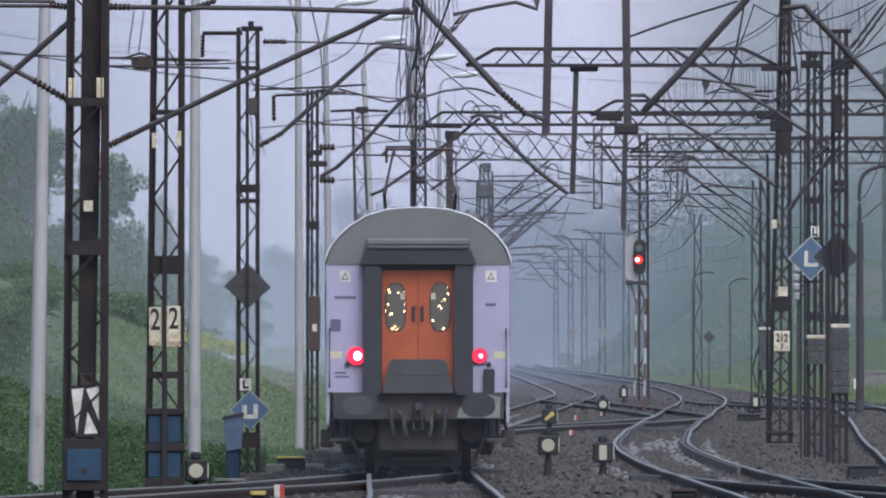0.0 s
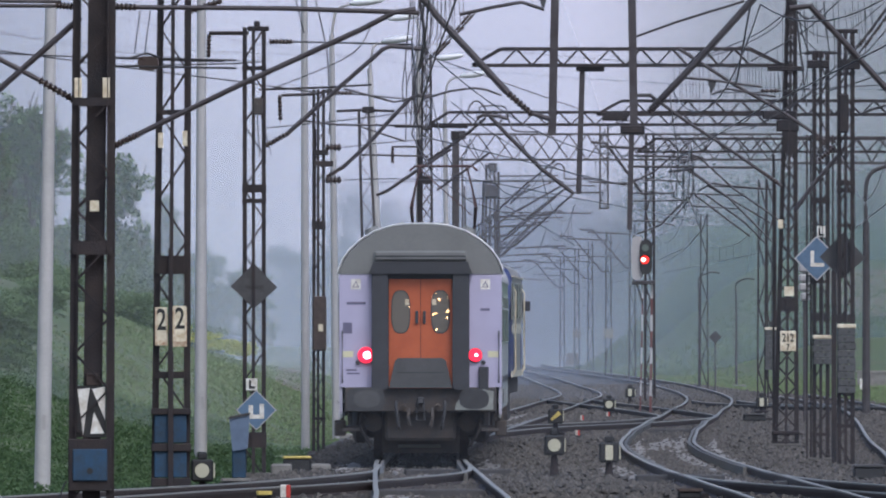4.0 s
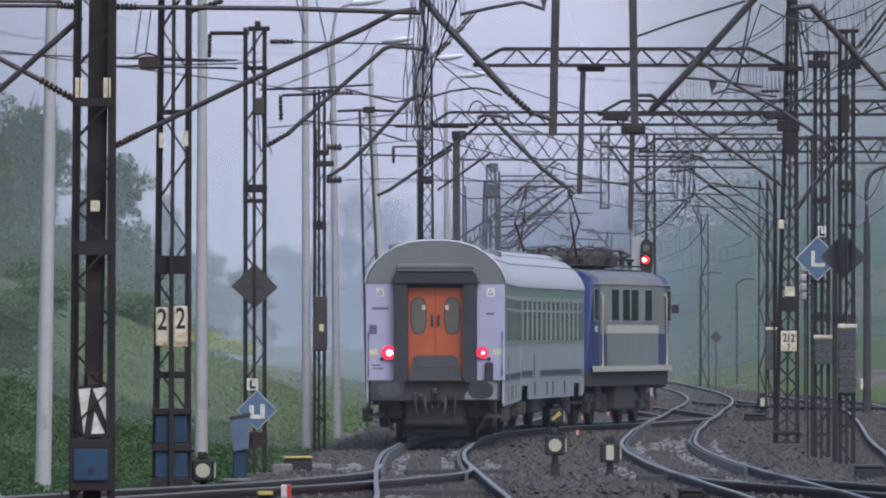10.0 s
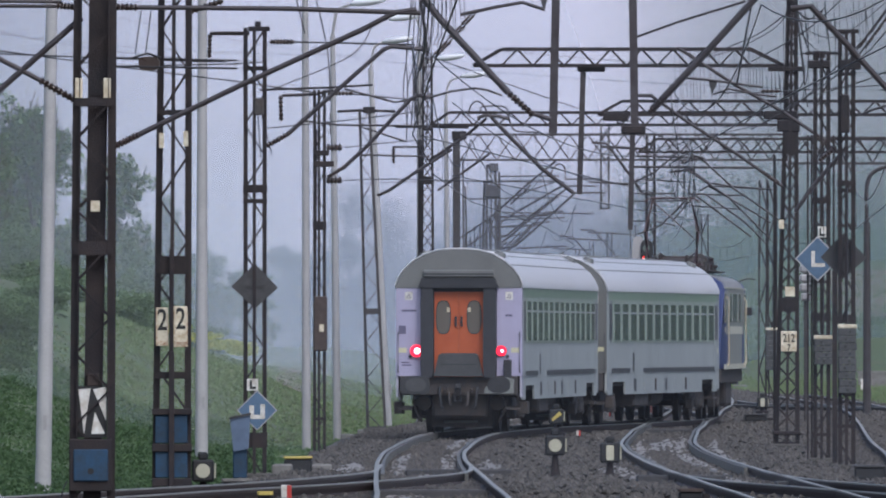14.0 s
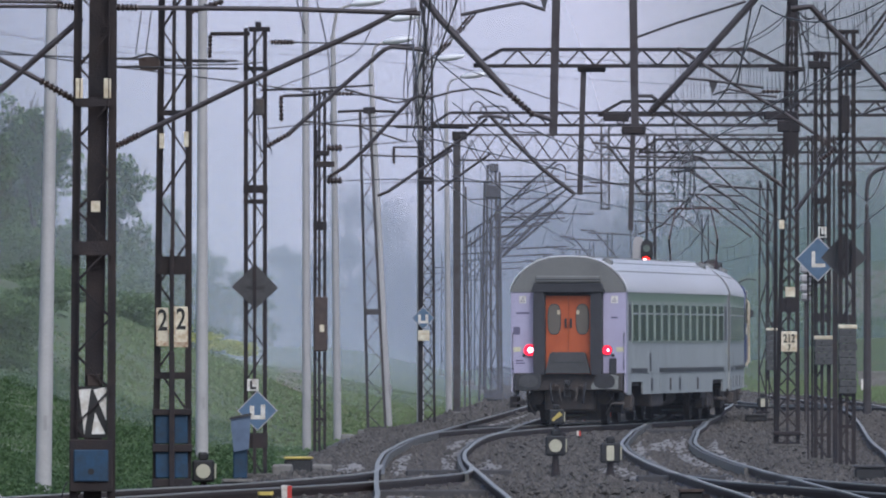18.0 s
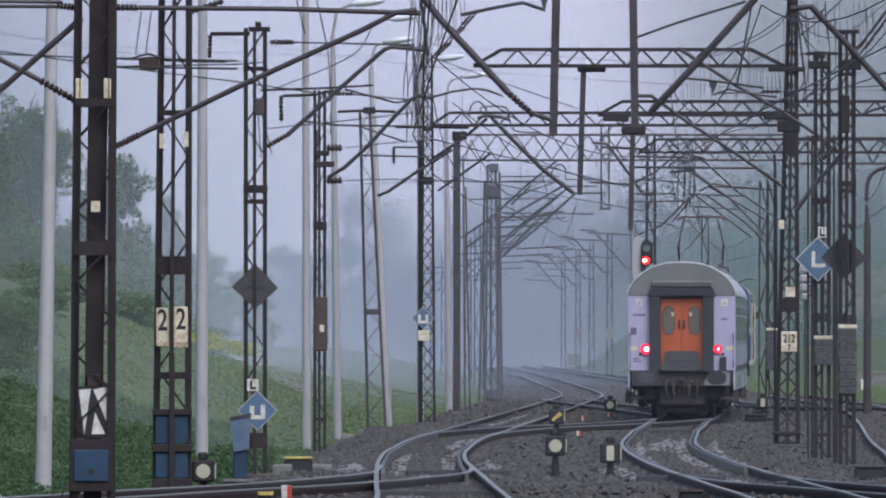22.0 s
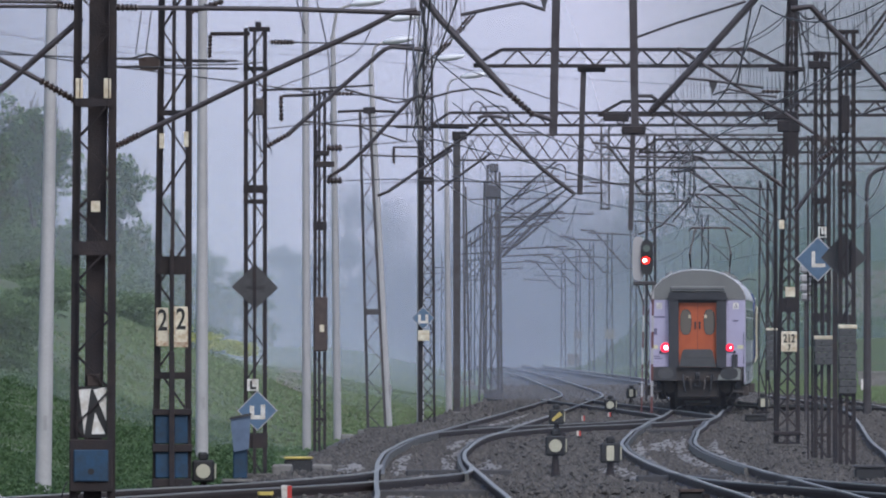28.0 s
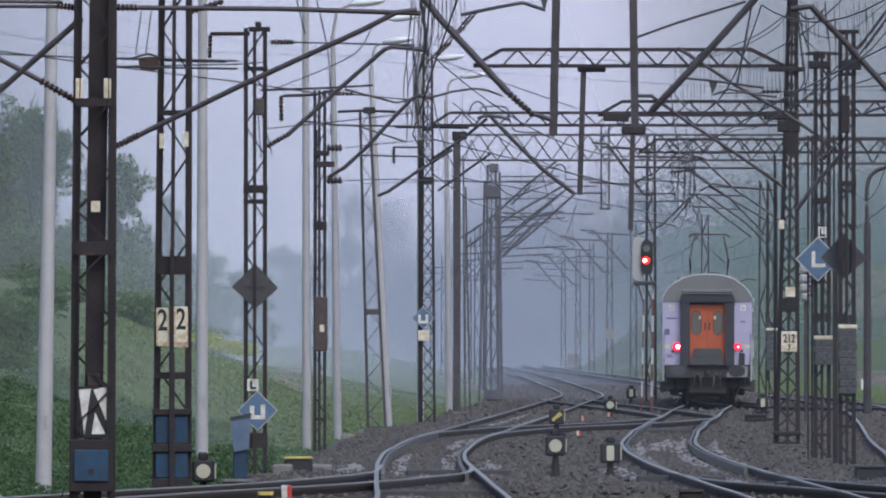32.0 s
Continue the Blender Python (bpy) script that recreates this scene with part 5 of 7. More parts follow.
insulator(C, (-2.916, 242.991, 5.25), (-2.514, 242.991, 5.483), 5)
pipe(C, [(-2.579, 242.991, 5.436), (-1.72, 242.991, 6.203), (-0.972, 242.991, 6.857), (-0.841, 242.991, 6.904), (-0.336, 242.991, 6.857)], 0.05)
part("tension_weight", span(NEW(), -3.121, -2.953, 242.991 - 0.34, 242.991 - 0.2, 5.764, 6.044, 0.02), UNDER, C)
pipe(C, [(-5.458, 242.991, 6.577), (-3.449, 242.991, 6.614), (-2.935, 242.991, 6.651)], 0.016, WIRE, "stay_wire")
pipe(C, [(-3.056, 242.991, 5.764), (-3.009, 242.991, 5.063)], 0.012, WIRE, "stay_wire")
pipe(C, [(-2.991, 242.991, 5.764), (-2.822, 242.991, 5.109)], 0.012, WIRE, "stay_wire")
dm = part("diamond_sign_back", prism(NEW(), [(-3.495, 2.932), (-3.103, 2.558), (-2.72, 2.913), (-3.103, 3.315)], 242.991 - 0.26, 242.991 - 0.245), SIGNBACK, C, "grey back of a diamond sign")
part("sign_clamp", span(NEW(), -3.252, -2.935, 242.991 - 0.28, 242.991 - 0.262, 2.913, 2.95), SIGNBACK, dm)


def letter_bars(parent, bars, y, mat):
    for x0, x1, z0, z1 in bars:
        part("symbol_bar", span(NEW(), x0, x1, y - 0.008, y - 0.001, z0, z1), mat, parent)


sg = part("small_sign", span(NEW(), -3.234, -3.047, 242.991 - 0.31, 242.991 - 0.295, 1.212, 1.408), WHITE, C, "small white plate with a black L")
letter_bars(sg, ((-3.187, -3.15, 1.24, 1.38), (-3.187, -3.084, 1.24, 1.278)), 242.991 - 0.31, BLACK)


def diamond(parent, cx, cz, y, r, bars):
    """A blue diamond sign with a white rim and a white symbol."""
    rim = part("diamond_rim", prism(NEW(), [(cx - r, cz), (cx, cz - r), (cx + r, cz), (cx, cz + r)], y, y + 0.012), POLE, parent, "white rim of a diamond sign")
    r2 = r * 0.93
    part("diamond_face", prism(NEW(), [(cx - r2, cz), (cx, cz - r2), (cx + r2, cz), (cx, cz + r2)], y - 0.006, y - 0.001), BLUE, rim, "blue enamel face")
    for x0, x1, z0, z1 in bars:
        part("symbol_bar", span(NEW(), cx + x0 * r, cx + x1 * r, y - 0.014, y - 0.007, cz + z0 * r, cz + z1 * r), WHITE, rim)


diamond(C, -3.065, 0.885, 242.991 - 0.29, 36 / 107, ((-0.38, -0.16, -0.22, 0.24), (-0.38, 0.38, -0.42, -0.22), (0.16, 0.38, -0.22, 0.3)))

Dm = mast((-2.535, 302.326, -0.35), 7.181, 0.25, "slim brown lattice mast with clamped boxes", 0.3, None, 0.4, 0.055,
          ((4.391, 0.18), (0.414, 0.06)), STEEL, True)
part("stay_post", bar(NEW(), (-2.651, 302.326, -0.3), (-2.605, 302.326, 6.367), 0.05), STEEL, Dm)
part("clamp_block", span(NEW(), -2.64, -2.337, 302.326 - 0.25, 302.326 + 0.2, 5.833, 5.937, 0.01), STEEL, Dm)
part("clamp_block", span(NEW(), -2.64, -2.233, 302.326 - 0.25, 302.326 + 0.2, 5.6, 5.716, 0.01), STEEL, Dm)
part("switch_box", span(NEW(), -2.651, -2.372, 302.326 - 0.35, 302.326 - 0.2, 1.809, 2.937, 0.02), RAILSIDE, Dm, "rusty switch box")
part("cream_plate", span(NEW(), -2.535, -2.442, 302.326 - 0.37, 302.326 - 0.351, 2.205, 2.356), CREAM, Dm)
pipe(Dm, [(-3.302, 302.326, 7.065), (-2.651, 302.326, 7.088), (-2.256, 302.326, 7.181)], 0.04, STEEL, "cross_arm")
insulator(Dm, (-3.337, 302.326, 7.065), (-3.326, 302.326, 6.542), 4, 0.06)
pipe(Dm, [(-3.767, 302.326, 7.181), (-2.372, 302.326, 7.228), (-1.442, 302.326, 7.286)], 0.03, STEEL, "cross_arm")
insulator(Dm, (-2.372, 302.326, 7.112), (-1.849, 302.326, 7.112), 5)
pipe(Dm, [(-1.907, 302.326, 7.1), (-0.512, 302.326, 6.972)], 0.02, WIRE, "tie_rod")
insulator(Dm, (-2.395, 302.326, 5.995), (-2.07, 302.326, 5.995), 3, 0.1)
insulator(Dm, (-2.395, 302.326, 5.321), (-2.07, 302.326, 5.321), 3, 0.1)
insulator(Dm, (-2.372, 302.326, 5.379), (-2, 302.326, 5.612), 5)
pipe(Dm, [(-2.07, 302.326, 5.553), (-1.558, 302.326, 6.019), (-0.977, 302.326, 6.658), (-0.651, 302.326, 6.995), (-0.512, 302.326, 7.065), (-0.221, 302.326, 7.042)], 0.055)
pipe(Dm, [(-2.837, 302.326, 6.542), (-2.14, 302.326, 6.46), (-0.221, 302.326, 6.437)], 0.028)
pipe(Dm, [(-2.023, 302.326, 7.205), (-0.977, 302.326, 6.926), (-0.698, 302.326, 6.972)], 0.028)

E = mast((-1.636, 363.636, -0.25), 7.708, 0.44, "pale tapering lattice mast on a concrete block", 0.4, 0.24, 0.42, 0.06, ((2.729, 0.14), (-0.18, 0.12)), STEELG, False, -0.3)
part("mast_cap", span(NEW(), -1.972, -1.678, 363.636 - 0.2, 363.636 + 0.2, 7.638, 7.792, 0.01), STEEL, E)
pipe(E, [(-2.601, 363.636, 7.68), (-1.944, 363.636, 7.708), (-1.175, 363.636, 7.68)], 0.045, STEEL, "cross_arm")
insulator(E, (-2.755, 363.636, 7.652), (-2.755, 363.636, 7.093), 4, 0.06)
insulator(E, (-1.622, 363.636, 5.597), (-1.315, 363.636, 5.722), 4)
pipe(E, [(-1.371, 363.636, 5.694), (-0.615, 363.636, 6.212), (0.224, 363.636, 6.743)], 0.055)
pipe(E, [(-2.154, 363.636, 7.345), (-0.895, 363.636, 6.925)], 0.03)
pipe(E, [(-2.014, 363.636, 6.603), (-0.336, 363.636, 6.562)], 0.03)

Fm = mast((-0.403, 388.06, -0.25), 9.518, 0.36, "tall grey lattice mast carrying a gantry", 0.4, 0.22, 0.36, 0.06, ((7.607, 0.12), (6.234, 0.2)), STEEL, False, 0.0, True)
part("side_post", bar(NEW(), (-0.597, 388.06, -0.25), (-0.597, 388.06, 7.309), 0.12), STEEL, Fm)
pipe(Fm, [(-0.582, 388.06, 11.01), (-0.478, 388.06, 10.264), (-0.418, 388.06, 9.518)], 0.06, STEEL, "mast_head")
pipe(Fm, [(-0.358, 388.06, 6.757), (0.537, 388.06, 7.354), (1.164, 388.06, 7.876)], 0.055)
pipe(Fm, [(-1.254, 388.06, 7.652), (-0.358, 388.06, 7.652), (0.687, 388.06, 7.637)], 0.05, STEEL, "cross_arm")
insulator(Fm, (-1.299, 388.06, 7.1), (-1.299, 388.06, 6.682), 4, 0.06)
pipe(Fm, [(-1.328, 388.06, 7.115), (-0.582, 388.06, 7.115)], 0.035)
diamond(Fm, -0.522, 2.607, 388.06 - 0.3, 20 / 67, ((-0.45, -0.2, -0.25, 0.3), (-0.45, 0.45, -0.48, -0.25), (0.2, 0.45, -0.25, 0.3)))
part("small_sign", span(NEW(), -0.657, -0.358, 388.06 - 0.29, 388.06 - 0.275, 2.01, 2.279), CREAM, Fm, "weathered cream plate")

Gm = thing("gantry_post", (0.409, 442.93, -0.25), "box-section gantry post with thin lattice stays", "catenary mast", "lattice masts")
part("post", span(NEW(), 0.307, 0.528, 442.93 - 0.15, 442.93 + 0.15, -0.25, 8.233, 0.02), STEELG, Gm)
part("post_head", span(NEW(), 0.273, 0.716, 442.93 - 0.2, 442.93 + 0.2, 8.045, 8.301, 0.02), STEEL, Gm)
part("stay_leg", bar(NEW(), (0.664, 442.93 + 0.4, -0.25), (0.613, 442.93 + 0.4, 7.5), 0.05), STEELG, Gm)
part("stay_leg", bar(NEW(), (0.818, 442.93 + 0.4, -0.25), (0.681, 442.93 + 0.4, 6.649), 0.05), STEELG, Gm)
part("footing", box(NEW(), (0.443, 442.93, -0.25), (0.6, 0.6, 0.2), 0, 0.02), CONCRETE, Gm)

Hm = mast((1.792, 541.667, -0.25), 8.454, 0.5, "dark lattice mast bearing many bracket arms", 0.5, 0.3, 0.5, 0.09, ((7.454, 0.5), (4.85, 0.12), (-0.046, 0.4)), STEELG, True)
part("stay_leg", bar(NEW(), (2.167, 541.667, -0.25), (2.083, 541.667, 8.183), 0.09), STEELG, Hm)
part("stay_leg", bar(NEW(), (1.333, 541.667, -0.25), (1.542, 541.667, 7.871), 0.09), STEELG, Hm)
part("apparatus_block", span(NEW(), 1.542, 2.125, 541.667 - 0.4, 541.667 + 0.2, 7.246, 7.704, 0.03), STEELG, Hm)
part("apparatus_block", span(NEW(), 1.708, 2.042, 541.667 - 0.35, 541.667 + 0.2, 8.183, 8.496, 0.03), STEELG, Hm)
for pts in (((0.333, 541.667, 5.683), (0.646, 541.667, 5.746), (1.792, 541.667, 6.517), (3.042, 541.667, 7.662), (4.188, 541.667, 8.6)), ((2.104, 541.667, 5.787), (2.354, 541.667, 5.829), (3.458, 541.667, 6.725), (4.562, 541.667, 7.558)), ((2.167, 541.667, 5.371), (2.667, 541.667, 5.433), (3.667, 541.667, 6.308), (4.875, 541.667, 7.392)),
            ((2.167, 541.667, 5.579), (2.521, 541.667, 5.829), (4.188, 541.667, 7.246)), ((2.521, 541.667, 6.996), (3.25, 541.667, 7.704)), ((0.958, 541.667, 5.475), (2.417, 541.667, 6.517), (4.396, 541.667, 7.662))):
    pipe(Hm, list(pts), 0.055)
for p, q in (((2.104, 541.667, 8.017), (4.292, 541.667, 8.037)), ((1.062, 541.667, 7.829), (4.5, 541.667, 7.808)), ((0.958, 541.667, 7.183), (4.292, 541.667, 7.225)), ((2.208, 541.667, 6.683), (5.542, 541.667, 6.642)), ((2.312, 541.667, 6.412), (4.5, 541.667, 6.496)), ((2.417, 541.667, 7.204), (4.188, 541.667, 7.829)), ((2.312, 541.667, 6.933), (3.146, 541.667, 6.517)), ((4.32, 520, 7.68), (5.42, 520, 7.68)), ((4.32, 520, 7.44), (5.42, 520, 7.44)), ((4.52, 520, 7.2), (5.76, 520, 7.2))):
    pipe(Hm, [p, q], 0.035)
pipe(Fm, [(-0.15, 433.333, 6.417), (0.933, 433.333, 7.183), (1.4, 433.333, 7.517)], 0.05)

# Masts on the right.
R1 = mast((7.25, 309.524, -0.25), 9.683, 0.46, "tall dark lattice mast carrying a distance plate", 0.45, 0.14, 0.42, 0.075, ((6.35, 0.8), (2.779, 0.3), (-0.174, 0.12)), STEEL, True, 0.12, True)
part("gusset_plate", span(NEW(), 6.857, 7.631, 309.524 - 0.3, 309.524 + 0.25, 7.695, 7.79, 0.01), STEEL, R1)
for z0 in (0.029, -0.281):
    part("base_plate", span(NEW(), 6.952, 7.536, 309.524 - 0.33, 309.524 + 0.3, z0, z0 + 0.09, 0.02), STEEL, R1)
part("side_post", bar(NEW(), (7, 309.524 + 0.4, -0.25), (7, 309.524 + 0.4, 5.933), 0.05), STEEL, R1)
cream_band(R1, 7.131, 309.524 - 0.3, 4.469, 0.1, 0.18)
cream_band(R1, 7.31, 309.524 - 0.3, 3.052, 0.2, 0.2)
pl = part("distance_plate", span(NEW(), 7.119, 7.452, 309.524 - 0.34, 309.524 - 0.32, 1.79, 2.219, 0.01), CREAM, R1, "white distance plate with black figures")
FONT_JOBS.append(("212", pl, ((7.119 + 7.452) / 2, 309.524 - 0.346, 1.993), 0.22, BLACK))
FONT_JOBS.append(("7", pl, ((7.119 + 7.452) / 2, 309.524 - 0.346, 1.814), 0.17, BLACK))
R2 = mast((7.063, 273.684, -0.25), 7.384, 0.3, "brown lattice mast with a blue diamond sign", 0.35, None, 0.5, 0.06, ((4.637, 0.12), (3.121, 0.05), (2.468, 0.16), (0.279, 0.06)), STEEL, True)
part("mast_cap", span(NEW(), 6.8, 7.221, 273.684 - 0.22, 273.684 + 0.22, 7.1, 7.247, 0.02), STEEL, R2)
part("cap_knob", rod(NEW(), (7.011, 273.684, 7.289), (7.011, 273.684, 7.416), 0.12), STEEL, R2)
pipe(R2, [(6.747, 273.684, 7.374), (7.379, 273.684, 7.384)], 0.03, STEEL, "cross_arm")
diamond(R2, 6.979, 3.553, 273.684 - 0.3, 40 / 95, ((-0.28, -0.12, -0.2, 0.34), (-0.28, 0.32, -0.36, -0.2)))
sg = part("small_sign", span(NEW(), 6.989, 7.137, 273.684 - 0.28, 273.684 - 0.27, 3.953, 4.153), WHITE, R2)
letter_bars(sg, ((7.011, 7.042, 3.974, 4.132), (7.011, 7.116, 3.974, 4.016)), 273.684 - 0.28, BLACK)


WEIGHT = material("cast_iron_weight_grey", (0.09, 0.094, 0.098), 0.75, 0.1, 0.35, 4, 40, 0.2, (0.05, 0.048, 0.05), 0.6)


def weight_stack(m, x0, x1, y, z0, z1, n, label):
    """A stack of cast tension weights on a rod, under a cream cap."""
    h = (z1 - z0) / n
    for k in range(n):
        j = 0.012 * math.sin(k * 2.3)
        w = part("tension_weight", span(NEW(), x0 + j, x1 + j, y - 0.17, y, z0 + k * h, z0 + (k + 1) * h - 0.008, 0.008), WEIGHT, m, label)
        part("weight_slot", span(NEW(), (x0 + x1) / 2 + 0.05 * math.sin(k * 1.7) - 0.02, (x0 + x1) / 2 + 0.05 * math.sin(k * 1.7) + 0.02, y - 0.176, y - 0.165, z0 + k * h + 0.045, z0 + k * h + 0.075), BLACK, w)
    part("cream_cap", span(NEW(), x0 - 0.01, x1 + 0.01, y - 0.18, y + 0.01, z1, z1 + 0.07, 0.01), CREAM, m, "cream cap of the weight stack")
    part("weight_rod", rod(NEW(), ((x0 + x1) / 2, y - 0.08, z1), ((x0 + x1) / 2, y - 0.08, z1 + 2.5), 0.014, n=6), WIRE, m)


weight_stack(R2, 6.916, 7.263, 273.684 - 0.19, 1.584, 2.058, 4, "grey cast tension weight")
for dx in (6.8, 6.874, 7.284):
    part("cable", rod(NEW(), (dx, 273.684 - 0.1, -0.25), (dx, 273.684 - 0.1, 5.858), 0.02, n=6), STEEL, R2)
R3 = mast((7.15, 260, -0.25), 7.52, 0.29, "brown lattice mast with a switch box and sign back", 0.35, None, 0.5, 0.06, ((6.75, 0.05), (4.82, 0.1), (4.69, 0.08), (4.07, 0.05), (2.42, 0.14), (0.52, 0.06)), STEEL, True)
part("mast_cap", span(NEW(), 6.96, 7.36, 260 - 0.2, 260 + 0.2, 7.47, 7.54, 0.01), STEEL, R3)
part("clamp_block", span(NEW(), 7.01, 7.4, 260 - 0.25, 260 + 0.2, 6.83, 7, 0.01), STEEL, R3)
part("diamond_sign_back", prism(NEW(), [(6.69, 3.51), (7.09, 3.12), (7.51, 3.49), (7.11, 3.95)], 260 + 0.255, 260 + 0.27), SIGNBACK, R3, "grey back of a diamond sign")
weight_stack(R3, 7, 7.31, 260 - 0.2, 1.1, 2.25, 9, "grey cast tension weight")
part("side_post", bar(NEW(), (7.082, 265.306, -0.25), (7.082, 265.306, 3.294), 0.09), STEEL, R3)
pipe(R3, [(7.36, 260, 6.02), (7.61, 260, 6.12), (7.96, 260, 6.22)], 0.03, WIRE, "tie_rod")
insulator(R3, (6.96, 260, 5.45), (6.66, 260, 5.22), 4)
pipe(R3, [(7.16, 260, 5.47), (6.56, 260, 4.77), (6.24, 260, 4.32)], 0.05)

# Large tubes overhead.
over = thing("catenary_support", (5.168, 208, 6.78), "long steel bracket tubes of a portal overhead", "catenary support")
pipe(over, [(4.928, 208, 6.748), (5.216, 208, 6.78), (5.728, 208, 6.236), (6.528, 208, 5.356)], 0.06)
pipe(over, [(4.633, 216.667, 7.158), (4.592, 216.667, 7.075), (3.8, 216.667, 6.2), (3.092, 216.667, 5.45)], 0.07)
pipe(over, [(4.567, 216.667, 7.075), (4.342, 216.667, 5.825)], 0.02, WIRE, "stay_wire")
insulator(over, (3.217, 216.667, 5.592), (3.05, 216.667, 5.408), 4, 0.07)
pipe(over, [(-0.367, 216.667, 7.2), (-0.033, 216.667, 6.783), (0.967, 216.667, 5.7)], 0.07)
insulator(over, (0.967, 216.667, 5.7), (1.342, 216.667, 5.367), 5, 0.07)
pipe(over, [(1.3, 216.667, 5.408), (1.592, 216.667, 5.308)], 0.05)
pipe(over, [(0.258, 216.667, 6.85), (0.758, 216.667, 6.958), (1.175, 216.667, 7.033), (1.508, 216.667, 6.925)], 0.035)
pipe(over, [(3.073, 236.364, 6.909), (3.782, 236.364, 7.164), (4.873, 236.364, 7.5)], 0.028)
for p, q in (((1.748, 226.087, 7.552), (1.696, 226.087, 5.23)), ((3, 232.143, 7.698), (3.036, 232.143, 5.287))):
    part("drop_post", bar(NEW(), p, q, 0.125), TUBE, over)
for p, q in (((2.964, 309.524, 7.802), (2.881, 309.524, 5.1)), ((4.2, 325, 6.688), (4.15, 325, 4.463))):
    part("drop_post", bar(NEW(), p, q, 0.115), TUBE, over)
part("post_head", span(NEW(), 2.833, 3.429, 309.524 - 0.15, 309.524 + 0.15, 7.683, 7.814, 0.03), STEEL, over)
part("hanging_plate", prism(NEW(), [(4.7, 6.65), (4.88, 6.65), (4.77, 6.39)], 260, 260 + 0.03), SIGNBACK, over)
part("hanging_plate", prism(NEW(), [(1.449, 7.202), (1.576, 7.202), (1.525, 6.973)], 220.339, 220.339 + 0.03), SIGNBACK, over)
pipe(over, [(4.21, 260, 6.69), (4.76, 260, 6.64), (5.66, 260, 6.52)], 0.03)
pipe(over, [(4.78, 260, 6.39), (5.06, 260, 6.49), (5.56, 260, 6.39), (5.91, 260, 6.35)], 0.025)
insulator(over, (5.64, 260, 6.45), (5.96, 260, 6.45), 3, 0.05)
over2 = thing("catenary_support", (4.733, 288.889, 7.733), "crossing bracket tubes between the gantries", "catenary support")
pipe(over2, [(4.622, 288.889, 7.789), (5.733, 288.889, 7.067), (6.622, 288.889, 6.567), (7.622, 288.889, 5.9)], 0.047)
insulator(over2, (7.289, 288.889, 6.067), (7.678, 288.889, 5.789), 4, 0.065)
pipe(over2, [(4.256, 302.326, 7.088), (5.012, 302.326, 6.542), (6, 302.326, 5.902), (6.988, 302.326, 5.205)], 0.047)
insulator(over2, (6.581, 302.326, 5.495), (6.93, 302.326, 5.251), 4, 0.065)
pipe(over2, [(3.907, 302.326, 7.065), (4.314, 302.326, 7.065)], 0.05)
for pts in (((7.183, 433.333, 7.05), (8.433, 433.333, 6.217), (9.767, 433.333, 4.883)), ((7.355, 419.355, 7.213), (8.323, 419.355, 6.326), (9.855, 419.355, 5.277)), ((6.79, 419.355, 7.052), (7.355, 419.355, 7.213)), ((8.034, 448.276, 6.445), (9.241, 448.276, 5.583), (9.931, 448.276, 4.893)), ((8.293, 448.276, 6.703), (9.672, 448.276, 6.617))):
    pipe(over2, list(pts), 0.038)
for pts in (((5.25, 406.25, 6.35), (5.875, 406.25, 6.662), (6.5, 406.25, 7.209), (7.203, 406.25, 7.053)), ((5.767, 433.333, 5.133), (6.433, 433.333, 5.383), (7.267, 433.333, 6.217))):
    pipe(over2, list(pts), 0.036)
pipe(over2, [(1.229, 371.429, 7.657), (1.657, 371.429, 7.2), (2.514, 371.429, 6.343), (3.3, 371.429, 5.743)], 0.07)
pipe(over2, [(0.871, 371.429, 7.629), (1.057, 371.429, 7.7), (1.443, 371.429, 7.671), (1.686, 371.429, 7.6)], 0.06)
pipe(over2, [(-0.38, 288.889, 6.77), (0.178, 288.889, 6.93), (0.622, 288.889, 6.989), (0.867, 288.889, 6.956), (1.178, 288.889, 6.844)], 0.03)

# Hoops and stay bars round the bracket heads.
over3 = thing("catenary_support", (0.986, 371.4, 7.7), "bent stay bars and wire hoops above a bracket", "catenary support")
pipe(over3, bent([(0.643, 371.4, 7.686), (0.714, 371.4, 7.943), (0.871, 371.4, 8.057), (1.043, 371.4, 7.943), (1.171, 371.4, 7.672)], 4), 0.026)
pipe(over3, bent([(0.986, 371.4, 7.772), (0.986, 371.4, 7.915), (1.557, 371.4, 7.915), (1.657, 371.4, 7.700), (1.729, 371.4, 7.457), (1.872, 371.4, 7.300), (2.443, 371.4, 7.272)], 4), 0.026)
pipe(over3, bent([(2.729, 371.4, 6.129), (2.786, 371.4, 6.343), (2.943, 371.4, 6.472), (3.086, 371.4, 6.372), (3.100, 371.4, 6.114)], 4), 0.026)
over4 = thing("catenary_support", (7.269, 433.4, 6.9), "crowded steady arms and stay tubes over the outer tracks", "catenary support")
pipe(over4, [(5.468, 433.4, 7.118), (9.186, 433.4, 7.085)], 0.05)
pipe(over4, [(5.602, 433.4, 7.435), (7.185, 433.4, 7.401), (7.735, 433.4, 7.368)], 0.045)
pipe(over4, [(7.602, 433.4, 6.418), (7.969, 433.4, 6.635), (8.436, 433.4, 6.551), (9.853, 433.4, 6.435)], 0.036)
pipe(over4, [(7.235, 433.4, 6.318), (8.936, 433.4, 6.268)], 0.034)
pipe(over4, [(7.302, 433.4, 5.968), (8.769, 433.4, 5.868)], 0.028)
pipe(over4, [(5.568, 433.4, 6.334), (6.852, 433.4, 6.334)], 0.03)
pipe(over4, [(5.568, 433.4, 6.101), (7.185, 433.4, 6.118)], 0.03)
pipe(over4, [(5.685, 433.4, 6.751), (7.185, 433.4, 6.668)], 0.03)
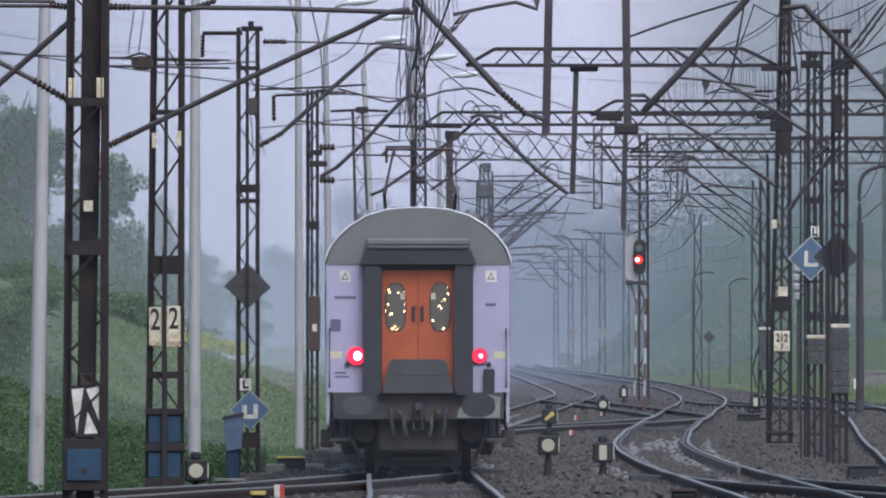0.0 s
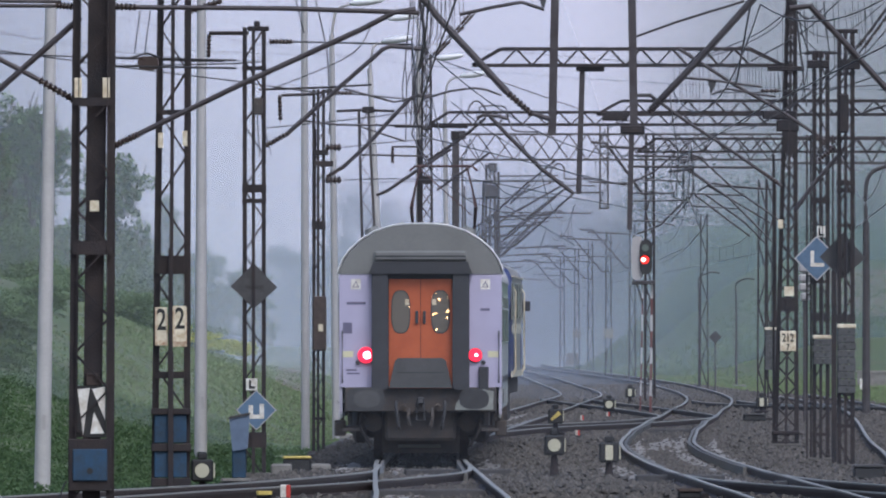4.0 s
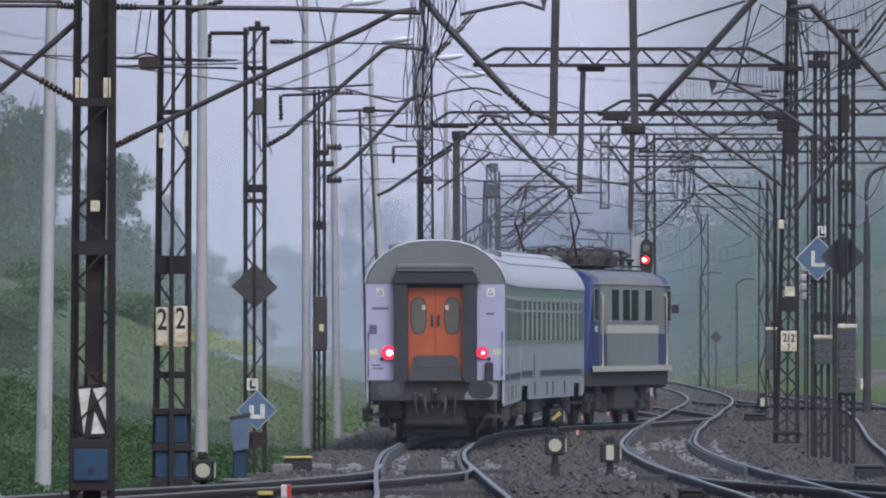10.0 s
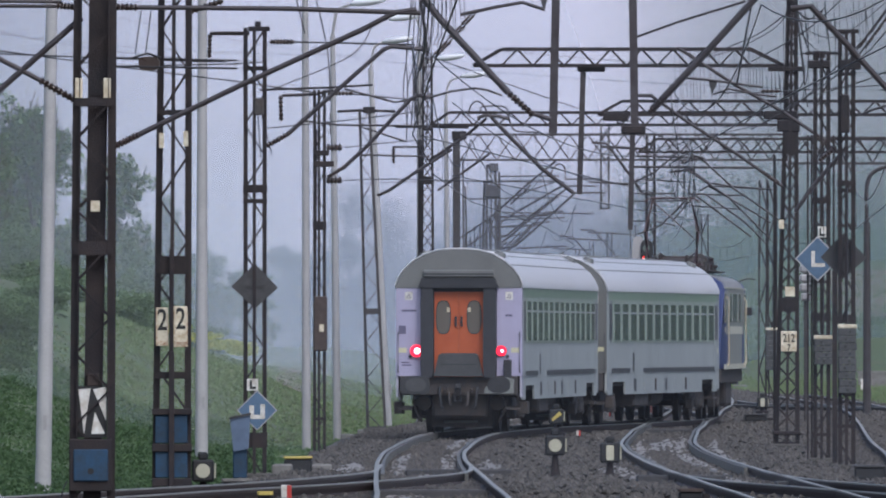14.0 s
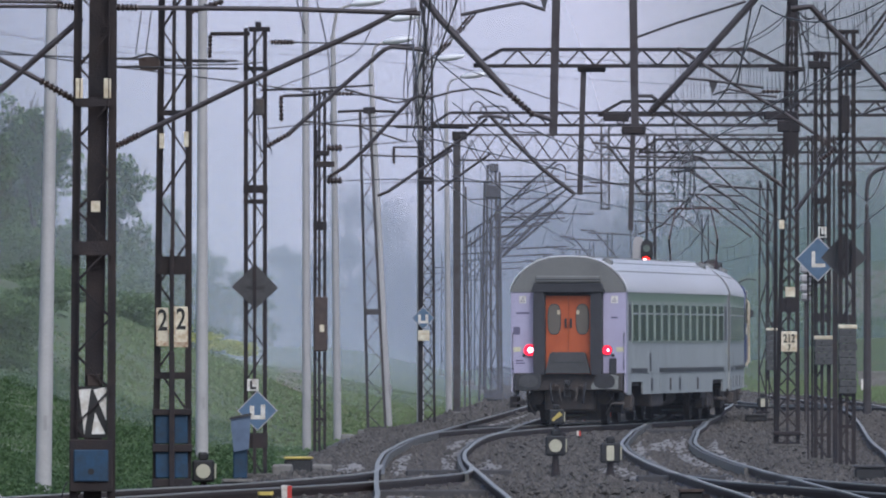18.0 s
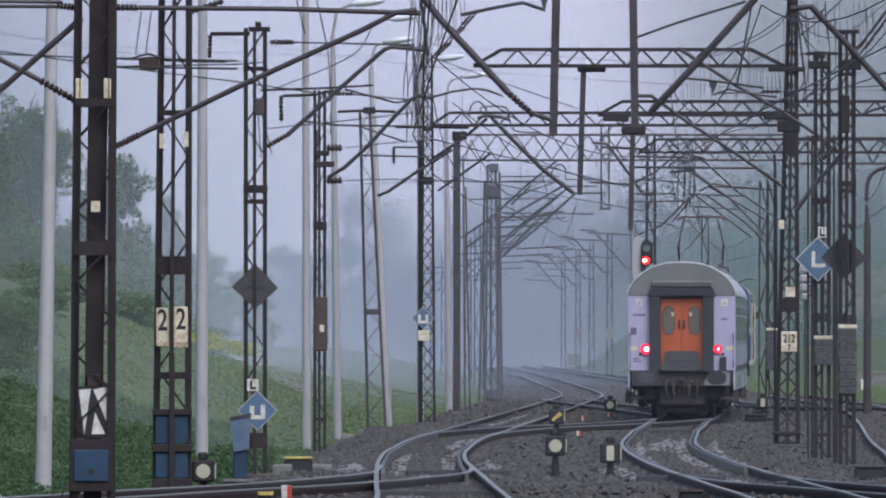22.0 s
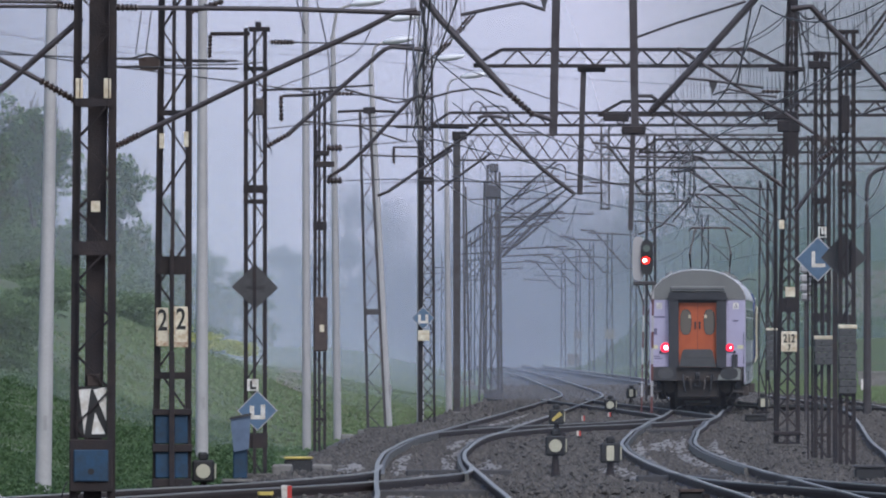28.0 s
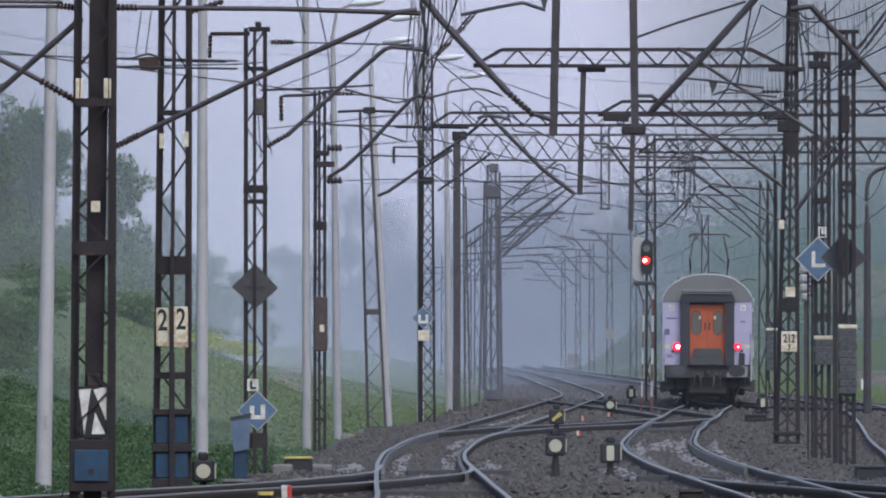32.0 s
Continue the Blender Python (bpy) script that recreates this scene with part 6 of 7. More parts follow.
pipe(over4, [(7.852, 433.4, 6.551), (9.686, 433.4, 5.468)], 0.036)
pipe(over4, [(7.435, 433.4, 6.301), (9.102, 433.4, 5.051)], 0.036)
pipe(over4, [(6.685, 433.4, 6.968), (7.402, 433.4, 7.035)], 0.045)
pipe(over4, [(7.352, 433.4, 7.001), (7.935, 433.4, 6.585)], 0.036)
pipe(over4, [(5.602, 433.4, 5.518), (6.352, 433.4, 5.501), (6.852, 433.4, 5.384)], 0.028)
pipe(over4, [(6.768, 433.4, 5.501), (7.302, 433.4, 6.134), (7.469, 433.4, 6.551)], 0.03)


def truss(label, x0, x1, y, zb, zt, cells, cross=False, ends=(0.0, 0.0), dep=0.4, chord=0.07, mat=STEEL, web=0.035):
    """A gantry girder: four chords, and a zigzag (or crossed) web on two faces. ends: how far each end tapers."""
    t = thing("gantry_girder", ((x0 + x1) / 2, y, zb), label, "gantry", "gantries over the tracks")
    for sy in (-1, 1):
        yy = y + sy * dep / 2
        part("chord", bar(NEW(), (x0, yy, zb), (x1, yy, zb), chord, chord), mat, t)
        part("chord", bar(NEW(), (x0 + ends[0], yy, zt), (x1 - ends[1], yy, zt), chord, chord), mat, t)
        for e, xa, xb in ((ends[0], x0, x0 + ends[0]), (ends[1], x1, x1 - ends[1])):
            if e:
                part("end_strut", bar(NEW(), (xa, yy, zb), (xb, yy, zt), chord), mat, t)
        xa, xb = x0 + ends[0], x1 - ends[1]
        for k in range(cells):
            p, q = xa + (xb - xa) * k / cells, xa + (xb - xa) * (k + 1) / cells
            up = k % 2 == 0
            if cross:
                part("web", bar(NEW(), (p, yy, zb), (q, yy, zt), web), mat, t)
                part("web", bar(NEW(), (p, yy, zt), (q, yy, zb), web), mat, t)
            else:
                part("web", bar(NEW(), (p, yy, zb if up else zt), (q, yy, zt if up else zb), web), mat, t)
    return t


T1 = truss("brown cantilever gantry girder over the tracks", 0.643, 7.19, 309.524, 7.814, 8.16, 16, False, (0.6, 0.7), 0.35, 0.07)
truss("brown cantilever gantry girder over the tracks", 3.806, 11.611, 361.111, 7.558, 7.892, 22, False, (0.6, 0.0), 0.35, 0.07)
truss("brown gantry girder reaching between two masts", -0.328, 9.09, 388.06, 7.697, 8.025, 26, False, (0.5, 0.5), 0.35, 0.07)
truss("grey gantry girder with a crossed web", 0.528, 10.409, 442.93, 7.432, 8.199, 18, True, (0, 0), 0.4, 0.06, STEELG, 0.035)
truss("grey gantry girder between the outer masts", 9.855, 13.484, 419.355, 7.052, 7.777, 9, False, (0, 0), 0.4, 0.07, STEELG)
truss("brown gantry girder above the sidings", 5.242, 12.667, 393.939, 7.055, 7.403, 22, False, (0.5, 0), 0.35, 0.06, STEEL)


def far_bracket_mast(x, y, h, reach, label, rake=1.7, tube_r=0.07, leg=0.085, arms=True):
    """A mast in the distance with a raked arm, a stay and a steady arm."""
    m = thing("bracket_mast", (x, y, -0.25), label, "catenary mast", "far masts along the line")
    for sx in (-1, 1):
        part("leg", bar(NEW(), (x + sx * 0.17, y, -0.4), (x + sx * 0.13, y, h), leg), STEEL, m)
    n = int(h / 0.9)
    for k in range(n):
        s = 1 if k % 2 else -1
        part("brace", bar(NEW(), (x - s * 0.15, y, h * k / n), (x + s * 0.14, y, h * (k + 1) / n), 0.045), STEEL, m)
    part("footing", box(NEW(), (x, y, -0.35), (0.7, 0.7, 0.3), 0, 0.02), CONCRETE, m)
    if not arms:
        return m
    pipe(m, [(x, y, h - 0.4 - rake), (x + reach * 0.12, y, h - 0.38 - rake), (x + reach * 0.7, y, h - 0.3), (x + reach * 0.95, y, h - 0.25)], tube_r)
    pipe(m, [(x, y, h - 0.5), (x + reach * 0.8, y, h - 0.4)], 0.065)
    pipe(m, [(x + reach * 0.3, y, h - 1.75), (x + reach, y, h - 1.65)], 0.045)
    return m


def drift(y):
    """How far the line bends to the left by the distance y."""
    return float(np.interp(y, [433.3, 546, 657.4, 802.3, 990.5, 1176.2, 1485.7, 1857.1], [5.2, 5.1, 4.8, 4.1, 2.4, 0.8, -3, -8]))


for k, y in enumerate((590, 645, 705, 775, 850, 930, 1015, 1115, 1220)):
    far_bracket_mast(drift(y) - 2.9, y, 7.4, 2.9, "grey mast with a raked arm beside the line", 1.7, 0.05, 0.06)
for k, ((x, y, z), (x2, y2, h)) in enumerate((((10.212, 787.879, -0.203), (10.212, 787.879, 8.1)), ((9.516, 838.71, -0.19), (9.516, 838.71, 8.1)), ((9.228, 912.281, -0.216), (9.228, 912.281, 7.995)), ((9.192, 1000, -0.208), (9.192, 1000, 7.985)), ((8.802, 1074.38, -0.214), (8.802, 1074.38, 7.968)), ((8.458, 1145.374, -0.191), (8.458, 1145.374, 7.959)), ((8.16, 1226.415, -0.211), (8.16, 1226.415, 7.949)), ((7.929, 1313.131, -0.223), (7.929, 1313.131, 8.009)), ((7.688, 1397.849, -0.212), (7.688, 1397.849, 8.014)))):
    m = far_bracket_mast(x, y, h, -3.0, "grey mast with a raked arm across the line", 1.9, 0.075, 0.075)
    if k % 2:
        part("plate", span(NEW(), x - 0.28, x + 0.28, y - 0.1, y - 0.08, 2.0, 2.55), CONCRETE, m, "weathered grey plate")
far_bracket_mast(7.36, 520, 9.24, -2.2, "slim grey mast beyond the gantries")
far_bracket_mast(10.327, 472.727, 7.136, -2.4, "slim grey mast beside the outer tracks", leg=0.05, arms=False)
far_bracket_mast(11.048, 619.048, 7.267, 2.0, "slim grey mast beyond the gantries", leg=0.05, arms=False)
weight_stack(far_bracket_mast(9.7, 433.333, 6.75, -1.6, "slim grey mast with a stack of weights", leg=0.055, arms=False), 9.533, 9.9, 433.333 - 0.2, 1.117, 2.3, 8, "grey cast tension weight")

# The slim lattice hanging below a gantry.
hang = thing("hanging_lattice", (4.8, 433.333, 7.967), "small grey lattice frame hanging from a gantry", "lattice frame")
for xa, xb in ((4.667, 4.667), (4.9, 4.9)):
    part("leg", bar(NEW(), (xa, 433.333, 5.883), (xb, 433.333, 8.383), 0.05), STEELG, hang)
for k in range(8):
    z0, z1 = 5.883 + k * 0.3, 5.883 + (k + 1) * 0.3
    s = 1 if k % 2 else -1
    part("brace", bar(NEW(), (4.783 - s * 0.11, 433.333, z0), (4.783 + s * 0.11, 433.333, z1), 0.025), STEELG, hang)
part("foot_bar", bar(NEW(), (4.633, 433.333, 5.883), (4.933, 433.333, 5.883), 0.05), STEELG, hang)


# ---- lamp posts, signals, signs, boxes, wires ----
LAMPWHITE = material("lamp_hood_white", (0.7, 0.7, 0.75), 0.4, 0, 0.1, 4, 30, 0.02)
SIGNALRED = glowing("signal_red", (1.0, 0.02, 0.012), 2.2)
SIGNALCORE = glowing("signal_red_core", (1.0, 0.66, 0.55), 7.0)
DARKRED = material("faded_dark_red", (0.13, 0.05, 0.05), 0.6, 0, 0.25, 5, 40, 0.1)
LENSPALE = material("signal_disc_cream", (0.46, 0.44, 0.34), 0.4, 0, 0.12, 6, 40, 0.02)


def street_lamp(foot, top, r0, r1, lean, arm, label, hood=True):
    """A tapering pole with a bent arm and a hood."""
    x, y, z0 = foot
    t = thing("street_lamp", foot, label, "street lamp", "street lamps along the bank")
    z1 = top
    part("pole", rod(NEW(), (x, y, z0 - 0.3), (x + lean, y, z1), r0, r1, 24), POLE, t)
    part("access_hatch", span(NEW(), x + 0.01, x + 0.07, y - r0 - 0.005, y - r0 + 0.03, z0 + 1.05, z0 + 1.3), POLE, t)
    if hood:
        part("arm", tube(NEW(), bent([(x + lean, y, z1 - 0.05), (x + lean + 0.05, y, z1 + 0.35), (x + lean + 0.3 * arm, y, z1 + 0.62), (x + lean + arm, y, z1 + 0.75)], 5), 0.035, 8), POLE, t)
        b = NEW()
        bmesh.ops.create_uvsphere(b, u_segments=14, v_segments=8, radius=1, matrix=Matrix.Translation((x + lean + arm + (0.35 if arm > 0 else -0.35), y, z1 + 0.8)) @ Matrix.Rotation(-0.12, 4, "Y") @ Matrix.Diagonal((0.45, 0.16, 0.1, 1)))
        part("hood", b, LAMPWHITE, t, "white lamp hood", True)
    return t


street_lamp((-6.743, 247.619, -0.519), 8.6, 0.14, 0.09, 0.17, 1.2, "tall pale grey lamp post on the bank", False)
street_lamp((-4.965, 302.326, -0.435), 9.3, 0.135, 0.09, 0.02, 1.2, "tall pale grey lamp post on the bank", False)
street_lamp((-3.013, 325, -0.587), 9.6, 0.1, 0.07, -0.03, 1.2, "tall pale grey lamp post on the bank")
street_lamp((-2.514, 351.351, -0.508), 9.316, 0.1, 0.06, -0.12, 0.5, "pale grey street lamp with a curved arm")
street_lamp((-1.462, 400, -0.5), 9.392, 0.11, 0.07, -0.5, 0.4, "leaning pale grey street lamp")
street_lamp((0.196, 464.286, -0.454), 9.582, 0.11, 0.06, -0.1, 0.55, "pale grey street lamp with a curved arm")
street_lamp((-0.633, 433.333, -0.533), 9.55, 0.07, 0.05, 0.0, 0.5, "pale grey street lamp half hidden behind a mast")
street_lamp((-0.636, 393.939, -0.445), 9.873, 0.07, 0.05, 0.0, -0.05, "pale grey street lamp half hidden behind a mast")
for foot in ((12.517, 433.333, 0.05),):
    x, y, z = foot
    t = thing("street_lamp", foot, "slim dark street lamp with a hooped arm", "street lamp")
    part("pole", rod(NEW(), (x, y, z - 0.5), (x, y, 5.467), 0.13, 0.1, 10), STEELG, t)
    part("arm", tube(NEW(), bent([(x, y, 5.383), (x + 0.0, y, 6.55), (12.767, y, 7), (13.433, y, 7.183)], 6), 0.06, 8), STEELG, t)
for foot in ((-6.467, 866.667, 2), (11.4, 650, -0.475), (14.472, 722.222, -0.761)):
    x, y, z = foot
    t = thing("street_lamp", (x, y, gz(x, y)), "small hooped street lamp far off in the mist", "street lamp")
    part("pole", rod(NEW(), (x, y, -1.2), (x, y, 4.2), 0.07, 0.05, 8), STEELG, t)
    part("arm", tube(NEW(), bent([(x, y, 4.15), (x, y, 4.7), (x + 0.5, y, 4.95), (x + 0.9, y, 4.9)], 5), 0.04), STEELG, t)

# The main signal at danger.
sgx, sgy = 5.758, 419.355
sg = thing("main_signal", (sgx, sgy, -0.25), "two-headed main signal showing a red light", "signal")
for xa, xb, w in ((5.661, 5.742, 0.028), (5.952, 6, 0.055)):
    leg = part("mast_leg", bar(NEW(), (xa, sgy, -0.3), (xb, sgy, 3.665), w), STEELG, sg)
    for k in range(8):
        u = 0.06 + k * 0.117
        p0, p1 = Vector((xa, sgy, -0.3)).lerp((xb, sgy, 3.665), u), Vector((xa, sgy, -0.3)).lerp((xb, sgy, 3.665), u + 0.115)
        part("painted_band", bar(NEW(), p0, p1, w + 0.012), (DARKRED, POLE)[k % 2], leg)
for xa, xb in ((5.742, 5.548), (6, 5.774)):
    part("bracket_strut", bar(NEW(), (xa, sgy, 3.019), (xb, sgy, 3.632), 0.05), STEELG, sg)
part("platform", span(NEW(), 5.419, 6.097, sgy - 0.3, sgy + 0.3, 3.584, 3.697, 0.02), STEELG, sg)
part("rear_housing", prism(NEW(), oval(5.581, 4.342, 0.34, 1.26, 16, 0.5), sgy - 0.1, sgy + 0.15), POLE, sg, "pale grey signal housing")
hd = part("signal_head", prism(NEW(), oval(5.823, 4.374, 0.36, 0.98, 16, 0.5), sgy - 0.2, sgy - 0.11), BLACK, sg, "black signal head")
part("lit_lens", rod(NEW(), (5.79, sgy - 0.24, 4.294), (5.79, sgy - 0.2, 4.294), 0.115, n=18), SIGNALRED, hd, "glowing red lens")
part("lens_core", rod(NEW(), (5.758, sgy - 0.246, 4.294), (5.758, sgy - 0.24, 4.294), 0.055, n=14), SIGNALCORE, hd)
part("dark_lens", rod(NEW(), (5.806, sgy - 0.22, 4.632), (5.806, sgy - 0.2, 4.632), 0.1, n=18), GLASS, hd)
part("lens_hood", prism(NEW(), [(5.79 - 0.14, 4.423), (5.79 + 0.14, 4.423), (5.79 + 0.1, 4.471), (5.79 - 0.1, 4.471)], sgy - 0.4, sgy - 0.2), BLACK, hd)


def points_lantern(x, y, z_foot, s, kind, label, half):
    """A points indicator: foot, stem, square black lantern with a pale symbol and side plate."""
    t = thing("points_lantern", (x, y, z_foot), label, "points indicator", "points indicators")
    part("foot", box(NEW(), (x, y, z_foot + 0.03), (0.42, 0.3, 0.08), 0, 0.02), STEEL, t)
    zc = z_foot + s
    part("stem", rod(NEW(), (x, y, z_foot), (x, y, zc - half), 0.09, 0.05, 10), STEEL, t)
    bx = part("lantern", box(NEW(), (x, y, zc), (2 * half, 0.3, 2 * half), 0, 0.03), BLACK, t, "black square lantern")
    part("cap", box(NEW(), (x, y, zc + half + 0.05), (half * 0.9, 0.2, 0.12), 0, 0.03), BLACK, t)
    yy = y - 0.15
    if kind == "disc":
        part("symbol", prism(NEW(), oval(x, zc, half * 1.28, half * 1.28, 20, 1.0), yy - 0.015, yy - 0.004), LENSPALE, bx, "round cream glass")
    elif kind == "bar":
        part("symbol", prism(NEW(), oval(x, zc, half * 0.75, half * 1.5, 16, 0.25), yy - 0.015, yy - 0.004), LENSPALE, bx, "upright cream bar")
    else:
        c, s2 = math.cos(0.7), math.sin(0.7)
        o = [(u * half, v * half) for u, v in ((-0.75, -0.17), (0.75, -0.3), (0.75, 0.3), (-0.75, 0.17))]
        part("symbol", prism(NEW(), [(x + u * c - v * s2, zc + u * s2 + v * c) for u, v in o], yy - 0.015, yy - 0.004), YELLOW, bx, "slanted yellow arrow")
    part("side_glass", box(NEW(), (x + half + 0.012, y, zc), (0.02, 0.2, half * 1.3)), LENSPALE, bx)
    return t


for (x, y, z), (x2, y2, z2), kind, label in (
        ((1.843, 240.741, -0.261), (1.843, 240.741, 0.322), "disc", "black points lantern with a round cream disc"),
        ((2.741, 240.741, -0.261), (2.741, 240.741, 0.202), "bar", "black points lantern with an upright cream bar"),
        ((2.513, 325, -0.087), (2.513, 325, 0.338), "arrow", "black points lantern with a slanted yellow arrow"),
        ((4.774, 419.355, -0.239), (4.774, 419.355, 0.165), "disc", "black points lantern with a round cream disc"),
        ((6.404, 500, -0.265), (6.404, 500, 0.196), "bar", "black points lantern with an upright cream bar"),
        ((9.433, 433.333, -0.15), (9.433, 433.333, 0.167), "bar", "black points lantern with an upright cream bar"),
        ((-3.533, 216.667, -0.342), (-3.533, 216.667, 0.125), "disc", "black points lantern with a round white disc")):
    points_lantern(x, y, z, z2 - z, kind, label, 0.165)


def marker(x, y, z, w, h, label):
    t = thing("fouling_marker", (x, y, z - 0.05), label, "marker post", "fouling markers")
    part("post", box(NEW(), (x, y, z + h / 2), (w, w, h), 0, 0.01), WHITE, t, "white half of the post")
    part("red_band", box(NEW(), (x + w * 0.3, y - 0.004, z + h / 2), (w * 0.45, w + 0.004, h * 0.96)), REDPAINT, t)


for (x, y, z), w, h in (((-2.164, 203.125, -0.127), 0.14, 0.18), ((3, 325, -0.087), 0.09, 0.12), ((3.543, 371.429, -0.014), 0.08, 0.13), ((4.455, 393.939, -0.036), 0.08, 0.12)):
    marker(x, y, z, w, h, "low red and white fouling marker in the ballast")


def motor_box(x, y, z, w, h, label, lid=YELLOW):
    t = thing("points_motor_box", (x, y, z), label, "points motor", "points motor boxes")
    part("case", box(NEW(), (x, y, z + h * 0.4), (w, 0.6, h * 0.8), 0, 0.03), BLACK, t)
    part("lid", box(NEW(), (x, y, z + h * 0.88), (w * 1.06, 0.66, h * 0.16), 0, 0.03), lid, t)
    part("rod_cover", box(NEW(), (x + w * 0.62, y, z + 0.05), (w * 0.3, 0.12, 0.06)), STEEL, t)


for (x, y, z), w, h, lid in (((-2.485, 252.427, -0.24), 0.48, 0.3, YELLOW), ((3.43, 203.125, -0.15), 0.34, 0.15, RAILSIDE), ((6.873, 236.364, -0.2), 0.5, 0.25, SIGNBACK), ((8.394, 393.939, -0.158), 0.6, 0.2, SIGNBACK), ((1.82, 520, -0.36), 0.5, 0.3, SIGNBACK), ((-3.033, 216.667, -0.133), 0.42, 0.14, CONCRETE), ((-2.415, 200, -0.115), 0.2, 0.1, YELLOW), ((10.229, 371.429, 0.6), 0.25, 0.3, SIGNBACK)):
    motor_box(x, y, z, w, h, "low black points motor box with a weathered lid", lid)

# Blue-grey cable cabinet on a post.
x, y, z = (-3.205, 232.143, -0.141)
cab = thing("cable_cabinet", (x, y, z), "faded blue cable cabinet leaning on a post", "cabinet")
part("post", box(NEW(), (x, y, z + 0.35), (0.22, 0.2, 0.7), 0, 0.02), CABINETBLUE, cab)
part("case", prism(NEW(), [(-3.357, 0.805), (-3.036, 0.868), (-3.071, 0.332), (-3.304, 0.288)], y - 0.15, y + 0.15), material("faded_blue", (0.11, 0.15, 0.23), 0.6, 0, 0.3, 4, 40, 0.1), cab)
part("lid", prism(NEW(), [(-3.375, 0.796), (-3.027, 0.868), (-3.027, 0.904), (-3.375, 0.832)], y - 0.18, y + 0.18), SIGNBACK, cab)

# Concrete blocks and cable covers beside the tracks.
for (x, y, z), w, l, h in (((-1.676, 366.197, -0.365), 0.9, 1.0, 0.16), ((-2.731, 250, -0.265), 0.35, 1.0, 0.2), ((-2.098, 254.902, -0.224), 0.35, 0.6, 0.12), ((-2.224, 342.105, -0.308), 0.3, 1.0, 0.15), ((13.15, 650, -0.225), 0.6, 2, 0.2), ((9.625, 1083.333, -0.025), 0.9, 1, 0.9)):
    solo("concrete_block", box(NEW(), (x, y, z + h / 2), (w, l, h), 0, 0.03), CONCRETE, "weathered concrete block in the ballast", "concrete block", "concrete blocks", "", (x, y, z))

# Far signs among the masts.
for p, r in (((11, 590.909, 2.077), 0.26), ((11.346, 500, 2.523), 0.22)):
    x, y, z = p
    t = thing("small_signpost", (x, y, -0.3), "small grey sign on a thin post", "sign")
    part("post", rod(NEW(), (x, y, -0.4), (x, y, z), 0.03, n=8), STEELG, t)
    part("plate", prism(NEW(), [(x - r, z), (x, z - r), (x + r, z), (x, z + r)], y - 0.05, y - 0.035), SIGNBACK, t)
x, y, z = (9.742, 393.939, 3.873)
sg2 = thing("siding_signal", (x, y, -0.25), "white siding signal seen from the side", "signal")
part("post", rod(NEW(), (x, y, -0.3), (x, y, z), 0.06, n=10), STEELG, sg2)
for dz in (0.0, 0.25, 0.5, 0.75):
    case = part("lamp_case", box(NEW(), (x, y, z - 0.7 + dz), (0.34 if dz else 0.26, 0.4, 0.22), 0, 0.05), POLE, sg2, "white lamp case")
    part("lamp_hood", box(NEW(), (x + 0.1, y - 0.28, z - 0.64 + dz), (0.16, 0.2, 0.04), 0, 0.015), BLACK, case)

# ---- wires ----


def catenary(y0, y1, x0, x1, z_low, sag, label, r=0.011, drops=9, messenger=True):
    """A contact wire with its carrying wire and droppers between two supports."""
    t = thing("overhead_line", ((x0 + x1) / 2, (y0 + y1) / 2, z_low), label, "overhead wire", "overhead line")
    part("contact_wire", tube(NEW(), [(x0 + (x1 - x0) * k / 4, y0 + (y1 - y0) * k / 4, z_low) for k in range(5)], r, 5), WIRE, t)
    if not messenger:
        return t
    pts = []
    for k in range(17):
        u = k / 16
        pts.append((x0 + (x1 - x0) * u, y0 + (y1 - y0) * u, z_low + 1.55 - sag * 4 * u * (1 - u)))
    part("carrying_wire", tube(NEW(), pts, r, 5), WIRE, t)
    for k in range(1, drops):
        u = k / drops
        x, y = x0 + (x1 - x0) * u, y0 + (y1 - y0) * u
        part("dropper", bar(NEW(), (x, y, z_low), (x, y, z_low + 1.55 - sag * 4 * u * (1 - u)), 0.008), WIRE, t)
    return t


LINE1 = [(123.8, 0.3), (179.5, -0.1), (242.7, -0.5), (302.1, -0.2), (364, 0.7), (443.2, 3.0), (541, 4.9), (643.8, 4.6), (767.6, 4.3), (916.2, 3.0), (1089.5, 1.3), (1300, -1)]
LINE2 = [(123.8, 5.5), (216.7, 4.7), (284.8, 4.4), (371.4, 6.3), (465.5, 8.2), (551, 9.2), (656.2, 9.5), (767.6, 9.3), (916.2, 8.6), (1089.5, 7.1), (1300, 5.1)]
LINE3 = [(123.8, 7.0), (200, 7.7), (262, 8.8), (359, 11.0), (465.5, 13.0), (581.9, 12.8), (693.3, 12.2), (866.7, 11.0), (1089.5, 9.4)]
for line in (LINE1, LINE2, LINE3):
    for (ya, xa), (yb, xb) in zip(line, line[1:]):
        catenary(ya, yb, xa, xb, 5.45, 1.0, "copper contact wire with carrying wire and droppers")
catenary(248, 371, -0.4, 6.3, 5.5, 1.0, "copper contact wire crossing above the points")
catenary(310, 427, 0.2, 7.3, 5.5, 1.0, "copper contact wire crossing above the points")

# Feeders, stay wires and distant power lines.


def wire(label, pts, r=0.012):
    pts = [Vector(p) for p in pts]
    return solo("wire", tube(NEW(), pts if len(pts) > 3 else bent(pts, 8), r, 5), WIRE, label, "wire", "wires", "", pts[0])


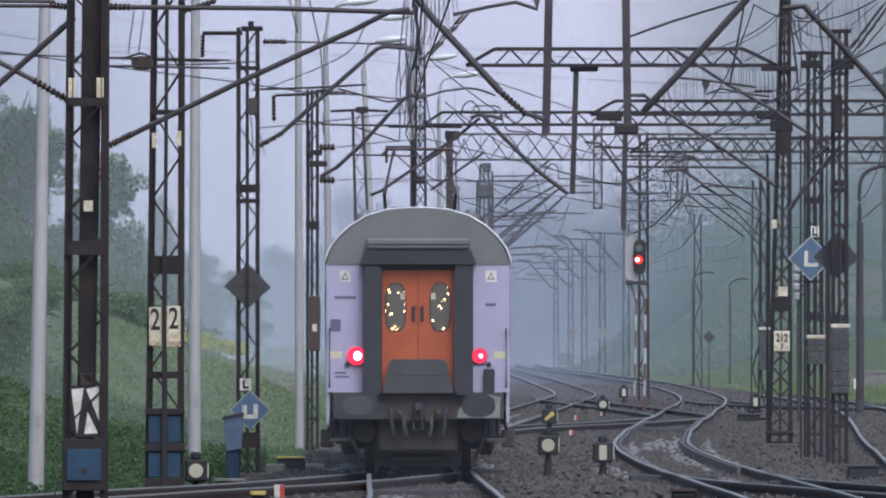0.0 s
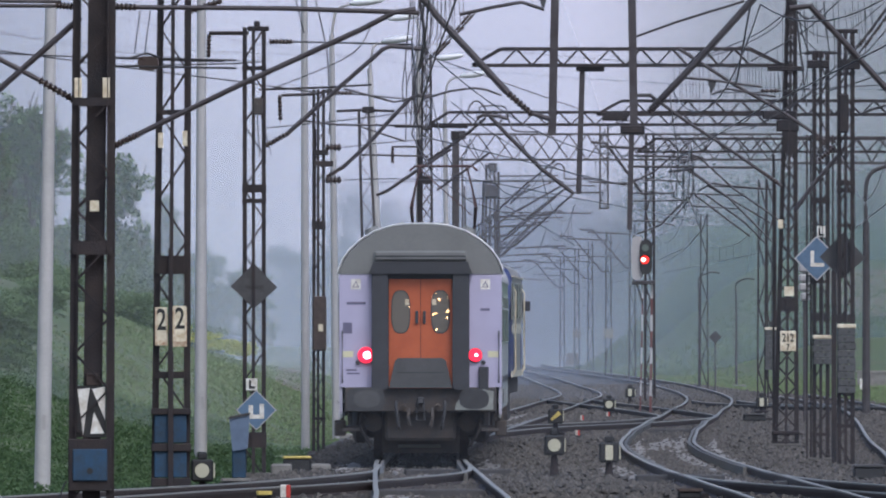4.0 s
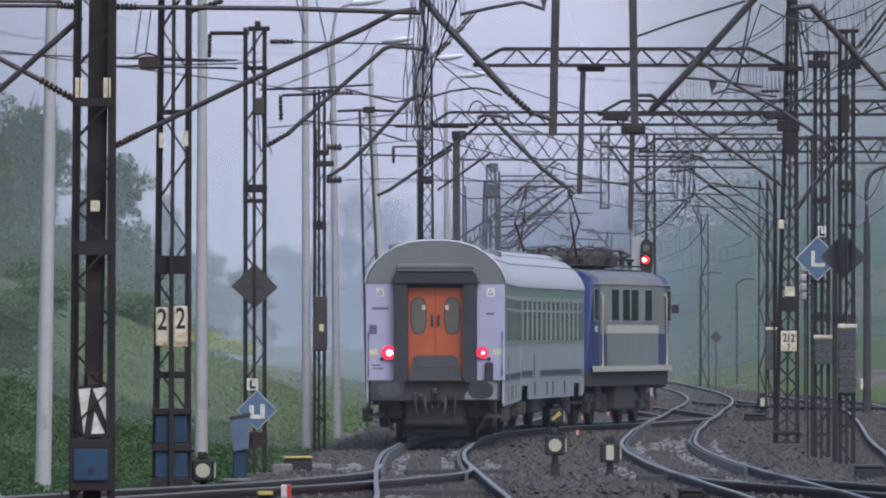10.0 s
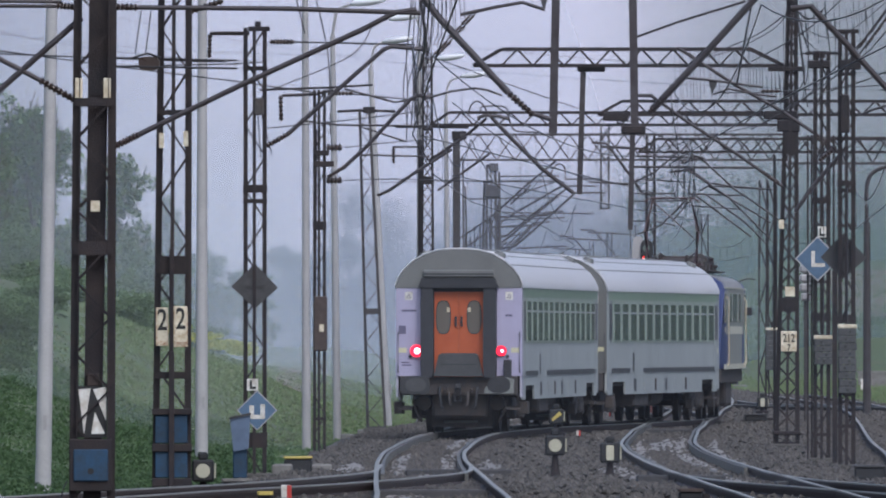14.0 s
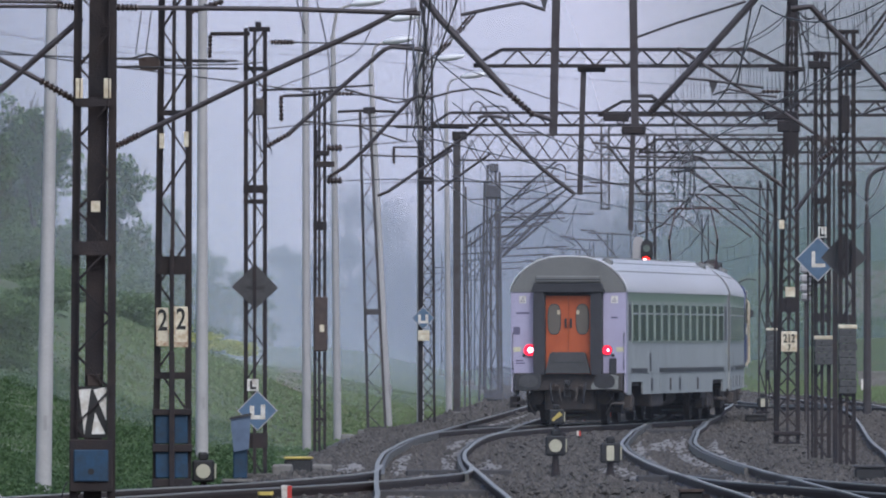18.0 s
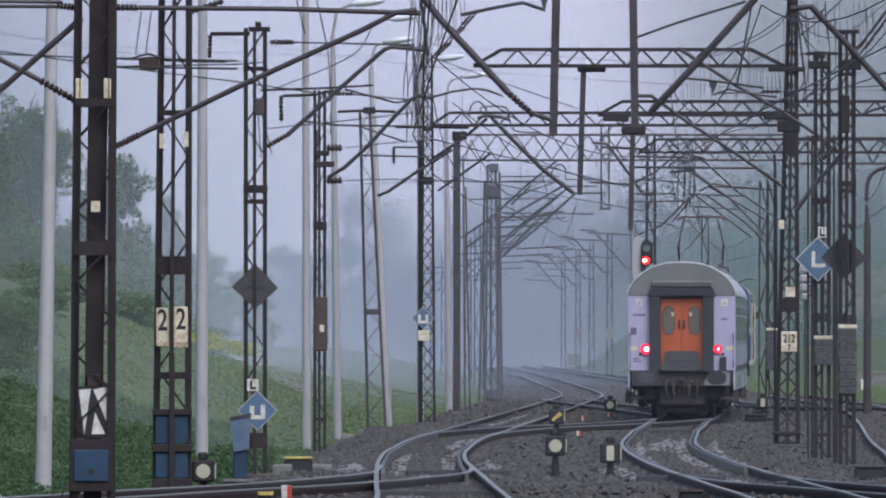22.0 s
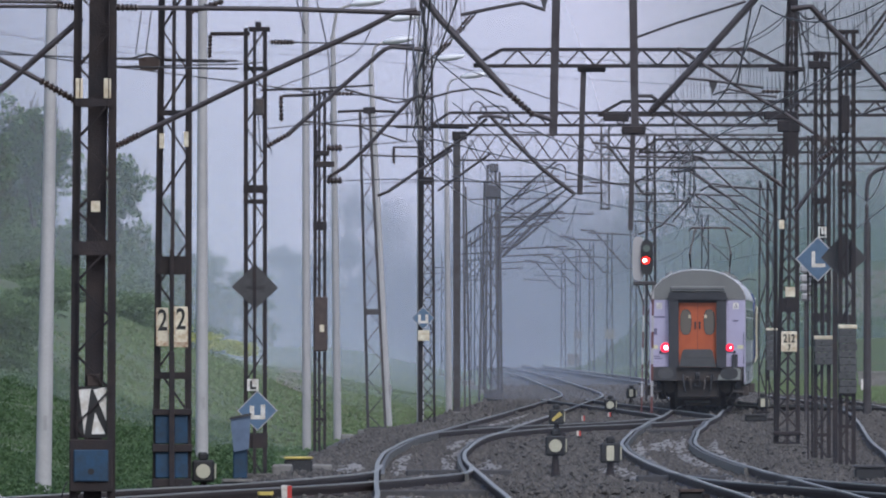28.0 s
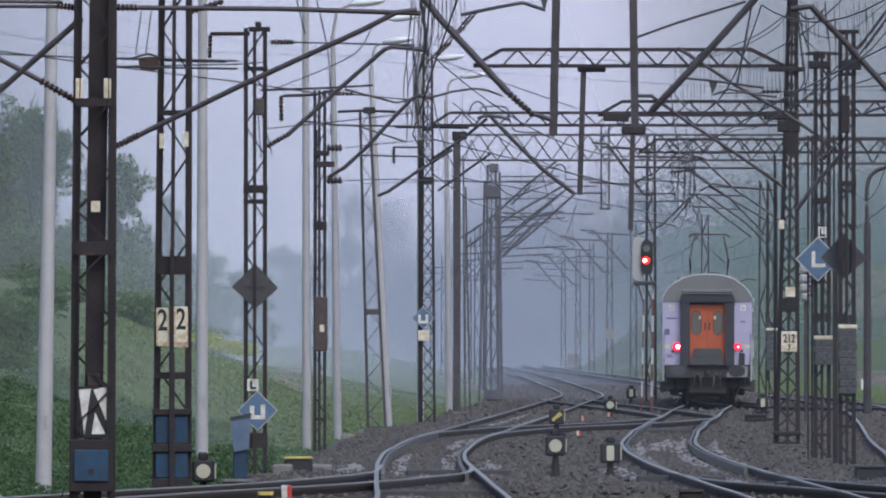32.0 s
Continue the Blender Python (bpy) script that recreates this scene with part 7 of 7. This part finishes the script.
for pts in (((-6.7, 216.667, 6.283), (-4.033, 216.667, 6.175), (-3.2, 216.667, 6.158)), ((-7.514, 242.991, 6.857), (-5.458, 242.991, 6.577), (-3.402, 242.991, 6.324), (-2.093, 242.991, 6.137)),
            ((-3.378, 288.889, 6.956), (-1.822, 288.889, 7.622), (-1.378, 288.889, 8.233)), ((-3.489, 288.889, 6.2), (-2.044, 288.889, 6.344), (-0.433, 288.889, 6.533)),
            ((-2.175, 325, 6.287), (-1.05, 325, 6.412), (-0.175, 325, 6.463)), ((-2.175, 325, 5.562), (-1.05, 325, 5.588), (0.95, 325, 5.537)),
            ((-2.4, 433.333, 6.633), (-0.4, 433.333, 6.683), (3.433, 433.333, 6.717)), ((-2.24, 260, 8.07), (-2.04, 260, 7.17), (-1.99, 260, 6.27)), ((-2.355, 236.364, 7.527), (-2.218, 236.364, 6.982)),
            ((-0.3, 325, 8.312), (1.45, 325, 7.688), (3.075, 325, 7.125)), ((5.233, 288.889, 7.644), (6.178, 288.889, 8.044), (6.756, 288.889, 8.456)),
            ((6.26, 260, 7.92), (6.34, 260, 7.17), (6.46, 260, 6.17)), ((6.21, 260, 7.97), (6.46, 260, 7.72), (6.76, 260, 7.92)),
            ((8.16, 260, 8.27), (7.56, 260, 7.47), (6.36, 260, 6.27), (5.46, 260, 5.77)), ((8.16, 260, 7.87), (7.56, 260, 7.17), (6.56, 260, 6.42), (5.96, 260, 6.07)),
            ((8.16, 260, 6.97), (7.56, 260, 6.67), (6.56, 260, 6.37)), ((5.4, 288.889, 6.9), (6.178, 288.889, 6.9), (7.956, 288.889, 7.011), (9.067, 288.889, 7.067)),
            ((5.406, 406.25, 7.209), (6.5, 406.25, 7.444), (8.531, 406.25, 7.912), (9.938, 406.25, 8.381)), ((3.943, 371.429, 7.057), (4.657, 371.429, 7.557), (5.943, 371.429, 6.914))):
    wire("thin dark line wire between the masts", pts)
for p, q, sag in (((-19.467, 866.667, 21), (1.867, 866.667, 17.833), 0.35), ((-26.467, 866.667, 20), (-2.8, 866.667, 18.733), 0.4), ((-39.7, 1300, 16.45), (-4.2, 1300, 15.45), 0.4), ((-39.7, 1300, 14.95), (-4.2, 1300, 13.85), 0.4), ((-39.7, 1300, 13.05), (-4.2, 1300, 12.2), 0.4), ((-0.8, 866.667, 19.4), (26.6, 866.667, 17.65), 0.3), ((-0.8, 866.667, 18.067), (26.6, 866.667, 16.65), 0.3), ((-20.3, 650, 15.75), (-8.35, 650, 14.275), 0.3)):
    p, q = Vector(p), Vector(q)
    pts = [p.lerp(q, k / 12) - Vector((0, 0, sag * 4 * (k / 12) * (1 - k / 12))) for k in range(13)]
    wire("faint power line far behind the railway", pts, 0.016)

for x, y, top in ((26.5, 866.667, 17.9), (-20.3, 650, 16.0)):
    pole = thing("power_pole", (x, y, gz(x, y)), "slim wooden power pole with a cross arm", "power pole", "power poles")
    part("pole", rod(NEW(), (x, y, gz(x, y) - 0.5), (x, y, top), 0.16, 0.1, 8), BARK, pole)
    for z in (top - 0.25, top - 1.25):
        part("cross_arm", bar(NEW(), (x - 0.7, y, z), (x + 0.7, y, z), 0.12), BARK, pole)

# Loops of dropper and feeder wires round the mast heads.
g = random.Random(11)
bundle = thing("feeder_wires", (-0.605, 342.105, 8.376), "tangle of feeder and dropper wires at a mast head", "wires")
for k in range(9):
    x0 = -0.816 + k * 0.06
    pts = [(x0 + 0.25 * g.random(), 342.105 + g.random(), 9.889 + g.random() * 0.5), (x0 + 0.2 * g.random() - 0.1, 342.105, 8.771), (x0 - 0.2 * g.random(), 342.105, 7.85), (x0 + 0.15 * g.random() - 0.1, 342.105, 7.324 - g.random() * 0.8)]
    part("feeder_wire", tube(NEW(), bent(pts, 5), 0.014, 5), WIRE, bundle)
for k in range(9):
    x0 = -0.316 + k * 0.1
    part("dropper", tube(NEW(), bent([(x0, 342.105, 10.087), (x0 + 0.08 * g.random(), 342.105, 9.297), (x0 - 0.1, 342.105, 8.771 + 0.06 * k)], 4), 0.01, 5), WIRE, bundle)
for dx in (0.0, 0.09):
    for p, q in (((-0.211, 342.105, 8.666), (0.105, 342.105, 8.982)), ((0.158, 342.105, 9.061), (0.408, 342.105, 9.324)), ((0.447, 342.105, 9.376), (0.632, 342.105, 9.587))):
        insulator(bundle, Vector(p) + Vector((dx, 0, 0)), Vector(q) + Vector((dx, 0, 0)), 3, 0.045)
    pipe(bundle, [Vector((-0.263, 342.105, 8.613)) + Vector((dx, 0, 0)), Vector((0.684, 342.105, 9.639)) + Vector((dx, 0, 0))], 0.022, WIRE)
bundle2 = thing("feeder_wires", (7.1, 433.333, 6.717), "tangle of feeder wires under a far gantry", "wires")
for k in range(8):
    x0 = 7.017 + 0.09 * k - 0.2
    part("feeder_wire", tube(NEW(), bent([(x0, 433.333, 7.3), (x0 + 0.2 * g.random() - 0.1, 433.333, 6.717), (x0 + 0.3 * g.random() - 0.15, 433.333, 6.217 - 0.4 * g.random())], 5), 0.014, 5), WIRE, bundle2)
for k in range(6):
    x0 = 7.16 + 0.09 * k
    part("dropper", bar(NEW(), (x0, 260 + 1, 7.92), (x0 + 0.05, 260 + 1, 7.47), 0.008), WIRE, bundle2)

for dx in (0.0, 0.11):
    for p, q in (((7.52, 265.306, 7.324), (7.663, 265.306, 7.518)), ((7.694, 265.306, 7.559), (7.837, 265.306, 7.753)), ((7.867, 265.306, 7.794), (8, 265.306, 7.988))):
        insulator(bundle2, Vector(p) + Vector((dx, 0, 0)), Vector(q) + Vector((dx, 0, 0)), 3, 0.04)
    pipe(bundle2, [Vector((7.204, 265.306, 6.916)) + Vector((dx, 0, 0)), Vector((8.071, 265.306, 8.09)) + Vector((dx, 0, 0))], 0.022, WIRE)

# Figures on plates.
for text, plate, at, size, mat in FONT_JOBS:
    cu = bpy.data.curves.new("figure", "FONT")
    cu.body, cu.size, cu.align_x, cu.extrude = text, size, "CENTER", 0.002
    cu.offset = 0.006
    tmp = new("figure", cu)
    me = bpy.data.meshes.new_from_object(tmp)
    bpy.data.objects.remove(tmp)
    me.materials.clear()
    me.materials.append(mat)
    ob = new("figure", me)
    ob.parent = plate
    ob.rotation_euler = (radians(90), 0, 0)
    ob.scale = (0.76, 1.1, 1)
    ob.location = Vector(at) - ORG[plate]

# A wire tensioner between the left-hand masts.
ten = thing("wire_tensioner", (-4.16, 208, 5.98), "dark ribbed wire tensioner hanging on a line", "tensioner")
part("drum", prism(NEW(), oval(-4.16, 5.972, 0.3, 0.2, 12, 0.6), 208, 208 + 0.2), INSUL, ten)
for p, q, r0 in (((-4.392, 208, 6.052), (-4.176, 208, 6.116), 0.015), ((-4.176, 208, 6.116), (-3.992, 208, 6.052), 0.015), ((-4.672, 208, 5.932), (-2.912, 208, 5.9), 0.015), ((-4.272, 208, 6.716), (-4.352, 208, 6.116), 0.008), ((-4.128, 208, 6.716), (-4.208, 208, 6.116), 0.008)):
    part("link", rod(NEW(), p, q, r0, n=6), WIRE, ten)


# A diamond sign close by, only its upper corner in view.
x, y, z = (-5.101, 164.557, 0.119)
ds = thing("diamond_sign", (x, y, -0.3), "blue diamond sign with a white rim on a post", "sign")
part("post", rod(NEW(), (x, y, -0.4), (x, y, z), 0.035, n=8), STEEL, ds)
diamond(ds, x, z, y - 0.06, 0.36, ())


x, y, z = (21.333, 722.222, 0.628)
lw = thing("low_wall", (x, y, gz(x, y)), "pale low wall at the foot of the hillside", "wall")
part("wall_face", span(NEW(), x - 0.9, x + 4, y, y + 0.4, gz(x, y) - 0.2, gz(x, y) + 0.9), CONCRETE, lw)
part("coping", span(NEW(), x - 0.95, x + 4.05, y - 0.05, y + 0.45, gz(x, y) + 0.9, gz(x, y) + 1.0), CONCRETE, lw)
x, y, z = (16.217, 565.217, 0.078)
t = thing("notice_board", (x, y, gz(x, y)), "small white board low in the grass", "board")
part("board", box(NEW(), (x, y, z + 0.2), (0.26, 0.03, 0.4)), WHITE, t)
part("stake", rod(NEW(), (x, y + 0.03, gz(x, y)), (x, y + 0.03, z + 0.1), 0.03, n=6), STEELG, t)

# Droppers and slack feeders by the tall mast on the outer side.
bundle3 = thing("feeder_wires", (6.694, 265.306, 7.58), "slack feeder wires and droppers between tall masts", "wires")
for px in (6.469, 6.551, 6.694, 6.776, 6.918, 7.071, 7.184, 7.429, 7.531, 7.653, 7.765):
    k = g.random()
    part("dropper", rod(NEW(), (px, 265.306 + k, 8.171), (px + 0.03, 265.306 + k, 7.58 - 0.3 * k), 0.006, n=5), WIRE, bundle3)
for pts in (((6.367, 265.306, 8.141), (6.51, 265.306, 7.58), (6.612, 265.306, 7.273), (6.694, 265.306, 7.222)), ((6.388, 265.306, 8.09), (6.49, 265.306, 7.222), (6.531, 265.306, 6.763), (6.337, 265.306, 6.406)), ((6.408, 265.306, 7.967), (6.571, 265.306, 7.865), (6.776, 265.306, 7.865), (6.857, 265.306, 7.988)),
            ((6.439, 265.306, 7.192), (6.694, 265.306, 7.253), (7.204, 265.306, 7.233)), ((6.898, 265.306, 8.141), (6.959, 265.306, 7.58), (7, 265.306, 7.222)), ((7.204, 265.306, 8.192), (6.694, 265.306, 7.733), (6.235, 265.306, 7.427), (5.571, 265.306, 7.069))):
    part("feeder_wire", tube(NEW(), bent(pts, 6), 0.012, 5), WIRE, bundle3)

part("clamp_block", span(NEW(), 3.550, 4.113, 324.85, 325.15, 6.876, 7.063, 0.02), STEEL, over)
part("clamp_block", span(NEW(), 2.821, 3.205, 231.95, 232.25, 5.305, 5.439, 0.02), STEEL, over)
part("clamp_block", span(NEW(), 6.762, 7.476, 309.25, 309.75, 6.684, 6.862, 0.02), STEEL, R1)
part("clamp_block", span(NEW(), 7.048, 7.524, 309.25, 309.75, 6.422, 6.660, 0.02), STEEL, R1)
part("switch_case", span(NEW(), 7.020, 7.190, 259.5, 259.70000000000005, 5.705, 6.384, 0.02), STEEL, R3)
# Fine droppers hanging under the carrying wires, and two slack wires.
fine = thing("overhead_line", (6.8, 340, 8.0), "fine droppers hanging from slack carrying wires", "overhead wire", "overhead line")
dg = random.Random(33)
for k in range(34):
    px = 5.35 + 2.9 * k / 34 + 0.06 * dg.random()
    z1 = 8.15 + 0.75 * dg.random()
    part("dropper", rod(NEW(), (px, 340 + dg.random(), z1), (px + 0.04 * dg.random(), 340, z1 - 0.7 - 0.8 * dg.random()), 0.0065, n=5), WIRE, fine)
part("slack_wire", tube(NEW(), bent([(5.768, 340, 8.495), (6.618, 340, 8.705), (7.272, 340, 8.992), (7.769, 340, 9.319), (8.082, 340, 9.751)], 5), 0.011, 5), WIRE, fine)
part("slack_wire", tube(NEW(), bent([(8.082, 340, 9.581), (8.579, 340, 9.123), (9.103, 340, 9.045), (9.626, 340, 9.319), (10.253, 340, 9.842)], 5), 0.011, 5), WIRE, fine)
part("slack_wire", tube(NEW(), bent([(8.082, 340, 9.385), (8.710, 340, 8.705), (9.364, 340, 8.652)], 5), 0.011, 5), WIRE, fine)
part("slack_wire", tube(NEW(), bent([(8.122, 340, 9.777), (8.213, 340, 8.862), (8.161, 340, 7.946)], 5), 0.011, 5), WIRE, fine)
part("slack_wire", tube(NEW(), bent([(8.383, 340, 9.646), (8.475, 340, 8.469), (8.318, 340, 7.554)], 5), 0.011, 5), WIRE, fine)

# Long dark timbers under the points.
for (x, y, z), w in (((0.262, 242.991, -0.171), 1.75), ((-0.194, 209.677, -0.15), 1.6), ((3.759, 232.143, -0.159), 1.4), ((1.352, 366.197, -0.196), 1.5), ((5.351, 351.351, -0.17), 1.2), ((5.778, 222.222, -0.165), 1.5)):
    solo("points_timber", box(NEW(), (x, y, rail_z(y) - 0.13), (w, 0.45, 0.14), 0.04, 0.02), SIGNBACK, "long dark wet timber under the points", "timber", "points timbers", "", (x, y, -0.2))

# Platform lamps of the station behind, whose lights glint in the gangway windows.
PLATFORMGLOW = glowing("platform_lamp_glow", (1.0, 0.52, 0.2), 90.0)
PLATFORMGLOW.cycles.emission_sampling = "NONE"
pg = random.Random(21)
globe = NEW()
bmesh.ops.create_icosphere(globe, subdivisions=2, radius=0.13)
globe = mesh_of("globe", globe, PLATFORMGLOW)
post = mesh_of("post", rod(NEW(), (0, 0, -1), (0, 0, 0), 0.06, 0.04, 8), STEELG)
for k in range(104):
    y = -1000 + pg.uniform(-90, 90)
    x = pg.uniform(2.5, 15.5) if k < 62 else pg.uniform(-7, 2.5)
    z = pg.uniform(2.7, 7.4)
    lamp = thing("platform_lamp", (x, y, -0.3), "lit platform lamp of the station behind", "lamp", "platform lamps")
    piece("globe", globe, lamp, (x, y, z))
    p = piece("post", post, lamp, (x, y, z))
    p.scale = (1, 1, z + 0.3)

motions()
